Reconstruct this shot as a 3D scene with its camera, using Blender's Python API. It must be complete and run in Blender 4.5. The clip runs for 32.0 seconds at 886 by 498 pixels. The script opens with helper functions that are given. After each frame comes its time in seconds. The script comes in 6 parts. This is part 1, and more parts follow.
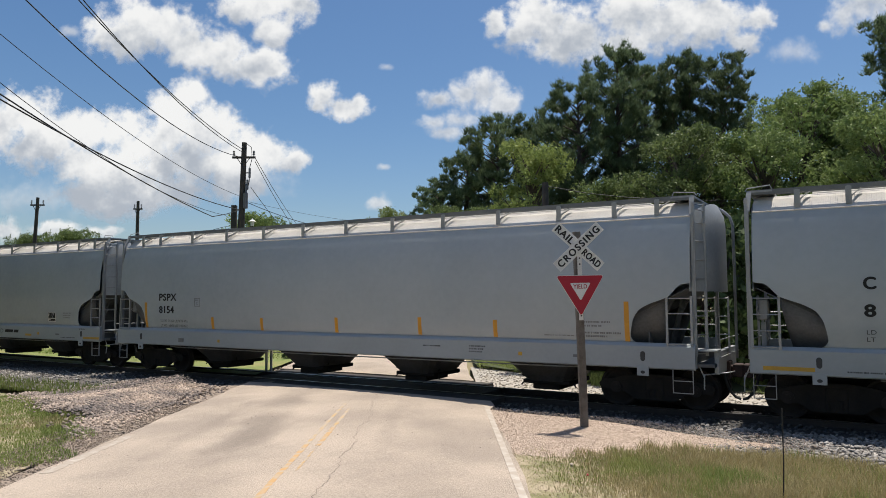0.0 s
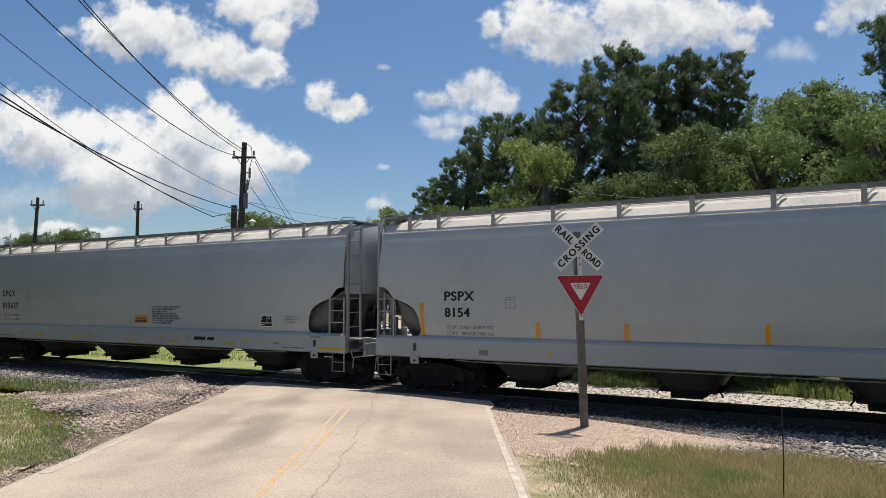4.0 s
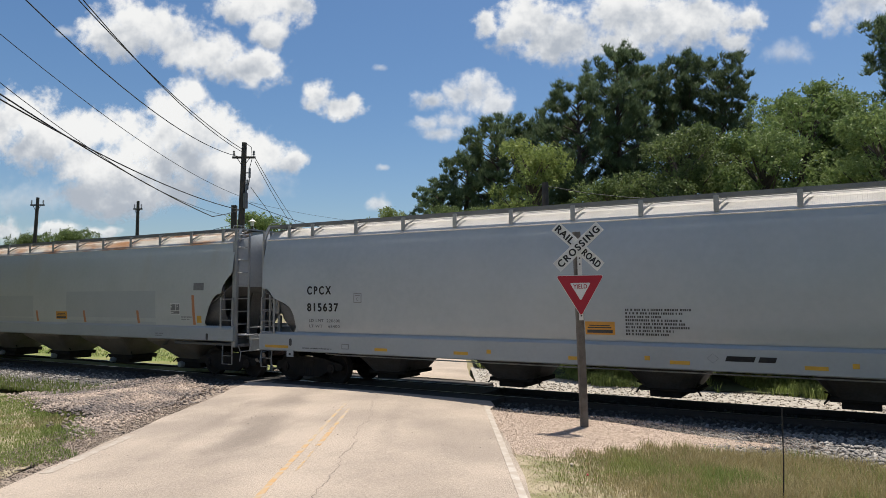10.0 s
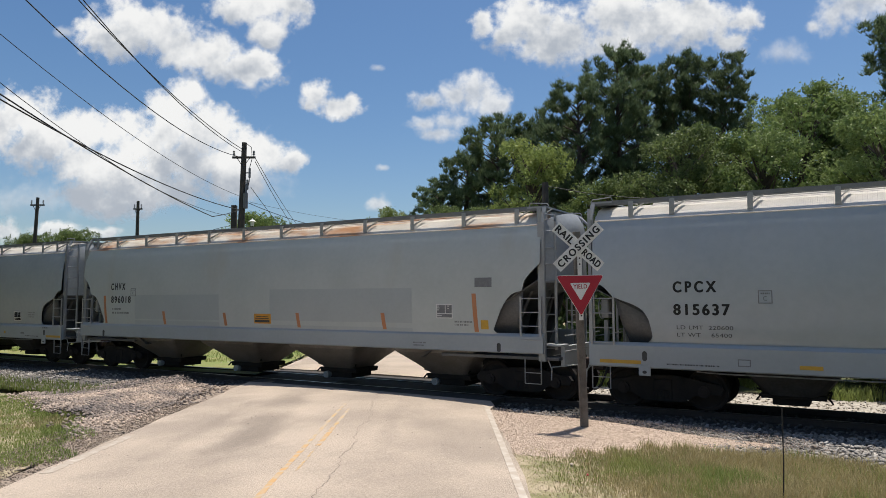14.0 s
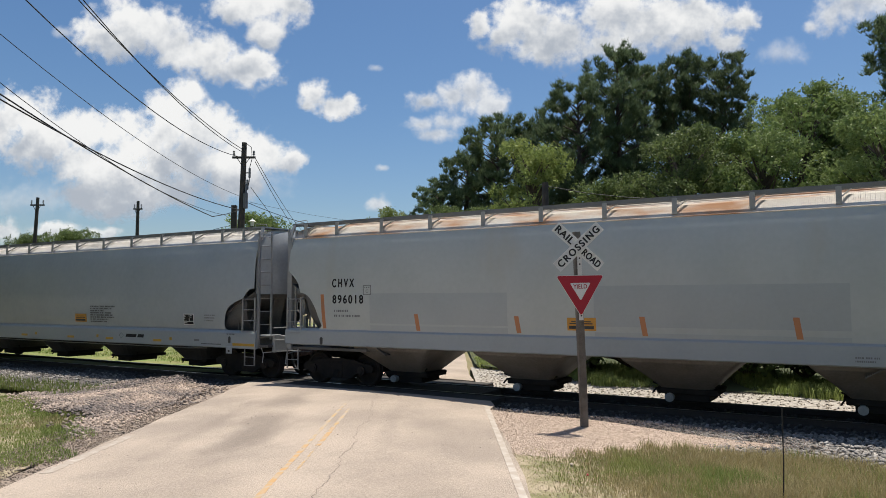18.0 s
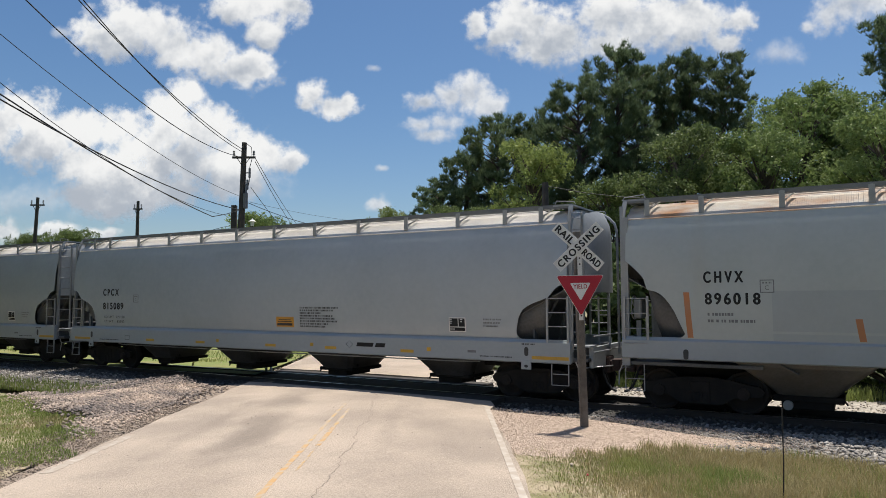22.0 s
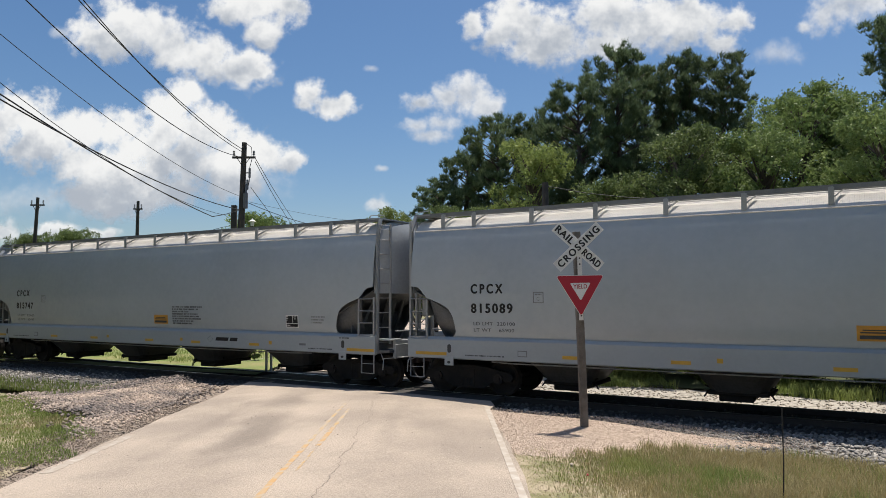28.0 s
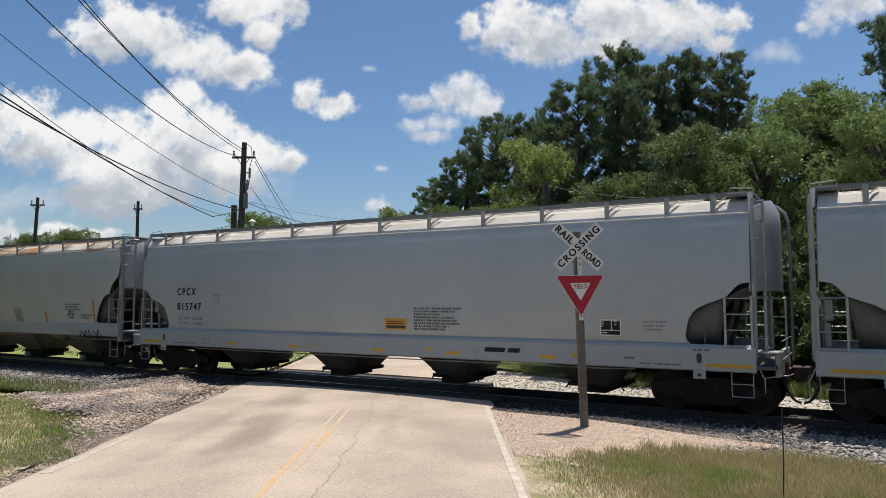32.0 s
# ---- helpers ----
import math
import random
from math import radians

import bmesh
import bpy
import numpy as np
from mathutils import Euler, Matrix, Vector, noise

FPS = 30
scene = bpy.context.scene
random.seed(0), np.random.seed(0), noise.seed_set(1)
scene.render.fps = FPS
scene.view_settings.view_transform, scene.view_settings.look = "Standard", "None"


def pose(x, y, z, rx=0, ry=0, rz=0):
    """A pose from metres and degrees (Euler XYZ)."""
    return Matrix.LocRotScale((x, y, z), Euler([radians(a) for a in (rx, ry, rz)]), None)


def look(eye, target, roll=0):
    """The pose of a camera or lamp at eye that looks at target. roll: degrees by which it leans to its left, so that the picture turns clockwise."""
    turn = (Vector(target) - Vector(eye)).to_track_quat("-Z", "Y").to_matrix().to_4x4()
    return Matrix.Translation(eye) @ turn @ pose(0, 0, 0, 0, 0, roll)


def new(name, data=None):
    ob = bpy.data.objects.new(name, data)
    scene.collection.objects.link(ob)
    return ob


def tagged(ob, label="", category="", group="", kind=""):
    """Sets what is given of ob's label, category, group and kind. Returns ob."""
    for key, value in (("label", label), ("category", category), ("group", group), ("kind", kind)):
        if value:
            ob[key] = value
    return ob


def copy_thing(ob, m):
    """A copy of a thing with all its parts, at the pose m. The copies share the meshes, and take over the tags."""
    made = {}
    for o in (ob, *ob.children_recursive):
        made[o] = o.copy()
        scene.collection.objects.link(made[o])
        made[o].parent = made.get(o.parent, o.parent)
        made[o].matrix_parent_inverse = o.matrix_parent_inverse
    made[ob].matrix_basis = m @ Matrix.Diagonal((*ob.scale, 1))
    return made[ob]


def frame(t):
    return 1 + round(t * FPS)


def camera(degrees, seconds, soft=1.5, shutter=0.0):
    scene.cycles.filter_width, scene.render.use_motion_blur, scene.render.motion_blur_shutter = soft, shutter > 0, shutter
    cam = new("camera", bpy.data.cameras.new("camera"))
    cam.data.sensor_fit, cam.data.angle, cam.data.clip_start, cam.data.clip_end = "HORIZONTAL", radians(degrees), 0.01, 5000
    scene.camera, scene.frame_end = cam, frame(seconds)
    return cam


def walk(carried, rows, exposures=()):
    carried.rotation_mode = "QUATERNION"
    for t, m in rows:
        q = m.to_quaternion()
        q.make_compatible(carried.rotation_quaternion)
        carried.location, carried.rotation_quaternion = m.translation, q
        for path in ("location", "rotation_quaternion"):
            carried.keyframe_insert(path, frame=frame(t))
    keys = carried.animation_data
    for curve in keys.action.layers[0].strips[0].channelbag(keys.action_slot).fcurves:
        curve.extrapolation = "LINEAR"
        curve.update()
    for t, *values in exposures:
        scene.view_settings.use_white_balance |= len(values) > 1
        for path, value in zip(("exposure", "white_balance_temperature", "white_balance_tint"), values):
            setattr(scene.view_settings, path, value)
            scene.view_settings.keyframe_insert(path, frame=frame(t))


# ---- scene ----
# The camera stands still on the road, 2.5 m over the rails. The track runs along x at y = 0.
EYE = Vector((0.0, -17.49, 2.52))
YAW = 30.526
cam = camera(64.2, 32.0, 0.8)
STAND = pose(EYE.x, EYE.y, EYE.z, 93.996, 0, YAW) @ pose(0, 0, 0, 0, 0, -0.118)
walk(cam, [(0.0, STAND), (32.0, STAND)])
scene.view_settings.exposure = 0.05

AHEAD = Vector((-math.sin(radians(YAW)), math.cos(radians(YAW)), 0))
ASIDE = Vector((math.cos(radians(YAW)), math.sin(radians(YAW)), 0))


def at(side, ahead, z=0.0):
    """A place by metres to the side of the camera, metres along the road and height over the rails."""
    v = Vector((EYE.x, EYE.y, 0)) + ASIDE * side + AHEAD * ahead
    return Vector((v.x, v.y, z))


# ---- light ----
SUN_UP = 75.5
SUN_FROM = Vector((0.2, 0.98, 0)).normalized()
world = bpy.data.worlds.new("sky")
scene.world = world
world.use_nodes = True
wn = world.node_tree.nodes
sky = wn.new("ShaderNodeTexSky")
sky.sky_type = "NISHITA"
sky.sun_disc = False
sky.sun_elevation = radians(SUN_UP)
sky.sun_rotation = math.atan2(SUN_FROM.x, SUN_FROM.y)
sky.altitude = 20
sky.air_density, sky.dust_density, sky.ozone_density = 1.0, 1.15, 3.0
wn["Background"].inputs["Strength"].default_value = 0.102
rich = wn.new("ShaderNodeHueSaturation")
rich.inputs["Saturation"].default_value = 1.2
world.node_tree.links.new(sky.outputs[0], rich.inputs["Color"])
world.node_tree.links.new(rich.outputs[0], wn["Background"].inputs["Color"])
sun = new("sun", bpy.data.lights.new("sun", "SUN"))
sun.data.energy, sun.data.angle, sun.data.color = 5.0, radians(0.53), (1.0, 0.94, 0.85)
sun.matrix_world = look(SUN_FROM * 60 * math.cos(radians(SUN_UP)) + Vector((0, 0, 60 * math.sin(radians(SUN_UP)))), (0, 0, 0))

# ---- materials ----
def shade(name, col, rough=0.6, col2=None, scale=3.0, fine=40.0, mix=0.5, bump=0.0, bump_scale=60.0, metal=0.0,
          streak=None, streak_col=(0.3, 0.15, 0.06), per_object=0.0, spec=0.5):
    """A surface with a broad and a fine variation between two colours, grain relief and, if wanted, stains drawn out along one axis."""
    m = bpy.data.materials.new(name)
    m.use_nodes = True
    n, l = m.node_tree.nodes, m.node_tree.links
    b = n["Principled BSDF"]
    b.inputs["Roughness"].default_value, b.inputs["Metallic"].default_value = rough, metal
    b.inputs["Specular IOR Level"].default_value = spec
    co = n.new("ShaderNodeTexCoord")
    col2 = col2 or tuple(c * 0.72 for c in col)
    a1, a2 = n.new("ShaderNodeTexNoise"), n.new("ShaderNodeTexNoise")
    for a, s in ((a1, scale), (a2, fine)):
        a.inputs["Scale"].default_value, a.inputs["Detail"].default_value = s, 5
        l.new(co.outputs["Object"], a.inputs["Vector"])
    add = n.new("ShaderNodeMath"); add.operation = "MULTIPLY_ADD"
    l.new(a2.outputs["Fac"], add.inputs[0]); add.inputs[1].default_value = 0.5
    l.new(a1.outputs["Fac"], add.inputs[2])
    ra = n.new("ShaderNodeMapRange")
    ra.inputs["From Min"].default_value, ra.inputs["From Max"].default_value = 0.5, 1.0
    ra.inputs["To Min"].default_value, ra.inputs["To Max"].default_value = 0.5 - mix, 0.5 + mix
    l.new(add.outputs[0], ra.inputs["Value"])
    mx = n.new("ShaderNodeMix"); mx.data_type = "RGBA"
    mx.inputs[6].default_value, mx.inputs[7].default_value = (*col, 1), (*col2, 1)
    l.new(ra.outputs[0], mx.inputs[0])
    out = mx.outputs[2]
    if streak:
        mp = n.new("ShaderNodeMapping"); mp.inputs["Scale"].default_value = streak[:3]
        st = n.new("ShaderNodeTexNoise"); st.inputs["Scale"].default_value, st.inputs["Detail"].default_value = 1.0, 6
        l.new(co.outputs["Object"], mp.inputs[0]); l.new(mp.outputs[0], st.inputs["Vector"])
        sr = n.new("ShaderNodeMapRange")
        sr.inputs["From Min"].default_value, sr.inputs["From Max"].default_value = streak[3], streak[4]
        sr.inputs["To Max"].default_value = streak[5]
        l.new(st.outputs["Fac"], sr.inputs["Value"])
        sm = n.new("ShaderNodeMix"); sm.data_type = "RGBA"
        l.new(out, sm.inputs[6]); sm.inputs[7].default_value = (*streak_col, 1); l.new(sr.outputs[0], sm.inputs[0])
        out = sm.outputs[2]
    if per_object:
        oi = n.new("ShaderNodeObjectInfo"); geo = n.new("ShaderNodeNewGeometry")
        su = n.new("ShaderNodeMath"); su.operation = "ADD"
        l.new(oi.outputs["Random"], su.inputs[0]); l.new(geo.outputs["Random Per Island"], su.inputs[1])
        hr = n.new("ShaderNodeMapRange"); hr.inputs["From Max"].default_value = 2.0
        hr.inputs["To Min"].default_value, hr.inputs["To Max"].default_value = 1 - per_object, 1 + per_object
        l.new(su.outputs[0], hr.inputs["Value"])
        hv = n.new("ShaderNodeHueSaturation"); l.new(hr.outputs[0], hv.inputs["Value"]); l.new(out, hv.inputs["Color"])
        out = hv.outputs[0]
    l.new(out, b.inputs["Base Color"])
    if bump:
        bt = n.new("ShaderNodeTexNoise"); bt.inputs["Scale"].default_value, bt.inputs["Detail"].default_value = bump_scale, 4
        l.new(co.outputs["Object"], bt.inputs["Vector"])
        bp = n.new("ShaderNodeBump"); bp.inputs["Strength"].default_value, bp.inputs["Distance"].default_value = bump, 0.02
        l.new(bt.outputs["Fac"], bp.inputs["Height"]); l.new(bp.outputs[0], b.inputs["Normal"])
    return m


def leafy(name, col, col2, trans=0.35, rough=0.55, spread=0.25):
    """Leaves or blades: a colour that varies from piece to piece, some light passing through."""
    m = shade(name, col, rough, col2, 0.35, 2.5, 0.6, per_object=spread)
    n, l = m.node_tree.nodes, m.node_tree.links
    b = n["Principled BSDF"]
    b.inputs["Specular IOR Level"].default_value = 0.18
    src = b.inputs["Base Color"].links[0].from_socket
    tr = n.new("ShaderNodeBsdfTranslucent"); l.new(src, tr.inputs["Color"])
    ms = n.new("ShaderNodeMixShader"); ms.inputs[0].default_value = trans
    l.new(b.outputs[0], ms.inputs[1]); l.new(tr.outputs[0], ms.inputs[2])
    l.new(ms.outputs[0], n["Material Output"].inputs["Surface"])
    return m


M_SHELL = shade("grey_car_paint", (0.40, 0.44, 0.46), 0.22, (0.35, 0.39, 0.41), 0.45, 6, 0.6, 0.13, 0.9,
                streak=(0.5, 1, 0.12, 0.58, 0.9, 0.25), streak_col=(0.33, 0.32, 0.29))
M_SHELL_OLD = shade("weathered_grey_paint", (0.465, 0.50, 0.485), 0.45, (0.405, 0.44, 0.425), 0.6, 9, 0.5, 0.02, 3,
                    streak=(0.6, 1, 0.2, 0.6, 0.8, 0.5), streak_col=(0.40, 0.35, 0.25))
M_PATCH = shade("repainted_patch", (0.40, 0.435, 0.44), 0.4, (0.36, 0.39, 0.395), 0.8, 12, 0.5)
M_SILL = shade("sill_paint", (0.355, 0.39, 0.41), 0.36, (0.305, 0.34, 0.355), 0.7, 10, 0.5,
               streak=(0.8, 1, 1.5, 0.6, 0.9, 0.3), streak_col=(0.30, 0.27, 0.23))
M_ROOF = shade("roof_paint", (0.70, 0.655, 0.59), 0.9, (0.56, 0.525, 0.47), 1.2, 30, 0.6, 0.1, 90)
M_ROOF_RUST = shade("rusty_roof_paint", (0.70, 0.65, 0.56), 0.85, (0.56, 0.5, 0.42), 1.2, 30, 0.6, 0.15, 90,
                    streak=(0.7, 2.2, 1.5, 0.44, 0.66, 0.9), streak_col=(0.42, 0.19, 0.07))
M_TRIM = shade("galvanised_steel", (0.36, 0.37, 0.37), 0.5, (0.28, 0.285, 0.28), 2, 50, 0.5, metal=0.25)
# Darker than the posts and grating, for the walkway's long edge rails.
M_WALK_RAIL = shade("darker_walkway_steel", (0.22, 0.23, 0.225), 0.65, (0.15, 0.155, 0.15), 2, 50, 0.5, metal=0.2)
M_WALK = shade("weathered_walkway_steel", (0.37, 0.385, 0.37), 0.6, (0.27, 0.28, 0.27), 2, 50, 0.5, metal=0.2)
M_NOTICE = shade("orange_notice", (0.66, 0.31, 0.03), 0.45, (0.5, 0.25, 0.04), 6, 40)
M_LADDER = shade("ladder_steel", (0.40, 0.41, 0.42), 0.4, (0.3, 0.3, 0.3), 3, 60, 0.5, metal=0.3)
M_END = shade("end_wall_paint", (0.38, 0.40, 0.41), 0.5, (0.30, 0.315, 0.32), 0.8, 12, 0.7)
# Slope paint kept dark to carry the shade inside the end openings.
M_SLOPE = shade("shade_dark_slope_paint", (0.15, 0.152, 0.155), 0.6, (0.085, 0.084, 0.082), 1.5, 20, 0.6,
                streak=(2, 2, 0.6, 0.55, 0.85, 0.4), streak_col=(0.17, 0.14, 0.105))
# Hopper paint darkened in colour for the shade under the body.
M_HOPPER = shade("shade_dark_hopper_paint", (0.085, 0.085, 0.086), 0.6, (0.045, 0.043, 0.041), 1.2, 18, 0.6, spec=0.2)
M_HOPPER_OLD = shade("hopper_paint", (0.23, 0.215, 0.195), 0.6, (0.14, 0.125, 0.11), 1.2, 18, 0.6,
                 streak=(1.5, 1.5, 0.5, 0.5, 0.8, 0.6), streak_col=(0.16, 0.13, 0.1))
# Trucks and wheels: grime, with the shade under the cars put into the colour.
M_TRUCK = shade("grimy_shade_dark_steel", (0.02, 0.019, 0.019), 0.8, (0.032, 0.029, 0.026), 3, 40, 0.6, 0.2, 50, spec=0.12)
M_WHEEL = shade("wheel_steel", (0.024, 0.021, 0.02), 0.7, (0.038, 0.033, 0.03), 4, 50, 0.6, spec=0.15)
M_RUSTY = shade("rusty_coupler_steel", (0.085, 0.05, 0.042), 0.8, (0.04, 0.028, 0.025), 6, 50, 0.6, 0.2, 60)
M_HOSE = shade("rubber_hose", (0.03, 0.03, 0.03), 0.6, None, 8, 60)
M_INK = shade("black_lettering", (0.025, 0.027, 0.03), 0.5, (0.05, 0.052, 0.055), 6, 60)
M_INK_FAINT = shade("worn_lettering", (0.13, 0.135, 0.14), 0.5, (0.2, 0.205, 0.21), 8, 70)
M_YELLOW = shade("yellow_reflector", (0.62, 0.36, 0.03), 0.45, (0.48, 0.28, 0.04), 6, 40)
M_ORANGE = shade("orange_stripe", (0.66, 0.31, 0.02), 0.5, (0.55, 0.25, 0.02), 5, 40)
M_RED_ORANGE = shade("faded_orange_stripe", (0.50, 0.19, 0.07), 0.5, (0.44, 0.2, 0.1), 5, 40)
M_WHITE = shade("white_marking", (0.72, 0.72, 0.70), 0.5, None, 8, 60, 0.3)

# ---- building helpers ----
def mesh_of(name, verts, faces, mat=None, smooth=False):
    me = bpy.data.meshes.new(name)
    me.from_pydata([tuple(v) for v in verts], [], faces)
    if mat:
        me.materials.append(mat)
    if smooth:
        me.polygons.foreach_set("use_smooth", [True] * len(me.polygons))
    me.update()
    return me


def tri_mesh(name, verts, k, mat):
    """A mesh of separate faces with k corners each, from an array of corners."""
    verts = np.asarray(verts, dtype=np.float32).reshape(-1, 3)
    nf = len(verts) // k
    me = bpy.data.meshes.new(name)
    me.vertices.add(len(verts)); me.loops.add(len(verts)); me.polygons.add(nf)
    me.vertices.foreach_set("co", verts.ravel())
    me.loops.foreach_set("vertex_index", np.arange(len(verts), dtype=np.int32))
    me.polygons.foreach_set("loop_start", np.arange(nf, dtype=np.int32) * k)
    me.materials.append(mat)
    me.update(calc_edges=True)
    return me


def part(name, data, material, parent, label="", smooth=False, loc=None):
    """Links a bmesh or a mesh as one mesh object under a thing or a part."""
    if isinstance(data, bmesh.types.BMesh):
        me = bpy.data.meshes.new(name)
        data.normal_update()
        data.to_mesh(me); data.free()
    else:
        me = data
    if material and not me.materials:
        me.materials.append(material)
    if smooth:
        me.polygons.foreach_set("use_smooth", [True] * len(me.polygons))
    ob = new(name, me)
    if parent:
        ob.parent = parent
    if loc is not None:
        ob.location = loc
    if label:
        tagged(ob, label)
    return ob


def empty(name, m=None):
    ob = new(name)
    ob.empty_display_size = 0.3
    if m is not None:
        ob.matrix_basis = m
    return ob


def box(bm, lo, hi, bevel=0.0):
    """Adds a box between two corners, its edges bevelled."""
    lo, hi = Vector(lo), Vector(hi)
    r = bmesh.ops.create_cube(bm, size=1.0)
    for v in r["verts"]:
        v.co = Vector([lo[i] + (v.co[i] + 0.5) * (hi[i] - lo[i]) for i in range(3)])
    if bevel:
        es = list({e for v in r["verts"] for e in v.link_edges})
        bmesh.ops.bevel(bm, geom=es, offset=bevel, segments=1, affect="EDGES")
    return bm


def boxes(*pairs, bevel=0.0):
    bm = bmesh.new()
    for lo, hi in pairs:
        box(bm, lo, hi, bevel)
    return bm


def bar(bm, a, b, r, seg=6, r2=None):
    """Adds a round bar from a to b."""
    a, b = Vector(a), Vector(b)
    d = b - a
    m = Matrix.Translation((a + b) / 2) @ d.to_track_quat("Z", "Y").to_matrix().to_4x4()
    bmesh.ops.create_cone(bm, cap_ends=True, segments=seg, radius1=r, radius2=r if r2 is None else r2, depth=d.length, matrix=m)
    return bm


def bars(pairs, r, seg=6):
    bm = bmesh.new()
    for a, b in pairs:
        bar(bm, a, b, r, seg)
    return bm


def beam(bm, a, b, w, h, up=(0, 0, 1)):
    """Adds a square bar from a to b."""
    a, b = Vector(a), Vector(b)
    d = (b - a)
    z = d.normalized()
    x = Vector(up).cross(z)
    x = x.normalized() if x.length > 1e-4 else Vector((1, 0, 0))
    y = z.cross(x)
    m = Matrix((x, y, z)).transposed().to_4x4()
    m = Matrix.Translation((a + b) / 2) @ m @ Matrix.Diagonal((w, h, d.length, 1))
    bmesh.ops.create_cube(bm, size=1.0, matrix=m)
    return bm


def sweep(points, r, seg=6):
    """A round tube along points."""
    bm = bmesh.new()
    rings = []
    pts = [Vector(p) for p in points]
    rad = r if isinstance(r, (list, tuple)) else [r] * len(pts)
    for i, p in enumerate(pts):
        d = (pts[min(i + 1, len(pts) - 1)] - pts[max(i - 1, 0)]).normalized()
        u = d.cross(Vector((0, 0, 1)))
        u = u.normalized() if u.length > 0.05 else d.cross(Vector((1, 0, 0))).normalized()
        w = d.cross(u)
        rings.append([bm.verts.new(p + rad[i] * (math.cos(2 * math.pi * k / seg) * u + math.sin(2 * math.pi * k / seg) * w)) for k in range(seg)])
    for a, b in zip(rings, rings[1:]):
        for k in range(seg):
            bm.faces.new((a[k], a[(k + 1) % seg], b[(k + 1) % seg], b[k]))
    bm.faces.new(rings[0][::-1]); bm.faces.new(rings[-1])
    return bm


def prism(outline, y0, y1):
    """A plate: an outline in x and z, from y0 to y1."""
    bm = bmesh.new()
    a = [bm.verts.new((x, y0, z)) for x, z in outline]
    b = [bm.verts.new((x, y1, z)) for x, z in outline]
    n = len(a)
    bm.faces.new(a); bm.faces.new(b[::-1])
    for i in range(n):
        bm.faces.new((a[i], b[i], b[(i + 1) % n], a[(i + 1) % n]))
    bmesh.ops.recalc_face_normals(bm, faces=bm.faces[:])
    return bm


def letters(text, size, width=None, bold=0.0, space=1.08):
    """The mesh of a word that faces -y, its lower left corner at the origin; width: its true length."""
    cu = bpy.data.curves.new("lettering", "FONT")
    cu.body, cu.size, cu.offset, cu.space_character = text, size * 1.38, bold, space
    ob = bpy.data.objects.new("lettering", cu)
    me = bpy.data.meshes.new_from_object(ob)
    bpy.data.objects.remove(ob); bpy.data.curves.remove(cu)
    co = np.zeros(len(me.vertices) * 3); me.vertices.foreach_get("co", co); co = co.reshape(-1, 3)
    co[:, :2] -= co[:, :2].min(0)
    co[:, 1] *= size / co[:, 1].max()
    if width:
        co[:, 0] *= width / co[:, 0].max()
    out = np.stack([co[:, 0], 0 * co[:, 0], co[:, 1]], 1)
    me.vertices.foreach_set("co", out.ravel()); me.update()
    return me


def glyphs(me, stroke=0.0):
    """The letters of a word's mesh, each as a mesh of its own, its strokes thickened by laying it over itself a little aside."""
    bm = bmesh.new(); bm.from_mesh(me)
    bm.verts.index_update(); bm.faces.index_update()
    bm.verts.ensure_lookup_table()
    left, out = dict.fromkeys(bm.verts), []
    while left:
        stack, island = [left.popitem()[0]], set()
        while stack:
            v = stack.pop()
            island.add(v)
            for e in v.link_edges:
                o = e.other_vert(v)
                if o in left:
                    left.pop(o); stack.append(o)
        ids = {v: i for i, v in enumerate(sorted(island, key=lambda q: q.index))}
        fs = [tuple(ids[v] for v in f.verts) for f in sorted({f for v in island for f in v.link_faces}, key=lambda q: q.index)]
        if not fs:
            continue
        vs, faces = [], []
        for i, (dx, dz) in enumerate(((-1, 0), (1, 0), (0, -0.6), (0, 0.6)) if stroke else ((0, 0),)):
            faces += [tuple(k + len(vs) for k in f) for f in fs]
            vs += [v.co + Vector((dx * stroke, -0.0006 * i, dz * stroke)) for v in ids]
        out.append(mesh_of("letter", vs, faces))
    bm.free()
    return out

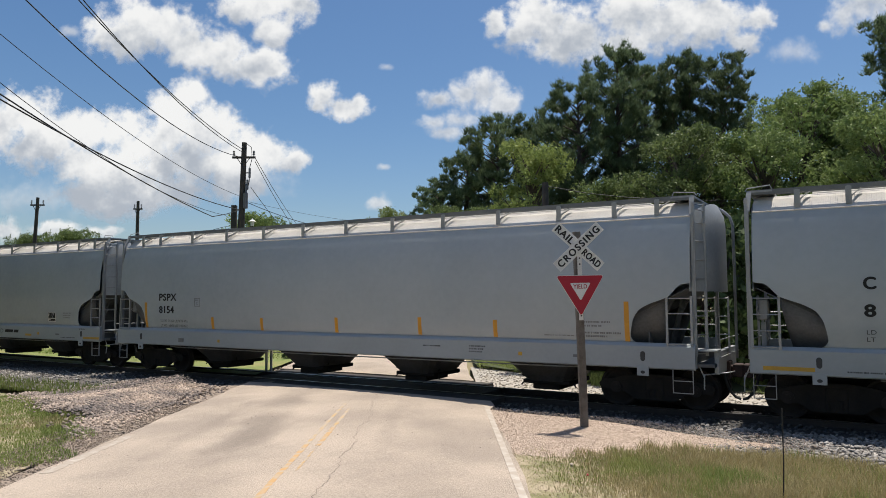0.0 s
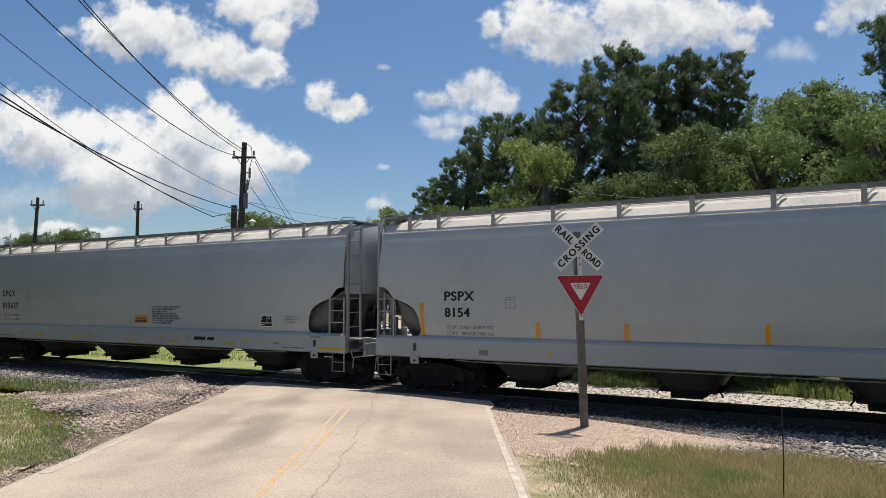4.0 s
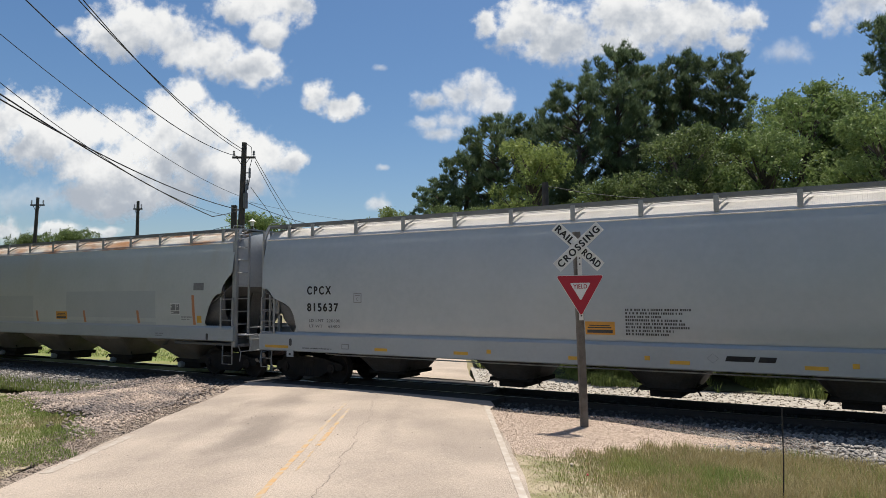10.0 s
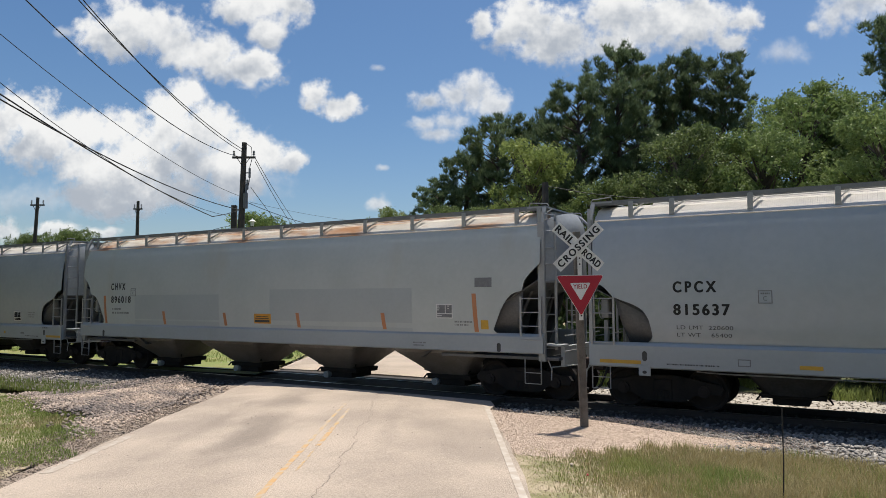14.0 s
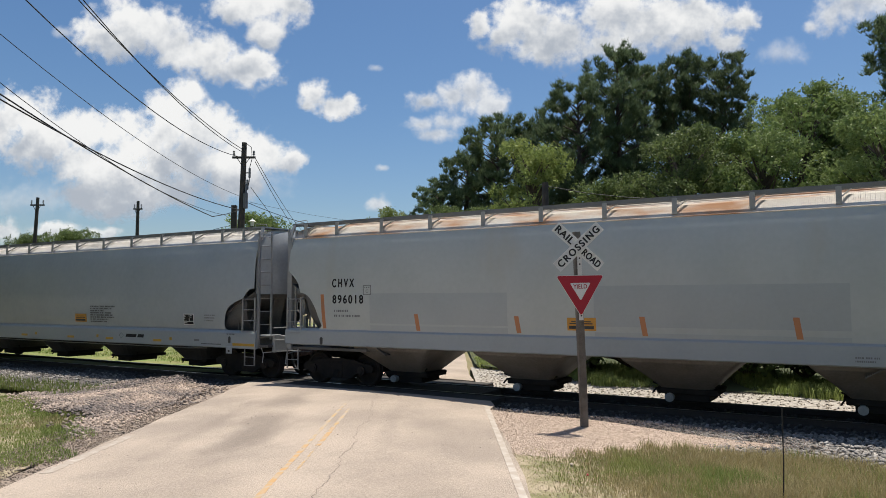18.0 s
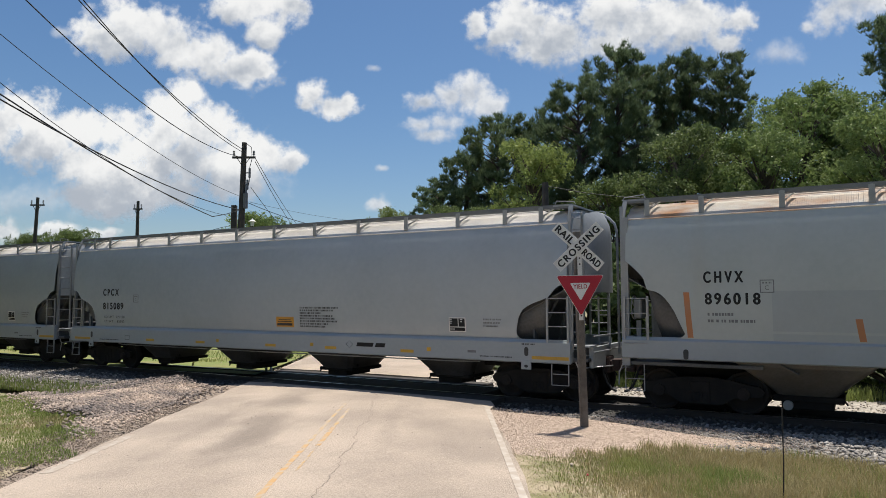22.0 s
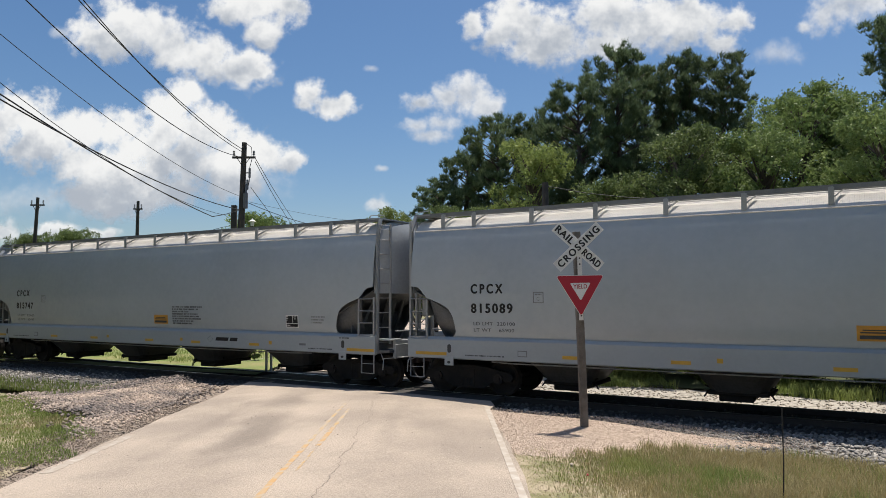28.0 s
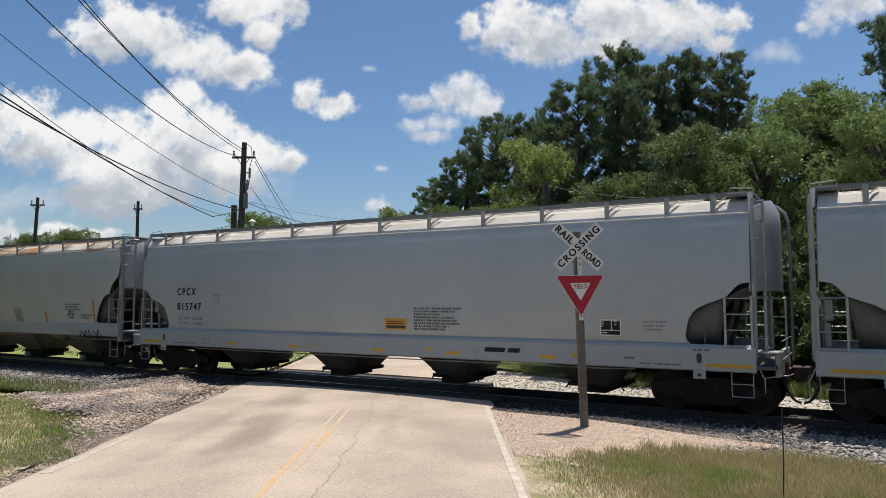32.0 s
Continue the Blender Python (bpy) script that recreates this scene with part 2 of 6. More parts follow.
# ---- ground, road, track ----
M_GROUND = shade("dry_soil", (0.27, 0.22, 0.13), 0.95, (0.17, 0.17, 0.065), 0.35, 6, 0.9, 0.4, 25)
M_ROAD = shade("worn_pale_asphalt", (0.52, 0.425, 0.335), 0.9, (0.36, 0.295, 0.235), 0.45, 30, 0.8, 0.9, 70,
               streak=(2.4, 0.5, 1, 0.56, 0.8, 0.35), streak_col=(0.31, 0.26, 0.21))
def stain_road(m):
    """Dark oily patches in the wheel lane before the crossing, frayed by noise."""
    n, l = m.node_tree.nodes, m.node_tree.links
    b = n["Principled BSDF"]
    src = b.inputs["Base Color"].links[0].from_socket
    co = n.new("ShaderNodeTexCoord")
    nz = n.new("ShaderNodeTexNoise"); nz.inputs["Scale"].default_value, nz.inputs["Detail"].default_value = 1.1, 6
    lane = n.new("ShaderNodeMapping"); lane.vector_type = "TEXTURE"
    lane.inputs["Rotation"].default_value, lane.inputs["Scale"].default_value = (0, 0, radians(YAW)), (0.9, 1.7, 1)
    l.new(co.outputs["Object"], lane.inputs[0]); l.new(lane.outputs[0], nz.inputs["Vector"])
    # pale and dark aggregate
    ag = n.new("ShaderNodeTexNoise"); ag.inputs["Scale"].default_value, ag.inputs["Detail"].default_value, ag.inputs["Roughness"].default_value = 34, 4, 0.75
    l.new(co.outputs["Object"], ag.inputs["Vector"])
    ar = n.new("ShaderNodeMapRange"); ar.inputs["From Min"].default_value, ar.inputs["From Max"].default_value = 0.34, 0.66
    ar.inputs["To Min"].default_value, ar.inputs["To Max"].default_value = 0.82, 1.16
    l.new(ag.outputs["Fac"], ar.inputs["Value"])
    gv = n.new("ShaderNodeHueSaturation"); l.new(ar.outputs[0], gv.inputs["Value"]); l.new(src, gv.inputs["Color"])
    out = gv.outputs[0]
    for s, a, rs, ra, k in ((-3.45, 13.4, 0.6, 3.6, 0.6), (-3.75, 17.2, 0.9, 1.8, 0.5), (-1.0, 14.5, 0.25, 4.5, 0.18), (-4.55, 13.5, 0.25, 4.5, 0.18), (-0.3, 13.5, 0.9, 3.0, 0.12), (-4.9, 12.0, 0.5, 3.0, 0.15)):
        p = at(s, a)
        mp = n.new("ShaderNodeMapping"); mp.vector_type = "TEXTURE"
        mp.inputs["Location"].default_value, mp.inputs["Rotation"].default_value, mp.inputs["Scale"].default_value = p, (0, 0, radians(YAW)), (rs, ra, 1)
        l.new(co.outputs["Object"], mp.inputs[0])
        ln = n.new("ShaderNodeVectorMath"); ln.operation = "LENGTH"; l.new(mp.outputs[0], ln.inputs[0])
        ad = n.new("ShaderNodeMath"); ad.operation = "MULTIPLY_ADD"; l.new(nz.outputs["Fac"], ad.inputs[0]); ad.inputs[1].default_value = 1.6; l.new(ln.outputs["Value"], ad.inputs[2])
        mr = n.new("ShaderNodeMapRange"); mr.interpolation_type = "SMOOTHSTEP"
        mr.inputs["From Min"].default_value, mr.inputs["From Max"].default_value, mr.inputs["To Min"].default_value, mr.inputs["To Max"].default_value = 0.9, 1.9, k, 0.0
        l.new(ad.outputs[0], mr.inputs["Value"])
        mx = n.new("ShaderNodeMix"); mx.data_type = "RGBA"
        l.new(mr.outputs[0], mx.inputs[0]); l.new(out, mx.inputs[6]); mx.inputs[7].default_value = (0.16, 0.132, 0.108, 1)
        out = mx.outputs[2]
    l.new(out, b.inputs["Base Color"])


stain_road(M_ROAD)
M_EDGE = shade("white_edge_paint", (0.58, 0.53, 0.46), 0.85, (0.47, 0.41, 0.34), 4, 30, 0.9,
               streak=(5, 5, 1, 0.36, 0.56, 0.92), streak_col=(0.42, 0.35, 0.28))
M_LINE = shade("worn_yellow_paint", (0.55, 0.32, 0.12), 0.85, (0.50, 0.335, 0.17), 9, 45, 1.0,
               streak=(9, 4, 1, 0.45, 0.62, 0.85), streak_col=(0.45, 0.37, 0.29))
M_EDGE_WORN = shade("scoured_edge_paint", (0.56, 0.51, 0.44), 0.85, (0.46, 0.4, 0.33), 4, 30, 0.9,
                    streak=(7, 7, 1, 0.33, 0.5, 0.95), streak_col=(0.42, 0.35, 0.28))
M_LINE_WORN = shade("scoured_yellow_paint", (0.52, 0.34, 0.15), 0.85, (0.5, 0.36, 0.2), 2.5, 25, 0.8,
                    streak=(6, 2.5, 1, 0.38, 0.56, 0.95), streak_col=(0.45, 0.37, 0.29))
M_STONE = shade("ballast_stone", (0.36, 0.33, 0.295), 0.9, (0.125, 0.118, 0.11), 0.8, 9, 0.9, per_object=0.9)
M_STONE_HEAP = shade("dusty_ballast_stone", (0.37, 0.29, 0.225), 0.9, (0.125, 0.105, 0.095), 0.5, 9, 0.9, per_object=0.9)
M_SHOULDER = shade("dusty_shoulder_gravel", (0.33, 0.262, 0.2), 0.95, (0.19, 0.15, 0.118), 6, 50, 1.0, 0.8, 60, per_object=0.3)
M_STONE_PALE = shade("pale_gravel_stone", (0.52, 0.46, 0.38), 0.9, (0.42, 0.37, 0.305), 0.8, 9, 0.9, per_object=0.3)
# Shadowed ballast: the train's shade is put into the stone colour.
M_STONE_DARK = shade("shadowed_ballast_stone", (0.14, 0.13, 0.115), 0.9, (0.08, 0.073, 0.066), 0.8, 9, 0.9, per_object=0.6)
M_GRAVEL = shade("tan_gravel", (0.53, 0.415, 0.325), 0.95, (0.35, 0.27, 0.205), 14, 60, 0.7, 0.6, 70, per_object=0.16)
# Crossing panels and rails also carry the train's shadow in their dark colour.
M_PANEL = shade("shadowed_crossing_asphalt", (0.05, 0.046, 0.042), 0.9, (0.08, 0.072, 0.065), 2, 40, 0.7, 0.5, 80)
M_RAIL = shade("rail_steel", (0.06, 0.046, 0.038), 0.8, (0.04, 0.033, 0.03), 5, 40)
M_RAIL_TOP = shade("worn_rail_head", (0.5, 0.5, 0.5), 0.3, (0.4, 0.4, 0.4), 5, 40, metal=0.9)
M_TIE = shade("creosoted_timber", (0.07, 0.055, 0.045), 0.9, (0.12, 0.1, 0.08), 3, 30, 0.6, 0.3, 40)


def road_top(side, ahead):
    """The road's crowned surface, which comes down to the rails at the crossing."""
    y = EYE.y + side * ASIDE.y + ahead * AHEAD.y
    crown = 0.09 * max(0.0, 1 - ((side + 2.35) / 3.6) ** 2)
    return crown * min(1.0, max(0.0, (abs(y) - 1.5) / 0.9))


def relief(x, y):
    """The ground's height at a place."""
    d = Vector((x - EYE.x, y - EYE.y, 0))
    side, ahead = d.dot(ASIDE), d.dot(AHEAD)
    off = max(0.0, abs(side + 2.35) - 3.5)
    z = -0.03 - 0.10 * min(1.0, off / 2.0) * (1 - 0.6 * min(1.0, max(0.0, (ahead - 12.0) / 4.0)))
    z -= 0.05 * (1 + math.cos(math.pi * min(1.0, abs(abs(y) - 4.6) / 2.2))) * min(1, off / 1.5)
    z += 0.12 * math.exp(-((side - 2.9) / 1.6) ** 2 - ((ahead - 14.3) / 1.5) ** 2)
    z += 0.035 * noise.noise((x * 0.6, y * 0.6, 3.0)) * min(1, off * 2)
    far = math.hypot(x, y)
    return z - (0.3 if far > 120 else 0)


def build_ground():
    us = [-3000, -1200, -500, -250, -140] + list(np.arange(-90, 61, 1.0)) + [90, 140, 250, 500, 1200, 3000]
    vs = [-3000, -1000, -300, -100, -50] + list(np.arange(-30, 41, 1.0)) + [50, 65, 90, 140, 300, 1000, 3000]
    verts = [(x, y, relief(x, y) - (0.07 if abs(y) > 6.5 else 0.35)) for y in vs for x in us]
    w = len(us)
    faces = [(j * w + i, j * w + i + 1, (j + 1) * w + i + 1, (j + 1) * w + i) for j in range(len(vs) - 1) for i in range(w - 1)]
    tagged(new("ground", mesh_of("ground", verts, faces, M_GROUND, True)), "dry soil with patches of short grass", "ground", kind="structure")


def strip(name, a, b, w0, w1, material, z, y_stop, parent=None, cells=40, wobble=0.0):
    """A band on the road's surface from a to b metres ahead, between two sideways places, ended along the track at y_stop."""
    across = max(1, int((w1 - w0) / 0.5))
    verts, faces = [], []
    for i in range(cells + 1):
        t = i / cells
        for j in range(across + 1):
            edge = w0 + (w1 - w0) * j / across
            if j in (0, across):
                edge += (1 if j else -1) * wobble * noise.noise((i * 0.7, j * 5.0, 1.3))
            end = b
            if y_stop is not None:
                stop = (y_stop - EYE.y - edge * ASIDE.y) / AHEAD.y
                end = min(b, stop) if a < b else max(b, stop)
            ahead = a + (end - a) * t
            verts.append(at(edge, ahead, z + road_top(edge, ahead)))
    w = across + 1
    for i in range(cells):
        for j in range(across):
            faces.append((w * i + j, w * i + j + 1, w * i + w + j + 1, w * i + w + j))
    me = mesh_of(name, verts, faces, material)
    bm = bmesh.new(); bm.from_mesh(me)
    bmesh.ops.recalc_face_normals(bm, faces=bm.faces[:])
    if bm.faces[0].normal.z < 0:
        bmesh.ops.reverse_faces(bm, faces=bm.faces[:])
    r = bmesh.ops.extrude_face_region(bm, geom=bm.faces[:])
    for v in [g for g in r["geom"] if isinstance(g, bmesh.types.BMVert)]:
        v.co.z -= 0.12 if parent is None else 0.003
    bmesh.ops.recalc_face_normals(bm, faces=bm.faces[:])
    bm.to_mesh(me); bm.free()
    ob = new(name, me)
    if parent:
        ob.parent = parent
    return ob


def build_road():
    near = tagged(strip("road", -12, 40, -5.92, 1.12, M_ROAD, 0.0, -1.75, wobble=0.13), "sun-bleached two-lane asphalt road with worn markings", "road", kind="structure")
    far = tagged(strip("road_beyond", 80, 10, -5.9, 0.9, M_ROAD, 0.0, 1.75, wobble=0.12), "pale road going on beyond the track", "road", kind="structure")
    strip("edge_line", -12, 40, 0.95, 1.06, M_EDGE, 0.006, -2.6, near)
    strip("edge_line", 10.4, 13.2, -5.84, -5.66, M_EDGE_WORN, 0.004, None, near, cells=90, wobble=0.05)
    strip("centre_line", -12, 12.0, -2.32, -2.24, M_LINE, 0.004, -4.3, near, cells=160, wobble=0.018)
    strip("centre_line", 12.0, 17.5, -2.31, -2.25, M_LINE_WORN, 0.004, -4.3, near, cells=90, wobble=0.022)
    strip("centre_line", 10.2, 11.9, -2.10, -2.07, M_LINE_WORN, 0.004, -4.3, near, cells=60, wobble=0.022)
    strip("centre_line", 11.9, 13.6, -2.12, -2.04, M_LINE, 0.004, -4.3, near, cells=60, wobble=0.022)
    strip("centre_line", 13.6, 15.8, -2.11, -2.05, M_LINE_WORN, 0.004, -4.3, near, cells=60, wobble=0.022)
    road_marks(near)
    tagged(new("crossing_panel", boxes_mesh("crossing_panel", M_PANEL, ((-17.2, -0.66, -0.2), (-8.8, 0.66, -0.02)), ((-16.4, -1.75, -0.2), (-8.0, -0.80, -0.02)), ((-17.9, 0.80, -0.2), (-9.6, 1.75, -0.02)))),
           "asphalt panels between the rails at the crossing", "road", kind="structure")


def road_marks(near):
    """A long ragged crack, short cracks across, and bits of tar and grit."""
    rnd = random.Random(3)
    m = shade("dark_crack", (0.19, 0.16, 0.13), 0.95, (0.3, 0.25, 0.2), 5, 40, 0.8)
    def crack(pts, w, name="crack"):
        vs, fs = [], []
        for i, (s, a) in enumerate(pts):
            k = w * rnd.uniform(0.3, 1.2)
            vs += [at(s - k, a, 0.004 + road_top(s, a)), at(s + k, a, 0.004 + road_top(s, a))]
            if i:
                fs.append((2 * i - 2, 2 * i - 1, 2 * i + 1, 2 * i))
        o = new(name, mesh_of(name, vs, fs, m)); o.parent = near
    s, pts = -1.52, []
    for i in range(90):
        a = 8.2 + i * 0.115
        s += rnd.uniform(-0.055, 0.05) + (0.0 if i < 55 else -0.004)
        s += 0.12 * (-1.55 - 0.012 * (a - 9) - s)
        pts.append((s, a))
    crack(pts, 0.006)
    for s0, a0, ln, da in ((-3.3, 17.6, 1.3, 0.08), (-2.1, 18.0, 0.9, 0.1), (0.0, 15.6, 0.7, 0.0), (-0.4, 12.0, 0.3, 0.02), (-0.9, 16.6, 1.4, 0.15), (-4.6, 15.4, 0.9, 0.2), (-1.6, 18.1, 0.8, 0.3)):
        crack([(s0 + ln * t / 9, a0 + da * t / 9 + rnd.uniform(-0.03, 0.03)) for t in range(10)], 0.004)
    bits = bmesh.new()
    for i in range(45):
        ps, pa = rnd.uniform(-5.4, 0.9), rnd.uniform(8.5, 17.5)
        p = at(ps, pa, 0.004 + road_top(ps, pa))
        bmesh.ops.create_icosphere(bits, subdivisions=1, radius=rnd.uniform(0.006, 0.017), matrix=Matrix.Translation(p) @ Matrix.Diagonal((1, 1, 0.5, 1)))
    tagged(part("road_grit", bits, m, None), "dark bits of grit and tar on the road", "grit", kind="stuff")


def boxes_mesh(name, material, *pairs):
    bm = boxes(*pairs)
    me = bpy.data.meshes.new(name); bm.to_mesh(me); bm.free()
    me.materials.append(material)
    return me


def build_track():
    prof = [(-0.07, -0.17), (0.07, -0.17), (0.07, -0.155), (0.012, -0.135), (0.012, -0.045), (0.036, -0.035), (0.036, -0.004), (0.03, 0.0), (-0.03, 0.0), (-0.036, -0.004), (-0.036, -0.035), (-0.012, -0.045), (-0.012, -0.135), (-0.07, -0.155)]
    for sgn in (-1, 1):
        vs = [(x, sgn * 0.755 + p, q - 0.001) for x in (-240, 160) for p, q in prof]
        n = len(prof)
        fs = [(i, (i + 1) % n, n + (i + 1) % n, n + i) for i in range(n)]
        me = mesh_of("rail", vs, fs, M_RAIL)
        me.materials.append(M_RAIL_TOP)
        me.polygons[7].material_index = 1
        tagged(new("rail", me), "rusty steel rail with a polished top on timber ties", "rail", "rails of the track", "structure")
    tie = mesh_of("tie", *box_data((-0.115, -1.3, -0.34), (0.115, 1.3, -0.172)), M_TIE)
    bed = tagged(new("track_ties"), "dark creosoted timber ties in the ballast", "ties", kind="structure")
    for i in range(150):
        x = -60 + i * 0.53
        if -17.4 < x < -8.6:
            continue
        o = new("tie", tie); o.parent = bed
        o.matrix_basis = pose(x, 0.02 * math.sin(i * 3.1), 0, 0, 0, 0.8 * math.sin(i * 1.7))


def box_data(lo, hi):
    v = [(x, y, z) for x in (lo[0], hi[0]) for y in (lo[1], hi[1]) for z in (lo[2], hi[2])]
    return v, [(0, 1, 3, 2), (4, 6, 7, 5), (0, 4, 5, 1), (2, 3, 7, 6), (0, 2, 6, 4), (1, 5, 7, 3)]


build_ground()
build_road()
build_track()

# ---- the train ----
# from the car's middle to its corner posts at the trailing and the leading end, and how far the end frame stands out beyond them
ENDS = {"round": ((9.95, 0.0), (9.74, 0.42)), "old": ((9.32, 0.0), (9.10, 0.40))}
TRUCKS = {"round": (-8.42, 8.74), "old": (-7.75, 8.33)}
POSTS = {"round": [-8.98, -8.06] + [-6.44 + 1.63 * k for k in range(9)] + [7.97, 8.95], "old": [-8.75] + [-7.57 + 1.6 * k for k in range(10)] + [8.35, 8.95]}
SIDE = ((1.50, 1.49), (1.56, 1.545), (1.8, 1.58), (2.1, 1.605), (2.5, 1.62), (2.9, 1.62), (3.3, 1.605), (3.6, 1.58), (3.85, 1.545), (4.05, 1.50), (4.2, 1.452), (4.32, 1.408), (4.40, 1.378))


def half_width(z):
    for (z0, y0), (z1, y1) in zip(SIDE, SIDE[1:]):
        if z <= z1:
            return y0 + (y1 - y0) * max(0.0, (z - z0) / (z1 - z0))
    return SIDE[-1][1]


def along(table, u):
    if u <= table[0][0]:
        return table[0][1]
    for (a, p), (b, q) in zip(table, table[1:]):
        if u <= b:
            return p + (q - p) * (u - a) / (b - a)
    return table[-1][1]


def side_sheet(sgn, rear, lead, cut, z_low, z_top=4.325):
    """One curved side of the body, 12 mm thick, with its end openings: cut gives the opening's upper rim by distance from the end."""
    bulged = cut is ROUND_CUT
    us = [0, 0.03, 0.06, 0.12, 0.2, 0.3, 0.4, 0.48, 0.56, 0.66, 0.76, 0.86, 0.96, 1.06, 1.14, 1.2, 1.24, 1.27, 1.29, 1.31, 1.33, 1.34] if bulged else [0, 0.03, 0.06, 0.12, 0.2, 0.3, 0.4, 0.48, 0.56, 0.66, 0.76, 0.86, 0.96, 1.06, 1.14, 1.2, 1.26, 1.31, 1.35, 1.38, 1.41, 1.44]
    a0, a1 = -rear + 0.11, lead - 0.06
    xs = [a0 + u for u in us] + [a0 + us[-1] + i * (a1 - a0 - 2 * us[-1]) / 12 for i in range(1, 12)] + [a1 - u for u in reversed(us)]
    rows = 14
    bm = bmesh.new()
    grid = []
    for x in xs:
        u = min(x - a0, a1 - x)
        lo = max(z_low, along(cut, u))
        col = []
        for j in range(rows + 1):
            z = lo + (z_top - lo) * j / rows
            col.append(bm.verts.new((x, sgn * half_width(z), z)))
        grid.append(col)
    for a, b in zip(grid, grid[1:]):
        for j in range(rows):
            f = (a[j], b[j], b[j + 1], a[j + 1])
            bm.faces.new(f if sgn < 0 else f[::-1])
    lip = ((1.2, 1.502), (1.28, 1.515), (1.34, 1.54), (1.38, 1.57), (1.41, 1.61), (1.44, 1.68))
    for q in (-1, 1):
        base, turn = (a0, 1) if q < 0 else (a1, -1)
        cols = [[bm.verts.new((base + turn * (u - (0.1 if bulged else 0.14)), sgn * half_width(z), z)) for z in (z_low, h + z_low - 1.5)] for u, h in lip]
        for a, b in zip(cols, cols[1:]):
            bm.faces.new((a[0], b[0], b[1], a[1]))
    r = bmesh.ops.extrude_face_region(bm, geom=bm.faces[:])
    for v in [g for g in r["geom"] if isinstance(g, bmesh.types.BMVert)]:
        v.co.y -= sgn * 0.012
    bmesh.ops.recalc_face_normals(bm, faces=bm.faces[:])
    return bm


def lofted(rings):
    """A closed solid through rings of equal count."""
    bm = bmesh.new()
    vr = [[bm.verts.new(p) for p in ring] for ring in rings]
    n = len(vr[0])
    for a, b in zip(vr, vr[1:]):
        for k in range(n):
            bm.faces.new((a[k], a[(k + 1) % n], b[(k + 1) % n], b[k]))
    bm.faces.new(vr[0]); bm.faces.new(vr[-1][::-1])
    bmesh.ops.recalc_face_normals(bm, faces=bm.faces[:])
    return bm


def rounded(cx, z, hx, hy, corner):
    pts = []
    c = min(corner, hx * 0.9, hy * 0.9)
    for sx, sy, a0 in ((1, 1, 0), (-1, 1, 90), (-1, -1, 180), (1, -1, 270)):
        for k in range(4):
            a = radians(a0 + 30 * k)
            pts.append((cx + sx * (hx - c) + c * math.cos(a), sy * (hy - c) + c * math.sin(a), z))
    return pts


def wheelset_mesh():
    """Two flanged wheels on an axle that lies along y."""
    prof = [(0.09, -0.86), (0.10, -0.84), (0.36, -0.80), (0.40, -0.825), (0.452, -0.82), (0.457, -0.73), (0.462, -0.705), (0.482, -0.695), (0.482, -0.68), (0.40, -0.675), (0.34, -0.72), (0.12, -0.70), (0.085, -0.67), (0.085, 0.0)]
    prof = prof + [(r, -y) for r, y in reversed(prof[:-1])]
    seg = 28
    vs = [(r * math.cos(2 * math.pi * k / seg), y, r * math.sin(2 * math.pi * k / seg)) for r, y in prof for k in range(seg)]
    fs = [(i * seg + k, i * seg + (k + 1) % seg, (i + 1) * seg + (k + 1) % seg, (i + 1) * seg + k) for i in range(len(prof) - 1) for k in range(seg)]
    fs += [tuple(range(seg))[::-1], tuple((len(prof) - 1) * seg + k for k in range(seg))]
    return mesh_of("wheelset", vs, fs, M_WHEEL)


WHEELSET = wheelset_mesh()


def truck(car, x):
    top = [(-1.30, 0.52), (-1.22, 0.62), (-0.95, 0.66), (-0.6, 0.74), (-0.2, 0.78), (0.2, 0.78), (0.6, 0.74), (0.95, 0.66), (1.22, 0.62), (1.30, 0.52),
           (1.24, 0.40), (1.0, 0.40), (0.95, 0.34), (0.7, 0.36), (0.45, 0.20), (-0.45, 0.20), (-0.7, 0.36), (-0.95, 0.34), (-1.0, 0.40), (-1.24, 0.40)]
    t = part("truck", prism(top, -1.08, -0.95), M_TRUCK, car, "grimy cast-steel four-wheel truck, darkened for shade", loc=(x, 0, 0))
    part("side_frame", prism(top, 0.95, 1.08), M_TRUCK, t)
    bm = boxes(((-0.22, -1.1, 0.42), (0.22, 1.1, 0.70)), ((-0.3, -0.3, 0.6), (0.3, 0.3, 0.8)), bevel=0.03)
    part("bolster", bm, M_TRUCK, t)
    springs = [((sx, sy, 0.24), (sx, sy, 0.46)) for sx in (-0.16, 0.0, 0.16) for sy in (-1.04, 1.04)]
    tagged(part("spring_pack", bars(springs, 0.065, 10), M_TRUCK, t), kind="stuff")
    for sx in (-0.889, 0.889):
        for sy in (-1, 1):
            bm = bmesh.new()
            bar(bm, (sx, sy * 1.02, 0.457), (sx, sy * 1.13, 0.457), 0.13, 14)
            bar(bm, (sx, sy * 1.13, 0.457), (sx, sy * 1.15, 0.457), 0.07, 8)
            part("bearing_cap", bm, M_WHEEL, t)
        w = new("wheelset", WHEELSET)
        w.parent = t
        w.location = (sx, 0, 0.457)
    bm = bmesh.new()
    beam(bm, (-0.5, -0.6, 0.33), (-0.35, 0.6, 0.33), 0.1, 0.06); beam(bm, (0.5, -0.6, 0.33), (0.35, 0.6, 0.33), 0.1, 0.06)
    part("brake_beam", bm, M_TRUCK, t)
    return t


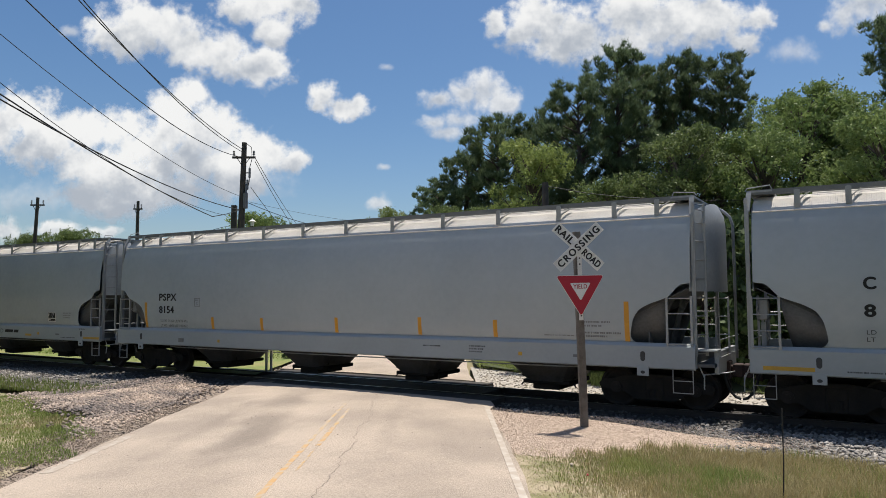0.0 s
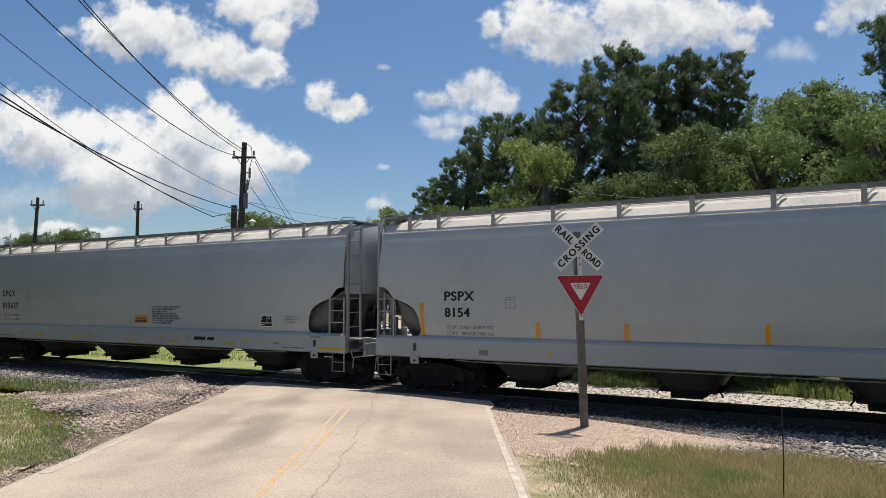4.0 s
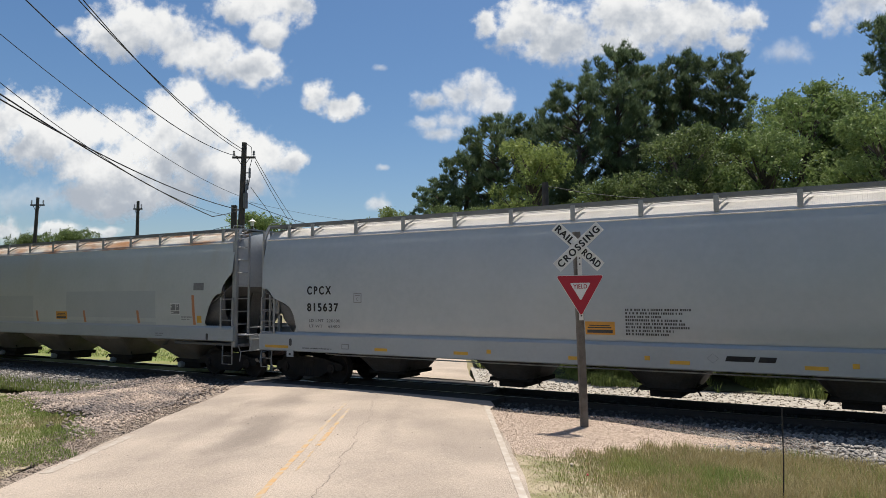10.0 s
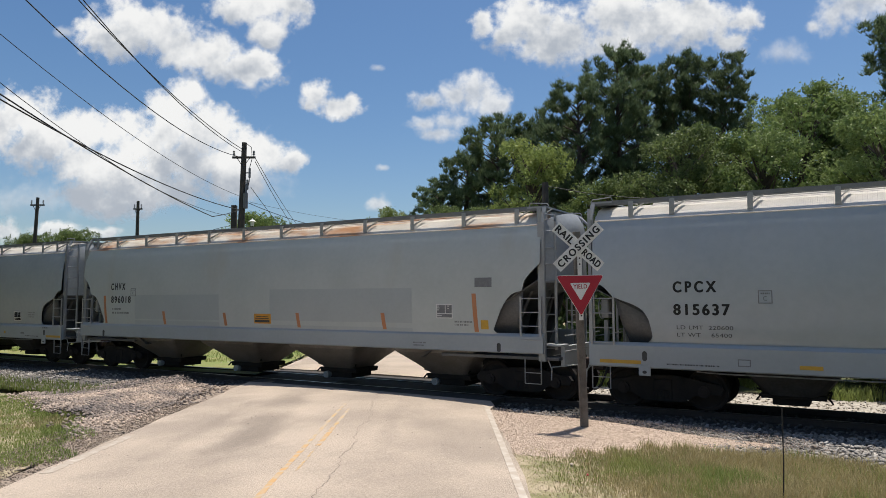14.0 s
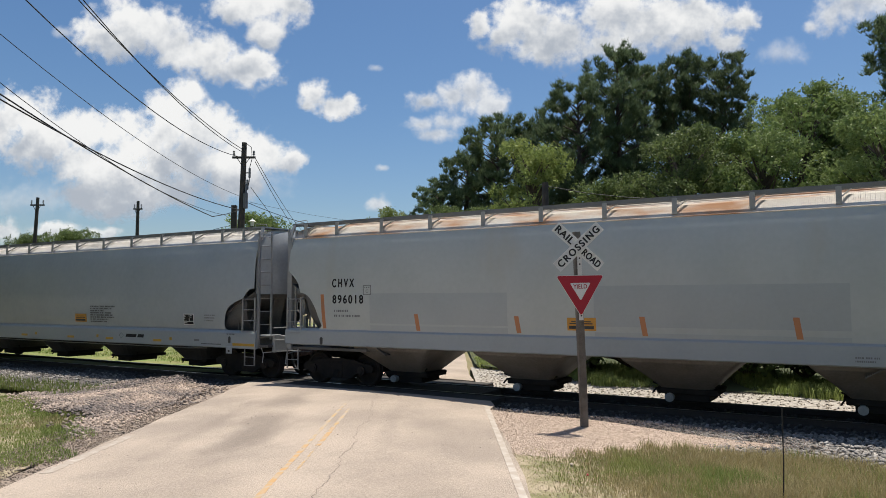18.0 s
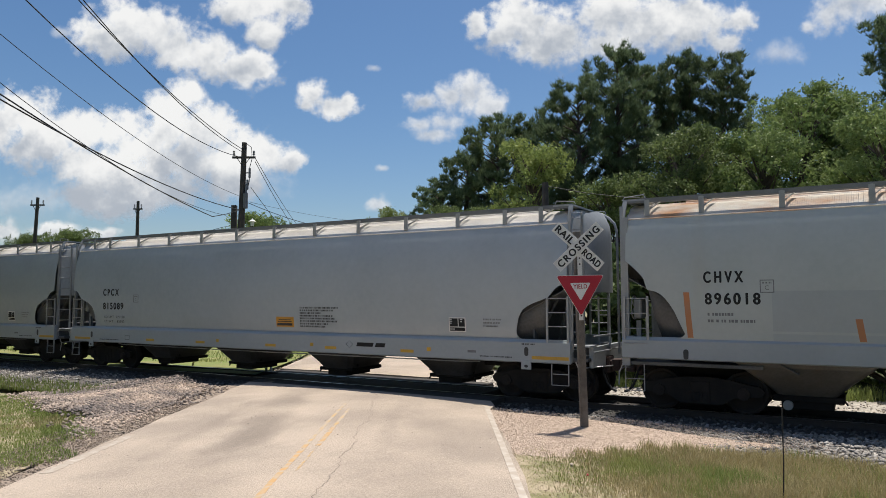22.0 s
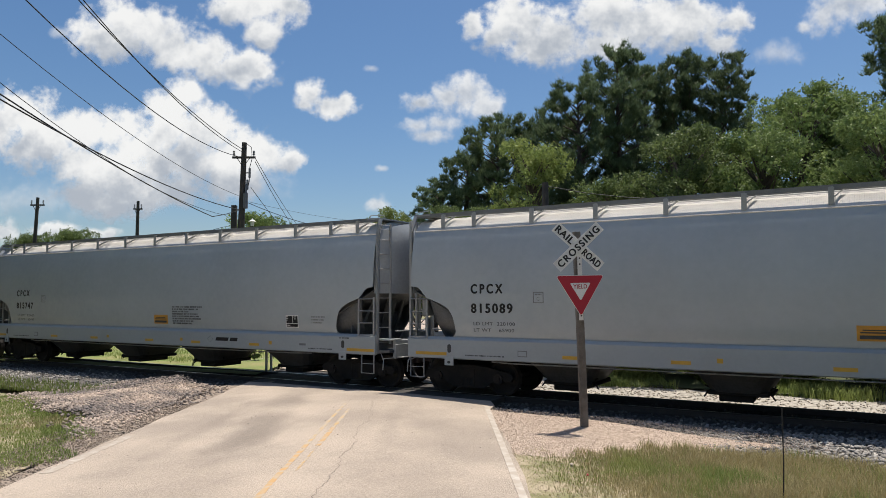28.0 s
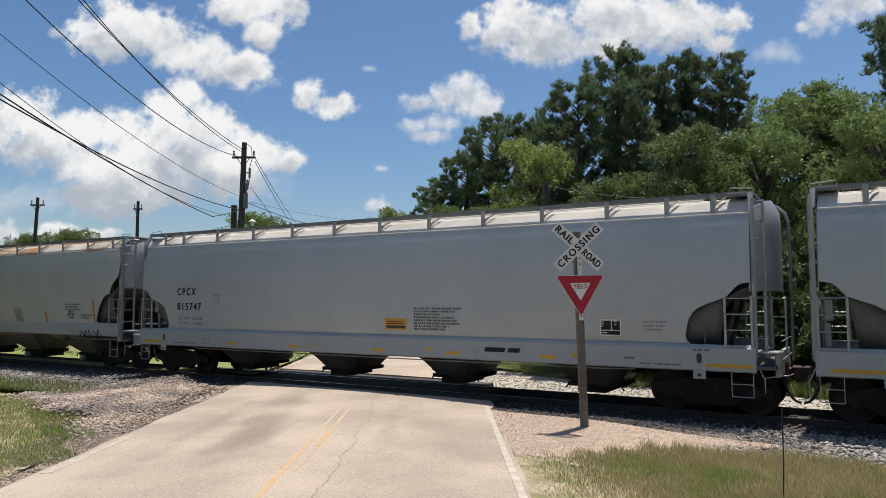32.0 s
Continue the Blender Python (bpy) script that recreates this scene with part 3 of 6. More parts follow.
def ladder(car, a, b, z0, z1, rungs, name="ladder", stile=0.035, first=None):
    """A ladder between two uprights."""
    a, b = Vector(a), Vector(b)
    bm = bmesh.new()
    for p in (a, b):
        beam(bm, (p.x, p.y, z0), (p.x, p.y, z1), stile, stile * 1.4, (1, 0, 0))
    lad = part(name, bm, M_LADDER, car)
    lo = z0 + 0.06 if first is None else first
    for i in range(rungs):
        z = lo + (z1 - 0.05 - lo) * i / max(1, rungs - 1)
        out = Vector((0, -0.03, 0)) if abs(a.x - b.x) > 0.1 else Vector((0.03 * (1 if a.x > 0 else -1), 0, 0))
        o = bmesh.new()
        bar(o, Vector((a.x, a.y, z)) + out, Vector((b.x, b.y, z)) + out, 0.013, 6)
        part("rung", o, M_LADDER, lad)
    return lad


def car_end(car, s, half, ext, slope_top, kind):
    """All that sits at one end of a car: s is 1 for the leading end, -1 for the other."""
    X = lambda u: s * (half - u)
    E = lambda u: s * (half + ext - u)
    for sy in (-1, 1):
        y = sy * 1.46
        bm = bmesh.new()
        beam(bm, (X(0.02 if kind == "round" else 0.06), y, 1.0), (X(0.02 if kind == "round" else 0.06), y, 4.36), 0.10, 0.06 if kind == "round" else 0.17, (1, 0, 0))
        beam(bm, (X(0.02), y, 4.34), (X(0.05), sy * 1.28, 4.76), 0.05, 0.10, (1, 0, 0))
        part("end_post", bm, M_TRIM, car)
        ladder(car, (X(0.58), sy * 1.575, 0), (X(0.06), sy * 1.575, 0), 1.45, 2.56, 4, "side_ladder")
        path = [(X(0.06), sy * 1.56, 1.05), (X(0.06), sy * 1.56, 0.46), (X(0.48), sy * 1.56, 0.46), (X(0.48), sy * 1.56, 1.05)]
        b2 = bmesh.new()
        for p, q in zip(path, path[1:]):
            beam(b2, p, q, 0.014, 0.045, (0, 1, 0))
        beam(b2, (X(0.06), sy * 1.56, 0.72), (X(0.48), sy * 1.56, 0.72), 0.014, 0.04, (0, 1, 0))
        part("stirrup_step", b2, M_LADDER, car)
    ladder(car, (X(0.0), -1.47, 0), (X(-0.16 if ext else -0.05), -1.10, 0), 1.25, 4.62, 9, "end_ladder", 0.045)
    if ext:
        # hand rails over the end platform: a short rack of rungs and a tall post bent back to the roof
        ladder(car, (E(0.25), 0.02, 0), (E(-0.03), 0.02, 0), 1.2, 2.56, 4, "platform_rack", 0.03)
        part("bent_post", sweep([(E(-0.12), 0.5, 1.1), (E(-0.12), 0.5, 3.0), (E(-0.11), 0.5, 4.25), (E(-0.05), 0.5, 4.45), (E(0.1), 0.5, 4.6), (E(0.3), 0.5, 4.72)], 0.035, 8), M_LADDER, car)
        part("grab_iron", sweep([(X(0.02), -1.47, 4.42), (X(-0.1), -1.5, 4.44), (X(-0.16), -1.12, 4.44)], 0.012, 6), M_LADDER, car)
    else:
        ladder(car, (X(-0.06), 1.44, 0), (X(-0.10), 0.98, 0), 1.25, 2.5, 4, "end_ladder", 0.04)
    # end wall, slope sheet and what stands under it
    w0 = 0.14
    # the end wall bows outwards and rounds over into the roof
    bow = bmesh.new()
    grid = []
    for i in range(13):
        y = -1.5 + 3.0 * i / 12
        col = []
        for j in range(9):
            f = j / 8
            z = slope_top + (4.42 + 0.28 * (1 - (y / 1.5) ** 2) - slope_top) * f
            out = (0.04 + 1.08 * ext) * (1 - abs(y / 1.5) ** 2.6) * (1 - max(0.0, f - 0.8) ** 2 * 8) + 0.05
            side = min(1.0, half_width(z) / 1.6)
            col.append(bow.verts.new((X(w0 - out), y * side, z)))
        grid.append(col)
    for a, b in zip(grid, grid[1:]):
        for j in range(8):
            bow.faces.new((a[j], b[j], b[j + 1], a[j + 1]))
    r = bmesh.ops.extrude_face_region(bow, geom=bow.faces[:])
    for v in [g for g in r["geom"] if isinstance(g, bmesh.types.BMVert)]:
        v.co.x -= s * 0.015
    bmesh.ops.recalc_face_normals(bow, faces=bow.faces[:])
    part("end_wall", bow, M_END, car, smooth=True).data.set_sharp_from_angle(angle=radians(40))
    bm = bmesh.new()
    a = [(X(w0 + 0.02), y, slope_top + 0.05) for y in (-1.5, 1.5)]
    b = [(X(3.55), y, 0.95) for y in (-1.45, 1.45)]
    vs = [bm.verts.new(p) for p in (a[0], a[1], b[1], b[0])]
    bm.faces.new(vs)
    r = bmesh.ops.extrude_face_region(bm, geom=bm.faces[:])
    for v in [g for g in r["geom"] if isinstance(g, bmesh.types.BMVert)]:
        v.co.z += 0.02
    bmesh.ops.recalc_face_normals(bm, faces=bm.faces[:])
    part("slope_sheet", bm, M_SLOPE, car, "stained grey slope sheet, its shade put into the colour")
    for sy in (-1, 1):
        top, low = [], []
        for k in range(9):
            t = k / 8
            u = 0.52 + 1.05 * t
            top.append((X(u), sy * (1.50 - 0.03 * t), slope_top + 0.1 - 0.75 * t))
            low.append((X(0.85 + 0.95 * t), sy * (0.62 + 0.25 * t), 1.08))
        mid = [tuple((a * 0.5 + b * 0.5) for a, b in zip(p, q)) for p, q in zip(top, low)]
        mid = [(x, y + sy * 0.22, z) for x, y, z in mid]
        bm = bmesh.new()
        rows = [[bm.verts.new(p) for p in r] for r in (top, mid, low)]
        for a, b in zip(rows, rows[1:]):
            for k in range(8):
                bm.faces.new((a[k], a[k + 1], b[k + 1], b[k]))
        r = bmesh.ops.extrude_face_region(bm, geom=bm.faces[:])
        for v in [g for g in r["geom"] if isinstance(g, bmesh.types.BMVert)]:
            v.co.y -= sy * 0.02
        bmesh.ops.recalc_face_normals(bm, faces=bm.faces[:])
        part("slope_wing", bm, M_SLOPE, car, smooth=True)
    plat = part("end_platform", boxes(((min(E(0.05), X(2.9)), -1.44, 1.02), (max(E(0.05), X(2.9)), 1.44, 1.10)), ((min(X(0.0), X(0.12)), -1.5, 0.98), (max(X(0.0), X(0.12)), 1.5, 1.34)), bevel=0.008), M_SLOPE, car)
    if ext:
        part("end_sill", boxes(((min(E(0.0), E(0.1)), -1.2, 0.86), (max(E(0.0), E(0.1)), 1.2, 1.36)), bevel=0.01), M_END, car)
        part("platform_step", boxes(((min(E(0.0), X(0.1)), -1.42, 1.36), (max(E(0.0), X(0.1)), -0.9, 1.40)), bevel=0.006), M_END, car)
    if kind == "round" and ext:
        # a dark added plate under the slope sheet closes the view through the end
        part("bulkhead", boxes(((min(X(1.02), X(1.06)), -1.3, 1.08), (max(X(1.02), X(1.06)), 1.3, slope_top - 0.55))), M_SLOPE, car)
    for sy in (-1, 1):
        bm = bmesh.new()
        beam(bm, (X(1.25), sy * 0.95, 1.1), (X(0.55), sy * 0.75, slope_top - 0.02), 0.09, 0.06)
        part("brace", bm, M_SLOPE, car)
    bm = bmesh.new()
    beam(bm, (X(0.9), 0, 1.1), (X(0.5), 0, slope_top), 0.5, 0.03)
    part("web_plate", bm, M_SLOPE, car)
    bm = bars([((E(-0.05), -1.3, 1.62), (E(-0.05), 1.3, 1.62)), ((E(-0.05), -1.3, 1.24), (E(-0.05), 1.3, 1.24))], 0.014)
    part("grab_rail", bm, M_LADDER, car)
    bm = bars([((X(-0.02), -1.4, 1.1), (X(-0.14), -1.38, 0.80)), ((X(-0.14), -1.38, 0.86), (E(-0.16), -1.0, 0.90)), ((E(-0.16), -1.0, 0.90), (E(-0.16), -0.2, 0.86)), ((X(-0.14), -1.38, 0.86), (X(-0.14), -1.42, 0.55))], 0.014)
    part("uncoupling_lever", bm, M_LADDER, car)
    # coupler and air hose
    c = part("coupler", boxes(((min(E(0.3), E(-0.2)), -0.09, 0.78), (max(E(0.3), E(-0.2)), 0.09, 0.98)), ((min(E(-0.12), E(-0.33)), -0.17, 0.72), (max(E(-0.12), E(-0.33)), 0.14, 1.02)), ((min(E(0.1), E(-0.06)), -0.24, 0.66), (max(E(0.1), E(-0.06)), 0.24, 1.08)), bevel=0.025), M_RUSTY, car, "rust-red steel coupler")
    pts = [(E(0.06), -0.3, 0.86), (E(0.03), -0.4, 0.78), (E(-0.02), -0.42, 0.60), (E(-0.1), -0.42, 0.42), (E(-0.2), -0.42, 0.31), (E(-0.31), -0.42, 0.27)]
    part("air_hose", sweep(pts, 0.03, 8), M_HOSE, c, "black rubber brake hose")
    part("hose_strap", bars([((E(-0.02), -0.42, 0.80), (E(-0.18), -0.40, 0.33))], 0.008), M_HOSE, c)
    # roof end
    bm = bmesh.new()
    box(bm, (min(X(0.0), X(0.5)), -1.3, 4.75), (max(X(0.0), X(0.5)), 1.3, 4.79))
    part("end_walkway", bm, M_TRIM, car)
    for sy in (-1, 1):
        part("roof_grab", sweep([(X(0.5), sy * 1.2, 4.79), (X(0.45), sy * 1.2, 4.9), (X(0.0), sy * 1.2, 4.86), (X(-0.04), sy * 1.2, 4.79)], 0.012, 6), M_LADDER, car)
    return plat


def brake_gear(car, half):
    """The hand brake at the trailing end, and the valves under the slope sheet."""
    x = -half + 0.12
    bm = bmesh.new()
    for k in range(20):
        a, b = 2 * math.pi * k / 20, 2 * math.pi * (k + 1) / 20
        bar(bm, (x, -0.95 + 0.27 * math.cos(a), 2.3 + 0.27 * math.sin(a)), (x, -0.95 + 0.27 * math.cos(b), 2.3 + 0.27 * math.sin(b)), 0.014, 6)
    for k in range(5):
        a = 2 * math.pi * k / 5
        bar(bm, (x, -0.95, 2.3), (x, -0.95 + 0.27 * math.cos(a), 2.3 + 0.27 * math.sin(a)), 0.012, 5)
    part("brake_wheel", bm, M_LADDER, car, "round steel hand-brake wheel")
    bm = bmesh.new()
    box(bm, (x + 0.03, -1.15, 2.05), (x + 0.22, -0.75, 2.5), 0.03)
    beam(bm, (x + 0.1, -0.95, 1.1), (x + 0.1, -0.95, 2.0), 0.1, 0.1)
    part("brake_housing", bm, M_TRIM, car)
    bm = bmesh.new()
    bar(bm, (x + 0.9, -0.75, 1.42), (x + 1.75, -0.75, 1.42), 0.19, 16)
    part("air_reservoir", bm, M_SLOPE, car)
    bm = bmesh.new()
    box(bm, (x + 0.75, -1.05, 1.15), (x + 0.98, -0.8, 1.5), 0.03)
    bar(bm, (x + 0.6, -1.0, 1.3), (x + 1.4, -1.1, 1.2), 0.02, 6)
    part("brake_valve", bm, M_TRIM, car)


def jack_pad(car, x):
    bm = boxes(((x - 0.13, -1.622, 0.80), (x + 0.13, -1.598, 1.02)), bevel=0.006)
    p = part("jack_pad", bm, M_SILL, car, "pale steel jacking plate")
    oval = [(x + 0.055 * math.cos(a), 1.23 + (0.1 if math.sin(a) >= 0 else -0.1) * 0.5 + 0.06 * math.sin(a)) for a in np.linspace(0, 2 * math.pi, 17)[:-1]]
    part("slot", prism(oval, -1.604, -1.6005), M_INK, p)
    oval = [(x + 0.05 * math.cos(a), 0.88 + 0.035 * math.sin(a)) for a in np.linspace(0, 2 * math.pi, 13)[:-1]]
    part("slot", prism(oval, -1.6255, -1.622), M_INK, p)


def roof(car, rear, lead, mat, posts):
    """The sheet roof, its trough hatches, and the walkway on posts over its edge."""
    prof = [(-1.412, 4.30), (-1.425, 4.325), (-1.12, 4.60), (-0.8, 4.70), (-0.4, 4.75), (0, 4.76)]
    prof = prof + [(-y, z) for y, z in reversed(prof[:-1])]
    xs = np.linspace(-rear + 0.12, lead - 0.06, 25)
    rings = [[(x, y, z) for y, z in prof] + [(x, 1.3, 4.36), (x, -1.3, 4.36)] for x in xs]
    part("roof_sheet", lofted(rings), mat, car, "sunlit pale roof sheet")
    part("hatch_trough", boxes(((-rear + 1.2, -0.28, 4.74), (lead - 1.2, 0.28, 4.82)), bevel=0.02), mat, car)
    for sy in (-1, 1):
        w = part("walkway", boxes(((-rear, sy * 1.28 - 0.018, 4.70), (lead, sy * 1.28 + 0.018, 4.80)), ((-rear, sy * 0.86 - 0.015, 4.735), (lead, sy * 0.86 + 0.015, 4.795))), M_WALK_RAIL, car, "weathered steel roof walkway")
        n = int((rear + lead) / 0.042)
        vs, fs = [], []
        for i in range(n):
            x = -rear + 0.03 + i * 0.042
            v, f = box_data((x - 0.0035, sy * 1.07 - 0.2, 4.765), (x + 0.0035, sy * 1.07 + 0.2, 4.785))
            fs += [tuple(k + len(vs) for k in q) for q in f]
            vs += v
        part("grating", mesh_of("grating", vs, fs, M_WALK), M_WALK, w)
    for x in posts:
        for sy in (-1, 1):
            bm = bmesh.new()
            box(bm, (x - 0.055, sy * 1.385 - 0.012, 4.38), (x + 0.055, sy * 1.385 + 0.012, 4.74))
            beam(bm, (x, sy * 1.39, 4.735), (x, sy * 0.84, 4.735), 0.06, 0.03)
            for a, b in (((0, 1.38, 4.47), (0.06, 1.3, 4.56)), ((0.06, 1.3, 4.56), (0.14, 1.17, 4.65)), ((0.14, 1.17, 4.65), (0.23, 1.08, 4.73))):
                beam(bm, (x + a[0], sy * a[1], a[2]), (x + b[0], sy * b[1], b[2]), 0.02, 0.05, (0, 1, 0))
            part("walkway_post", bm, M_WALK, car)


def sill(car, rear, lead, low, top):
    prof = [(-1.60, low + 0.025), (-1.60, top - 0.075), (-1.535, top), (-1.47, top), (-1.47, low + 0.04), (-1.56, low)]
    for sy in (-1, 1):
        rings = [[(x, -sy * y, z) for y, z in prof] for x in (-rear, lead)]
        part("side_sill", lofted(rings), M_SILL, car, "pale grey side sill")
    for x0, x1 in ((-rear + 0.1, -6.6), (6.8, lead + 0.3)):
        part("stub_sill", boxes(((x0, -0.3, 0.72), (x1, 0.3, 1.05)), bevel=0.01), M_TRUCK, car)


def train_pipe(car, rear, lead):
    """The pale air pipe that runs along under the near sill."""
    z = 0.90
    part("train_pipe", sweep([(-rear + 2.3, -1.2, z), (-rear + 2.9, -1.42, z), (0.0, -1.42, z - 0.01), (lead - 3.2, -1.42, z), (lead - 2.6, -1.2, z)], 0.016, 6), M_LADDER, car, "pale steel air pipe")


def hopper(car, x, kind):
    if kind == "round":
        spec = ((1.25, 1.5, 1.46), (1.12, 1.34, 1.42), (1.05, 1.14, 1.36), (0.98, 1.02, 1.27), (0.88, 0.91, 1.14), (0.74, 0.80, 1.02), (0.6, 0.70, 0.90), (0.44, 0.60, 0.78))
        h = part("hopper", lofted([rounded(x, z, a, b, 0.35) for z, a, b in spec]), M_HOPPER, car, "grey discharge hopper darkened for the shade under the body", smooth=False)
        g = boxes(((x - 0.63, -0.74, 0.37), (x + 0.63, 0.74, 0.47)), ((x - 0.42, -0.6, 0.22), (x + 0.3, 0.6, 0.38)), bevel=0.02)
    else:
        spec = ((1.3, 1.42, 1.46), (1.08, 1.24, 1.36), (0.74, 0.86, 0.92), (0.42, 0.56, 0.52))
        h = part("hopper", lofted([rounded(x, z, a, b, 0.12) for z, a, b in spec]), M_HOPPER_OLD, car, "weathered grey pyramid-shaped discharge hopper")
        g = boxes(((x - 0.66, -0.56, 0.30), (x + 0.7, 0.56, 0.44)), ((x - 0.5, -0.5, 0.14), (x + 0.5, 0.5, 0.32)), bevel=0.02)
    for k in (-0.70, 0.70) if kind == "round" else (-0.72, 0.72):
        bar(g, (x + k * 0.95, -0.55, 0.40), (x + k * 0.95, 0.55, 0.40), 0.03, 8)
        bar(g, (x + k * 0.95, -0.55, 0.40), (x + k * 1.05, -0.6, 0.30), 0.02, 6)
        bar(g, (x + k * 0.86, -0.5, 0.50), (x + k * 1.02, -0.6, 0.56), 0.02, 6)
    part("outlet_gate", g, M_TRUCK, h)
    if kind != "round":
        bm = bmesh.new()
        bar(bm, (x - 0.36, -0.48, 0.23), (x - 0.36, -0.66, 0.23), 0.1, 14)
        bar(bm, (x - 0.36, -0.66, 0.23), (x - 0.36, -0.68, 0.23), 0.05, 8)
        part("outlet_cap", bm, M_SILL, h, "pale round outlet cap")


ROUND_CUT = ((0.0, 2.84), (0.22, 2.81), (0.28, 2.76), (0.42, 2.60), (0.48, 2.54), (0.66, 2.47), (0.86, 2.40), (1.03, 2.32), (1.14, 2.24), (1.22, 2.13), (1.27, 2.02), (1.31, 1.85), (1.33, 1.72), (1.34, 1.5))
OLD_CUT = ((0.0, 3.36), (0.2, 3.18), (0.38, 3.0), (0.44, 2.86), (0.48, 2.70), (0.66, 2.66), (0.78, 2.60), (0.9, 2.48), (1.06, 2.22), (1.16, 1.98), (1.24, 1.80), (1.29, 1.69), (1.3, 1.63))


def hopper_car(kind):
    """A covered hopper car with its middle near the origin and its leading end towards +x."""
    (rear, rear_ext), (lead, lead_ext) = ENDS[kind]
    new_kind = kind == "round"
    car = empty("hopper_car")
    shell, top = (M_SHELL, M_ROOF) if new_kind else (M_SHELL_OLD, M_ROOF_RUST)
    z_low = 1.5 if new_kind else 1.63
    for sgn in (-1, 1):
        part("side_sheet", side_sheet(sgn, rear, lead, ROUND_CUT if new_kind else OLD_CUT, z_low), shell, car, smooth=True).data.set_sharp_from_angle(angle=radians(30))
    sill(car, rear, lead, 0.96 if new_kind else 1.17, z_low + 0.025)
    roof(car, rear, lead, top, POSTS[kind])
    for s, half, ext, x in ((1, lead, lead_ext, TRUCKS[kind][1]), (-1, rear, rear_ext, TRUCKS[kind][0])):
        car_end(car, s, half, ext, 2.66 if new_kind else 2.9, kind)
        truck(car, x)
    brake_gear(car, rear)
    if new_kind:
        train_pipe(car, rear, lead)
    step = 3.92 if new_kind else 3.85
    for k in (-1.5, -0.5, 0.5, 1.5):
        hopper(car, k * step + 0.08, kind)
    return car


def stencil(car, x, z, text, size, width, mat=M_INK, stroke=0.0, space=1.08):
    """Words painted on the side, their lower left corner at x and z; every letter is a part."""
    me = letters(text, size, width, 0.003 if stroke else 0.0, space)
    lean = (half_width(z + size) - half_width(z)) / size if z > 1.5 else 0
    m = Matrix.Translation((x, (-half_width(z) if z > 1.5 else -1.6) - 0.006, z)) @ Matrix.Rotation(math.atan(lean), 4, "X")
    for data in glyphs(me, stroke):
        part("letter", data, mat, car).matrix_basis = m


def plate(car, x0, x1, z0, z1, mat, name="marking", lean=0.0, depth=0.005, parent=None, proud=0.0):
    """A painted or stuck-on patch on the side, following its curve."""
    bm = bmesh.new()
    n = 4
    rows = []
    for j in range(n + 1):
        z = z0 + (z1 - z0) * j / n
        y = -(half_width(z) if z0 > 1.48 else 1.6) - depth - proud
        d = lean * j / n
        rows.append([bm.verts.new((x0 + d, y, z)), bm.verts.new((x1 + d, y, z))])
    for a, b in zip(rows, rows[1:]):
        bm.faces.new((a[0], a[1], b[1], b[0]))
    r = bmesh.ops.extrude_face_region(bm, geom=bm.faces[:])
    for v in [g for g in r["geom"] if isinstance(g, bmesh.types.BMVert)]:
        v.co.y += depth
    bmesh.ops.recalc_face_normals(bm, faces=bm.faces[:])
    return part(name, bm, mat, parent or car)


def text_bars(car, x, z, lines, height, gap, mat=M_INK_FAINT, name="small_print"):
    """Writing too small to read, as rows of broken bars; lines: the rows' lengths."""
    bm = bmesh.new()
    rnd = random.Random(int(x * 100 + z * 1000))
    for i, w in enumerate(lines):
        zz = z - i * gap
        u = 0.0
        while u < w - 0.01:
            ln = min(w - u, rnd.uniform(0.45, 1.0) * height)
            y = -(half_width(zz) if zz > 1.48 else 1.6) - 0.006
            y2 = -(half_width(zz + height) if zz > 1.48 else 1.6) - 0.006
            vs = [bm.verts.new(p) for p in ((x + u, y, zz), (x + u + ln, y, zz), (x + u + ln, y2, zz + height), (x + u, y2, zz + height))]
            bm.faces.new(vs)
            u += ln + height * rnd.choice((0.3, 0.3, 0.3, 0.9))
    return tagged(part(name, bm, mat, car), kind="stuff")

M_JET = shade("jet_black_lettering", (0.012, 0.012, 0.013), 0.6, (0.03, 0.03, 0.03), 6, 60, spec=0.2)


def numbers(car, mark, number, limit, weight, x=-8.02, grotesque=False, drop=(0, 0, 0)):
    """The reporting mark, the number and the weights at the trailing end."""
    stencil(car, x, 2.64 - drop[0], mark, 0.235, 0.88 if not grotesque else 0.86, M_JET, stroke=0.011, space=1.08 if grotesque else 1.5)
    stencil(car, x, 2.15 - drop[1], number, 0.235, 0.235 * 0.81 * len(number) if not grotesque else 0.73, M_JET, stroke=0.011, space=1.08 if grotesque else 1.3)
    if limit:
        stencil(car, x + 0.05, 1.84 - drop[2], "LD LMT  " + limit, 0.085, 1.15 if len(limit) < 8 else 1.34, M_INK)
        stencil(car, x + 0.05, 1.68 - drop[2], "LT WT    " + weight, 0.085, 1.12 if len(limit) < 8 else 1.34, M_INK)


def square_mark(car, x, z, letter="C"):
    t = 0.018
    plate(car, x, x + 0.27, z, z + t, M_INK_FAINT); plate(car, x, x + 0.27, z + 0.27 - t, z + 0.27, M_INK_FAINT)
    plate(car, x, x + t, z + t, z + 0.27 - t, M_INK_FAINT); plate(car, x + 0.27 - t, x + 0.27, z + t, z + 0.27 - t, M_INK_FAINT)
    if letter:
        stencil(car, x + 0.095, z + 0.06, letter, 0.09, 0.075, M_INK_FAINT)
    text_bars(car, x + 0.05, z + 0.19, (0.17,), 0.035, 0.05)


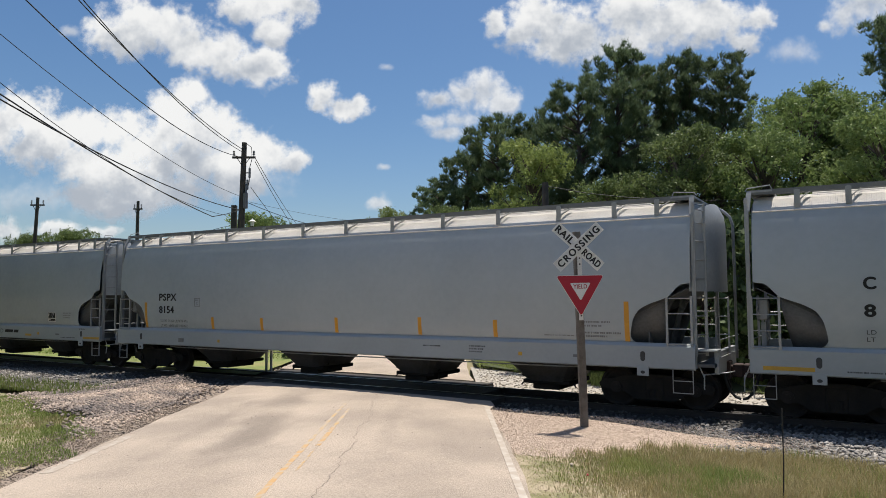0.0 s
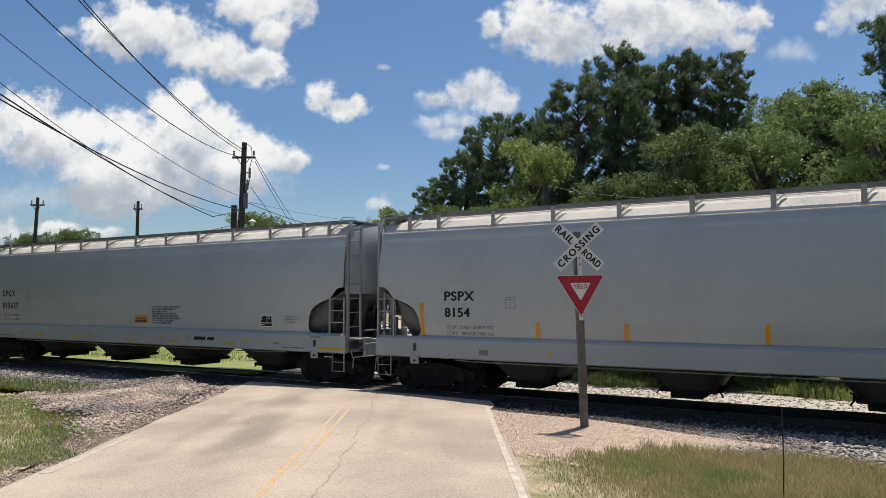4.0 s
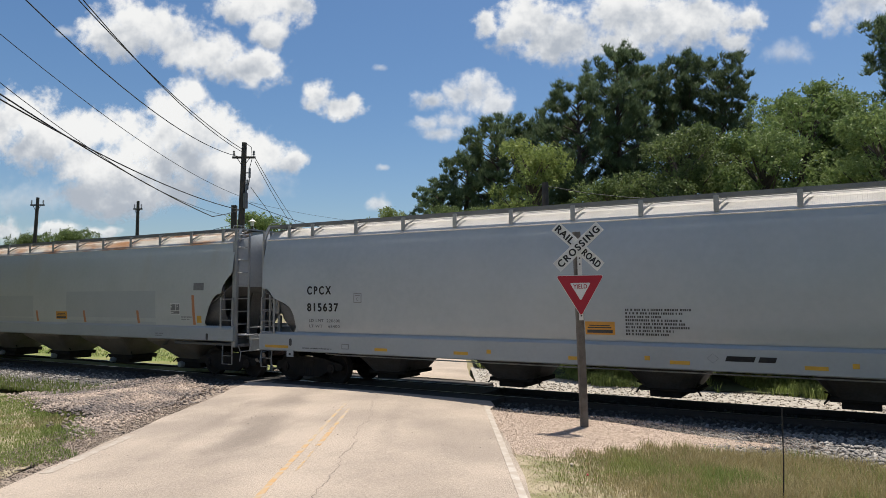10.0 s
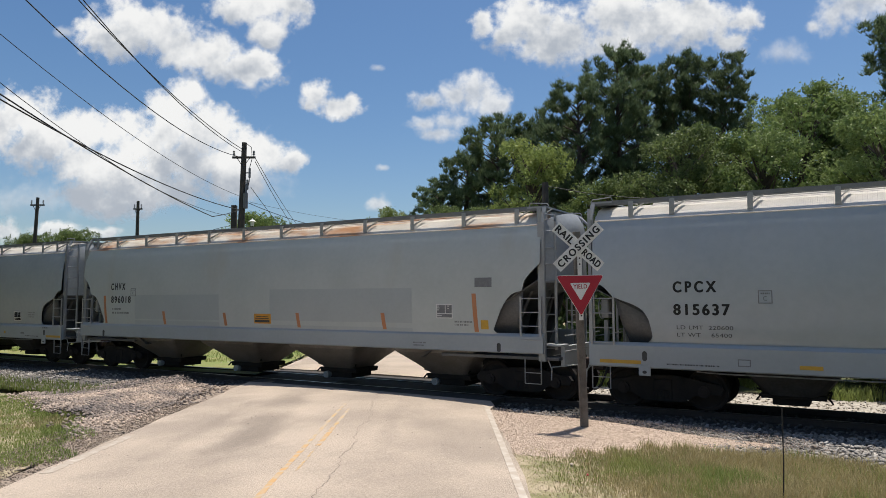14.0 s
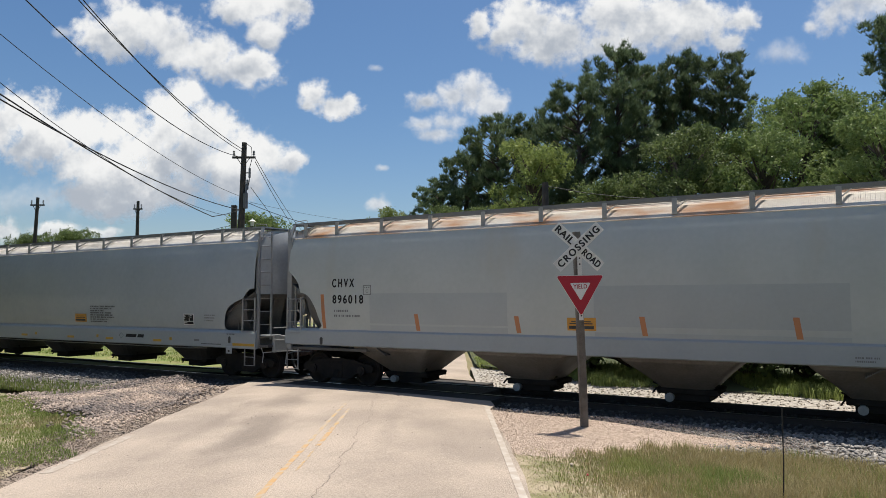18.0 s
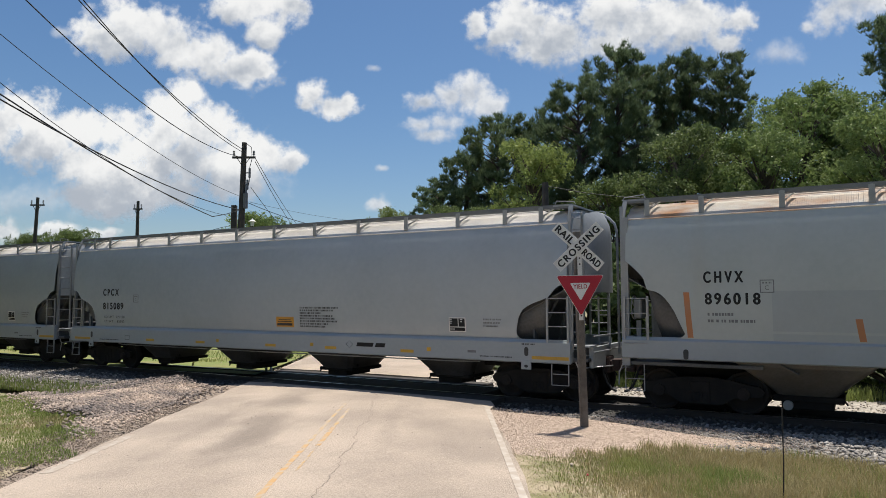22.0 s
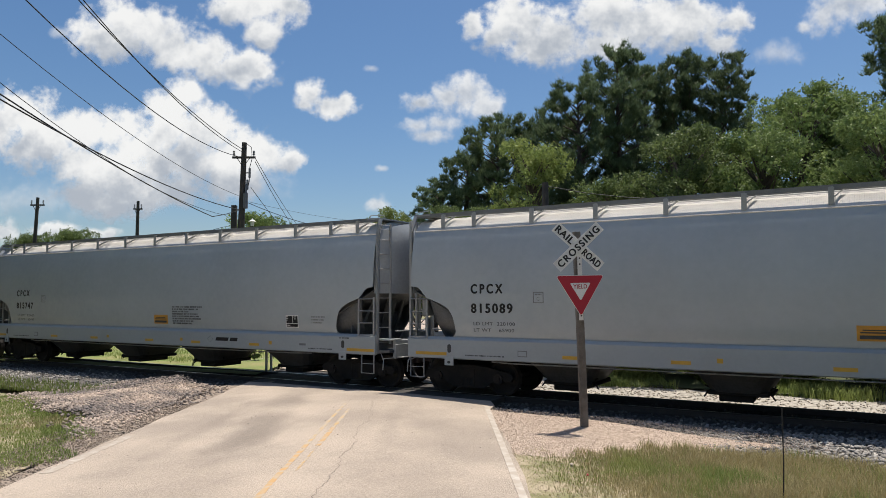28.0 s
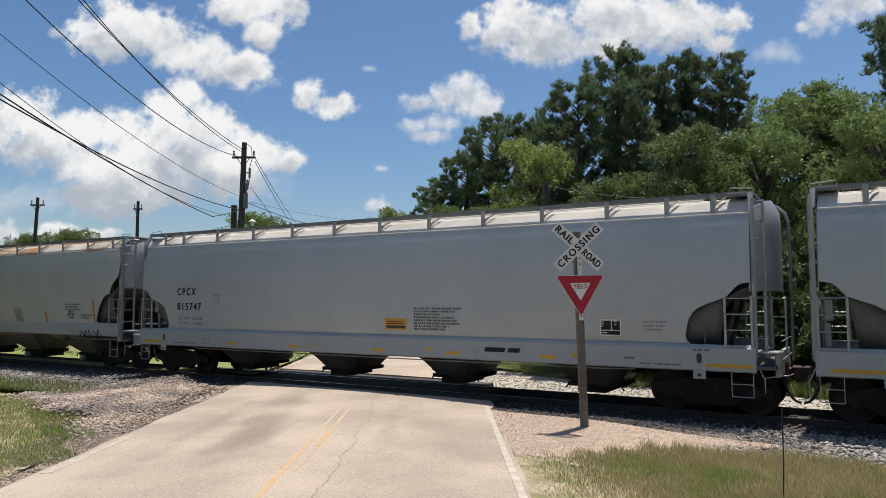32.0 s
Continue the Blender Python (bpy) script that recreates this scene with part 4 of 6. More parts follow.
def placard(car, x, z):
    """The orange emergency notice, its writing as bars."""
    p = plate(car, x, x + 0.70, z, z + 0.30, M_NOTICE, "notice")
    y = -half_width(z + 0.15) - 0.012
    bm = boxes(((x + 0.05, y, z + 0.04), (x + 0.65, y + 0.004, z + 0.11)), ((x + 0.06, y, z + 0.15), (x + 0.62, y + 0.004, z + 0.175)), ((x + 0.1, y, z + 0.20), (x + 0.58, y + 0.004, z + 0.222)), ((x + 0.06, y, z + 0.25), (x + 0.64, y + 0.004, z + 0.275)))
    part("notice_writing", bm, M_INK, p)


def black_panel(car, x, z, pale=False):
    """The black test panel with white rules."""
    p = plate(car, x, x + 0.49, z, z + 0.37, M_WHITE, "test_panel")
    m = M_JET if not pale else M_INK_FAINT
    for a, b, c, d in ((0.025, 0.262, 0.135, 0.345), (0.285, 0.465, 0.135, 0.345), (0.025, 0.465, 0.025, 0.112)):
        plate(car, x + a, x + b, z + c, z + d, m, "panel_field", parent=p, proud=0.004)
    for a, c, w in ((0.03, 0.31, 0.06), (0.03, 0.26, 0.07), (0.03, 0.21, 0.05), (0.33, 0.31, 0.07), (0.34, 0.25, 0.05), (0.03, 0.06, 0.14)):
        plate(car, x + a, x + a + w, z + c, z + c + 0.02, M_WHITE, "panel_writing", parent=p, proud=0.008)


def centre_flow_marks(car):
    """What the grey round-sided cars of one owner all carry."""
    for x in (-5.60, -3.10, 0.0, 2.33, 4.95):
        plate(car, x, x + 0.42, 1.08, 1.16, M_YELLOW, "reflector")
    for x in (-2.15, 1.78, 5.78):
        plate(car, x, x + 0.12, 1.14, 1.24, M_YELLOW, "reflector")
    for x in (-9.7, 8.76):
        plate(car, x, x + 0.94, 1.05, 1.13, M_YELLOW, "reflector")
    placard(car, 0.42, 1.68)
    text_bars(car, 1.37, 2.23, (1.45, 1.3, 0.8, 1.25, 1.3, 1.4, 1.05, 0.95), 0.048, 0.078, M_INK)
    black_panel(car, 6.45, 1.66)
    text_bars(car, 7.45, 1.97, (0.5, 0.46, 0.4), 0.04, 0.085)
    # maker's emblem as plain shapes
    bm = bmesh.new()
    for a, b in (((3.1, 1.24), (3.22, 1.34)), ((3.22, 1.34), (3.34, 1.24)), ((3.34, 1.24), (3.22, 1.14)), ((3.22, 1.14), (3.1, 1.24))):
        beam(bm, (a[0], -1.603, a[1]), (b[0], -1.603, b[1]), 0.004, 0.014, (0, 1, 0))
    part("emblem", bm, M_INK_FAINT, car)
    bm = prism([(3.46, 1.19), (4.02, 1.19), (4.06, 1.30), (3.50, 1.30)], -1.604, -1.6005)
    part("emblem_band", bm, M_JET, car)
    bm = prism([(4.10, 1.19), (4.42, 1.19), (4.46, 1.30), (4.14, 1.30)], -1.604, -1.6005)
    part("emblem_band", bm, M_JET, car)
    plate(car, 7.0, 7.24, 1.15, 1.21, M_INK_FAINT, "stencil_mark")
    text_bars(car, 7.35, 1.06, (0.9,), 0.03, 0.05, M_INK)
    text_bars(car, -8.2, 1.06, (1.1,), 0.03, 0.05, M_INK)
    text_bars(car, 8.5, 1.39, (0.34,), 0.035, 0.05, M_INK)
    square_mark(car, -6.32, 2.40)
    plate(car, -6.75, -6.5, 1.09, 1.24, M_INK_FAINT, "stencil_mark")
    plate(car, -6.73, -6.52, 1.11, 1.22, M_SILL, "stencil_mark", proud=0.004)


ROUND_CAR = hopper_car("round")
for jx in (-8.68, 8.62):
    jack_pad(ROUND_CAR, jx)
OLD_CAR = hopper_car("old")
for jx in (-7.93, 7.93):
    oval = [(jx + 0.055 * math.cos(a), 1.3 + (0.06 if math.sin(a) >= 0 else -0.06) + 0.05 * math.sin(a)) for a in np.linspace(0, 2 * math.pi, 17)[:-1]]
    part("slot", prism(oval, -1.604, -1.6005), M_INK, OLD_CAR)

# every car with its middle's place along the track at the start
CARS = []


def stands(car, middle, label):
    car.location = (middle, 0, 0)
    tagged(car, label, "freight car", "covered hopper cars of the train")
    CARS.append((car, middle))


LEAD = copy_thing(ROUND_CAR, Matrix())
CAR_C, CAR_E, CAR_F = (copy_thing(ROUND_CAR, Matrix()) for k in range(3))
CAR_B = ROUND_CAR
CAR_G = copy_thing(OLD_CAR, Matrix())

stands(LEAD, 7.93, "grey covered hopper car with rounded sides on the rails")
stands(CAR_B, -12.84, "grey covered hopper car with orange side stripes on the rails")
stands(CAR_C, -33.6, "clean grey covered hopper car with yellow reflectors")
stands(OLD_CAR, -53.8, "weathered grey hopper car with rusty roof and patched paint")
stands(CAR_E, -74.09, "grey covered hopper car with an orange notice")
stands(CAR_F, -94.87, "grey covered hopper car with blue emblem on its sill")
stands(CAR_G, -115.13, "stained grey hopper car with scribbled paint on its sill")

for c in (LEAD, CAR_C, CAR_E, CAR_F):
    centre_flow_marks(c)
stencil(LEAD, -7.87, 2.68, "C", 0.235, 0.2, M_JET, stroke=0.011)
stencil(LEAD, -7.87, 2.15, "8", 0.235, 0.18, M_JET, stroke=0.011)
stencil(LEAD, -7.85, 1.81, "LD", 0.085, 0.16)
stencil(LEAD, -7.85, 1.67, "LT", 0.085, 0.14)
numbers(CAR_C, "CPCX", "815637", "220600", "65400")
numbers(CAR_E, "CPCX", "815089", "220100", "65900")
numbers(CAR_F, "CPCX", "815747", "220600", "65400")

numbers(CAR_B, "PSPX", "8154", "217600 LBS 98700 KGS", "68400 LBS 31000 KGS", -7.74, True, (0.18, 0.11, 0.1))
for x, z0, z1 in ((-8.5, 1.54, 2.40), (-5.22, 1.55, 1.93), (-3.06, 1.55, 1.93), (-0.14, 1.55, 1.98), (2.68, 1.56, 2.02), (4.91, 1.56, 1.98), (8.22, 1.54, 2.44)):
    plate(CAR_B, x, x + 0.11, z0, z1, M_ORANGE, "orange_stripe")
square_mark(CAR_B, -6.0, 2.27)
text_bars(CAR_B, 2.86, 1.27, (0.55,), 0.035, 0.06, M_INK)
text_bars(CAR_B, 4.24, 1.3, (0.46, 0.4, 0.36), 0.035, 0.07, M_INK)
text_bars(CAR_B, 6.27, 1.63, (0.75,), 0.025, 0.06)
text_bars(CAR_B, 7.19, 1.95, (0.7, 0.5), 0.04, 0.09)
text_bars(CAR_B, 7.19, 1.7, (0.95, 0.62), 0.04, 0.08)
plate(CAR_B, 7.0, 7.24, 1.15, 1.21, M_INK_FAINT, "stencil_mark")
plate(CAR_B, -6.75, -6.5, 1.09, 1.22, M_INK_FAINT, "stencil_mark")
for x in (-4.9, 5.6):
    plate(CAR_B, x, x + 0.1, 1.13, 1.22, M_YELLOW, "reflector")

stencil(OLD_CAR, -7.52, 2.84, "CHVX", 0.24, 0.78, M_JET, stroke=0.009, space=1.6)
stencil(OLD_CAR, -7.50, 2.38, "896018", 0.24, 1.08, M_JET, stroke=0.009, space=1.35)
text_bars(OLD_CAR, -7.46, 2.14, (0.52,), 0.06, 0.1)
text_bars(OLD_CAR, -7.46, 2.0, (0.95,), 0.06, 0.1)
square_mark(OLD_CAR, -6.42, 2.62)
for x, z0, z1 in ((-7.93, 1.66, 2.64), (-4.72, 1.66, 2.1), (-1.80, 1.67, 2.08), (1.27, 1.67, 2.1), (4.36, 1.68, 2.12), (7.2, 1.67, 2.64)):
    plate(OLD_CAR, x + 0.04, x + 0.16, z0, z1, M_RED_ORANGE, "orange_stripe", lean=-0.06)
placard(OLD_CAR, -0.45, 1.76)
black_panel(OLD_CAR, 6.13, 2.0, True)
plate(OLD_CAR, 7.27, 7.75, 2.80, 3.04, M_INK_FAINT, "dark_patch")
plate(OLD_CAR, 7.43, 7.64, 1.74, 1.97, M_YELLOW, "sticker")
text_bars(OLD_CAR, 6.67, 1.9, (0.55, 0.4), 0.04, 0.08)
plate(OLD_CAR, 0.21, 5.36, 1.62, 2.80, M_PATCH, "paint_patch", depth=0.002)
plate(OLD_CAR, -6.2, -2.0, 1.62, 2.66, M_PATCH, "paint_patch", depth=0.002)
text_bars(OLD_CAR, 5.4, 1.34, (0.42, 0.36), 0.035, 0.07)

black_panel(CAR_G, 6.0, 1.76, True)
text_bars(CAR_G, 5.9, 2.3, (0.95, 0.8, 0.95), 0.05, 0.1, M_INK)
text_bars(CAR_G, 6.86, 1.9, (0.7, 0.5), 0.05, 0.1, M_INK)
plate(CAR_G, 7.62, 7.74, 1.62, 2.5, M_RED_ORANGE, "orange_stripe", lean=-0.06)
plate(CAR_G, 4.6, 4.74, 1.6, 2.05, M_RED_ORANGE, "orange_stripe", lean=-0.1)
M_STAIN = shade("dark_stain", (0.2, 0.2, 0.19), 0.7, (0.33, 0.34, 0.33), 1.2, 8, 0.8)
plate(CAR_G, 2.6, 3.1, 1.56, 2.15, M_STAIN, "stain", lean=-0.25, depth=0.002)
scrib = bmesh.new()
rs = random.Random(5)
for i in range(7):
    x0 = 6.82 + i * 0.19
    pts = [(x0 + rs.uniform(-0.03, 0.1), rs.uniform(1.04, 1.14)), (x0 + rs.uniform(0, 0.05), rs.uniform(1.3, 1.4)), (x0 + 0.1 + rs.uniform(0, 0.08), rs.uniform(1.2, 1.38)), (x0 + rs.uniform(0.05, 0.16), rs.uniform(1.05, 1.2))]
    for a, b in zip(pts, pts[1:]):
        beam(scrib, (a[0], -1.603, a[1]), (b[0], -1.603, b[1]), 0.005, 0.028, (0, 1, 0))
part("scribble", scrib, M_INK, CAR_G, "black scribbled paint strokes")

# ---- sign, poles, wires ----
M_WOOD = shade("weathered_post_wood", (0.17, 0.15, 0.13), 0.9, (0.10, 0.085, 0.07), 6, 60, 0.7, 0.3, 60, streak=(6, 6, 0.5, 0.5, 0.8, 0.5), streak_col=(0.24, 0.22, 0.2))
M_POLE = shade("creosoted_pole", (0.045, 0.04, 0.036), 0.9, (0.07, 0.06, 0.05), 4, 40, 0.6, 0.2, 40)
M_SIGN_WHITE = shade("white_sign_sheeting", (0.80, 0.79, 0.77), 0.5, (0.62, 0.61, 0.57), 5, 40, 0.5)
M_SIGN_RED = shade("red_sign_sheeting", (0.43, 0.012, 0.034), 0.4, (0.37, 0.012, 0.03), 6, 40, 0.5)
M_SIGN_INK = shade("black_sign_lettering", (0.02, 0.02, 0.02), 0.5, None, 6, 40)
M_WIRE = shade("black_cable", (0.02, 0.02, 0.022), 0.6, None, 5, 40)
M_CERAMIC = shade("grey_insulator", (0.16, 0.16, 0.17), 0.35, None, 9, 60)


def crossing_sign():
    """A wooden post with two crossed blades and a yield triangle. It faces -y before it is turned to the road."""
    s = empty("railroad_crossing_sign")
    bm = bmesh.new()
    beam(bm, (-0.022, 0, -0.5), (-0.062, 0, 3.86), 0.145, 0.13, (0, 1, 0))
    bmesh.ops.bevel(bm, geom=bm.edges[:], offset=0.012, segments=1, affect="EDGES")
    part("post", bm, M_WOOD, s, "weathered grey wooden post")
    strip_plate = part("mounting_strip", boxes(((-0.085, -0.098, 2.08), (0.005, -0.090, 3.45)), bevel=0.002), M_SIGN_WHITE, s, "white metal mounting strip")
    bm = bmesh.new()
    for z in (2.17, 3.20, 3.32):
        bar(bm, (-0.04, -0.097, z), (-0.04, -0.112, z), 0.016, 8)
    part("bolts", bm, M_SIGN_INK, strip_plate)
    for word, tilt, y in (("RAIL", -42.5, -0.10), ("CROSSING", 42.5, -0.125)):
        L, h = 0.615, 0.115
        b = part("blade", boxes(((-L, -0.006, -h), (L, 0.0, h)), bevel=0.002), M_SIGN_WHITE, s, "white crossbuck blade with black lettering")
        b.matrix_basis = Matrix.Translation((-0.06, y, 3.55)) @ Matrix.Rotation(radians(-tilt), 4, "Y")
        words = (("RAIL", -0.575, 0.43), ("ROAD", 0.14, 0.43)) if word == "RAIL" else (("CROSSING", -0.55, 1.10),)
        for wd, x, w in words:
            for data in glyphs(letters(wd, 0.14, w, 0.002, space=1.3 if wd == "CROSSING" else 1.12), 0.006):
                part("letter", data, M_SIGN_INK, b, loc=(x, -0.010, -0.069))
    c, w, hh = Vector((-0.045, -0.106, 2.94)), 0.496, 0.83

    def tri(scale, top, r):
        pts = [(-w * scale, top), (w * scale, top), (0, top - hh * scale)]
        out = []
        for i in range(3):
            p, a, b = Vector(pts[i]), Vector(pts[i - 1]), Vector(pts[(i + 1) % 3])
            for k in range(5):
                t = k / 4
                q0, q1 = p + (a - p).normalized() * r, p + (b - p).normalized() * r
                out.append(tuple((1 - t) ** 2 * q0 + 2 * t * (1 - t) * p + t * t * q1))
        return [(x + c.x, z + 2.94 + 0.04) for x, z in out]
    y = part("yield_plate", prism(tri(1.0, 0.0, 0.07), -0.108, -0.102), M_SIGN_WHITE, s, "red and white yield triangle")
    part("red_field", prism(tri(0.965, -0.012, 0.06), -0.112, -0.108), M_SIGN_RED, y)
    part("white_field", prism(tri(0.43, -0.155, 0.04), -0.116, -0.112), M_SIGN_WHITE, y)
    for data in glyphs(letters("YIELD", 0.085, 0.28, 0.002)):
        part("letter", data, M_SIGN_RED, y, loc=(c.x - 0.145, -0.120, 2.94 + 0.04 - 0.27))
    s.matrix_basis = Matrix.Translation(at(2.83, 14.25, 0.0)) @ Matrix.Rotation(radians(YAW + 4), 4, "Z") @ Matrix.Rotation(radians(-1.05), 4, "Y")
    tagged(s, "white crossbuck and red yield triangle on a wooden post", "railroad sign")


def wire(name, pts, r, label, n=24):
    """A hanging cable through three or more places, each a (side, ahead, height)."""
    d = np.array([p[1] for p in pts], float)
    deg = min(2, len(pts) - 1)
    cs, cz = np.polyfit(d, [p[0] for p in pts], 1 if len(pts) < 4 else deg), np.polyfit(d, [p[2] for p in pts], deg)
    ds = np.linspace(d.min(), d.max(), n)
    ob = part(name, sweep([at(np.polyval(cs, q), q, np.polyval(cz, q)) for q in ds], r, 5), M_WIRE, None)
    return tagged(ob, label, "cable", "overhead cables")


def utility_pole(side, ahead, height, lean, arms, label, thick=0.17, drop=1.0):
    """A tarred pole with cross-arms: (height, half length, turn in degrees)."""
    p = empty("utility_pole", Matrix.Translation(at(side, ahead, 0)) @ Matrix.Rotation(radians(YAW), 4, "Z"))
    part("pole", sweep([(0, 0, -drop), (lean * 0.5, 0, height * 0.5), (lean, 0, height)], [thick * 1.15, thick, thick * 0.72], 12), M_POLE, p)
    for z, half, turn in arms:
        a = part("crossarm", boxes(((-half, -0.06, z - 0.06), (half, 0.06, z + 0.06)), bevel=0.01), M_POLE, p, "tarred timber crossarm")
        a.matrix_basis = Matrix.Translation((lean * z / height, 0, 0)) @ Matrix.Rotation(radians(turn), 4, "Z")
        for x in (-half + 0.1, half - 0.1):
            bm = bmesh.new()
            bar(bm, (x, 0, z + 0.06), (x, 0, z + 0.16), 0.03, 8)
            for k in range(3):
                bar(bm, (x, 0, z + 0.16 + k * 0.09), (x, 0, z + 0.22 + k * 0.09), 0.09 - 0.01 * k, 10, 0.06)
            part("insulator", bm, M_CERAMIC, a)
        for sx in (-1, 1):
            bm = bmesh.new()
            beam(bm, (sx * half * 0.55, -0.08, z - 0.05), (0, -0.15, z - 0.6), 0.02, 0.04)
            part("arm_brace", bm, M_POLE, a)
    return tagged(p, label, "utility pole", "utility poles")


def near_pole():
    p = utility_pole(-12.2, 42, 11.9, 0.25, ((11.0, 0.7, 0),), "dark tarred utility pole with fuse gear and a crossarm", 0.21)
    bm = bmesh.new()
    box(bm, (-0.42, -0.2, 3.0), (-0.14, 0.15, 8.1), 0.02)
    part("riser_guard", bm, M_POLE, p, "dark riser guard on the pole")
    for z, x in ((10.05, 0.62), (9.35, 0.5), (9.0, 0.42)):
        bm = bmesh.new()
        beam(bm, (0.2, 0, z), (x + 0.05, -0.1, z), 0.05, 0.06)
        bar(bm, (x, -0.1, z - 0.3), (x, -0.1, z + 0.28), 0.07, 8)
        part("fuse_cutout", bm, M_CERAMIC, p)
    bm = bmesh.new()
    bar(bm, (0.42, -0.15, 7.9), (0.42, -0.15, 8.8), 0.14, 12)
    part("lightning_arrester", bm, M_CERAMIC, p)
    part("jumper", sweep([(0.3, 0, 11.9), (0.7, -0.1, 11.6), (0.75, -0.1, 10.9), (0.6, -0.1, 10.3), (0.62, -0.1, 9.6), (0.5, -0.1, 9.0)], 0.02, 5), M_WIRE, p)


near_pole()
utility_pole(-35.05, 60, 11.2, 0.38, ((10.55, 0.6, 0),), "distant tarred utility pole with one crossarm", 0.17)
utility_pole(-26.95, 62, 11.15, 0.0, ((10.45, 0.4, 0),), "distant tarred utility pole with short crossarm", 0.17)
utility_pole(4.82, 33, 7.95, 0.0, (), "bare dark pole in front of the trees", 0.2)
utility_pole(-17.5, 92, 10.6, 0.0, ((9.9, 1.0, 0),), "far tarred utility pole along the road", 0.17)

HANG = "black overhead cable hanging from the utility pole"
wire("overhead_cable", ((-12, 41.9, 11.47), (-12, 41.2, 11.41), (-12, 30.5, 11.59), (-12, 22.65, 12.36), (-12, -6, 19.8)), 0.02, HANG)
wire("overhead_cable", ((-12, 41.9, 11.29), (-12, 41.4, 11.26), (-12, 30.5, 11.5), (-12, 22.94, 12.49), (-12, -6, 22.4)), 0.02, HANG)
wire("overhead_cable", ((-12.3, 41.9, 11.02), (-12, 34.1, 10.35), (-12, 25.2, 10.45), (-12, 19.7, 11.1), (-12, 5, 14.6)), 0.02, HANG)
wire("overhead_cable", ((-12, 41.5, 8.60), (-12, 34.2, 8.44), (-12, 25.3, 9.0), (-12, 18.7, 9.69), (-12, 5, 12.3)), 0.012, HANG)
wire("overhead_cable", ((-12, 41.5, 7.79), (-12, 34.3, 7.41), (-12, 25.4, 7.57), (-12, 18.8, 7.94), (-12, 5, 9.6)), 0.024, HANG)
wire("overhead_cable", ((-12, 36.5, 6.77), (-12, 30.8, 7.07), (-12, 25.4, 7.39), (-12, 21.6, 7.74), (-12, 18.8, 8.07), (-12, 5, 10.2)), 0.024, HANG)
wire("overhead_cable", ((-12, 41.3, 7.72), (-12, 38.8, 7.19), (-12, 36.45, 6.78)), 0.022, HANG)
wire("overhead_cable", ((-12, 38.8, 7.12), (-12, 34, 6.98), (-12, 25.4, 7.44), (-12, 18.8, 8.37), (-12, 5, 12.0)), 0.012, HANG)
wire("overhead_cable", ((-12.3, 41.8, 6.9), (-13.6, 40.8, 6.35), (-15.2, 40, 5.5)), 0.014, HANG)
wire("overhead_cable", ((-11.3, 42, 10.95), (-14.4, 68, 10.1), (-17.4, 92, 10.3)), 0.02, HANG)
wire("overhead_cable", ((-11.3, 42, 10.75), (-14.7, 68, 9.8), (-17.9, 92, 10.0)), 0.02, HANG)
wire("overhead_cable", ((-11.5, 42, 9.2), (-14.5, 66, 8.4), (-17.6, 92, 8.6)), 0.02, HANG)
wire("overhead_cable", ((-11.7, 42, 8.25), (-9.5, 46, 7.6), (-7.5, 50, 7.35)), 0.02, HANG)
wire("overhead_cable", ((-11.7, 42, 8.3), (-8.6, 52, 8.55), (-5.0, 66, 9.6)), 0.01, HANG)
slack = sweep([at(4.82, 33, 7.8), at(6.7, 33, 7.46), at(8.6, 33, 7.25), at(11.5, 33, 7.1), at(15, 33, 7.1)], 0.018, 5)
tagged(part("overhead_cable", slack, M_WIRE, None), "dark cable slung from a bare pole before the trees", "cable", "overhead cables")


def marker_rod():
    r = part("marker_rod", sweep([at(4.27, 9.09, -0.3), at(4.30, 9.09, 0.45), at(4.30, 9.09, 1.12)], 0.009, 6), M_WIRE, None)
    tagged(r, "thin black marker rod standing in the grass", "rod")


crossing_sign()
marker_rod()


def litter():
    """A scrap of red plastic and two pale stones in the grass."""
    for name, side, ahead, r, mat, label, cat in (("plastic_scrap", 2.1, 10.5, 0.035, M_SIGN_RED, "crumpled scrap of red plastic in the grass", "litter"), ("loose_stone", 1.98, 11.1, 0.04, M_STONE_PALE, "pale loose stone in the grass", "stone"), ("loose_stone", -7.6, 11.95, 0.07, M_STONE_PALE, "pale loose stone in the grass", "stone")):
        bm = bmesh.new()
        p = at(side, ahead)
        bmesh.ops.create_icosphere(bm, subdivisions=1, radius=r, matrix=Matrix.Translation((p.x, p.y, relief(p.x, p.y) + 0.03)) @ Matrix.Rotation(side, 4, "Z") @ Matrix.Diagonal((1.3, 0.8, 0.55, 1)))
        for v in bm.verts:
            v.co += Vector((math.sin(v.co.y * 90), math.sin(v.co.z * 70), 0)) * r * 0.15
        tagged(part(name, bm, mat, None), label, cat)


litter()


def post_lantern():
    # A white roof cap in the distance; its post and neck are added.
    p = empty("post_lantern", Matrix.Translation(at(-10.85, 40, -0.1)))
    part("post", sweep([(0, 0, -0.2), (0, 0, 3.4), (0, 0, 6.75)], [0.07, 0.06, 0.05], 8), M_POLE, p)
    bm = bmesh.new()
    bar(bm, (0, 0, 6.75), (0, 0, 7.0), 0.09, 8, 0.12)
    part("lantern_glass", bm, M_WHITE, p, "pale neck under the cap")
    bm = bmesh.new()
    bar(bm, (0, 0, 7.0), (0, 0, 7.12), 0.24, 10, 0.06)
    bar(bm, (0, 0, 7.12), (0, 0, 7.2), 0.03, 6)
    part("cap", bm, M_SIGN_WHITE, p, "white roof-like cap")
    tagged(p, "small distant roof cap on an added post", "lamp post")


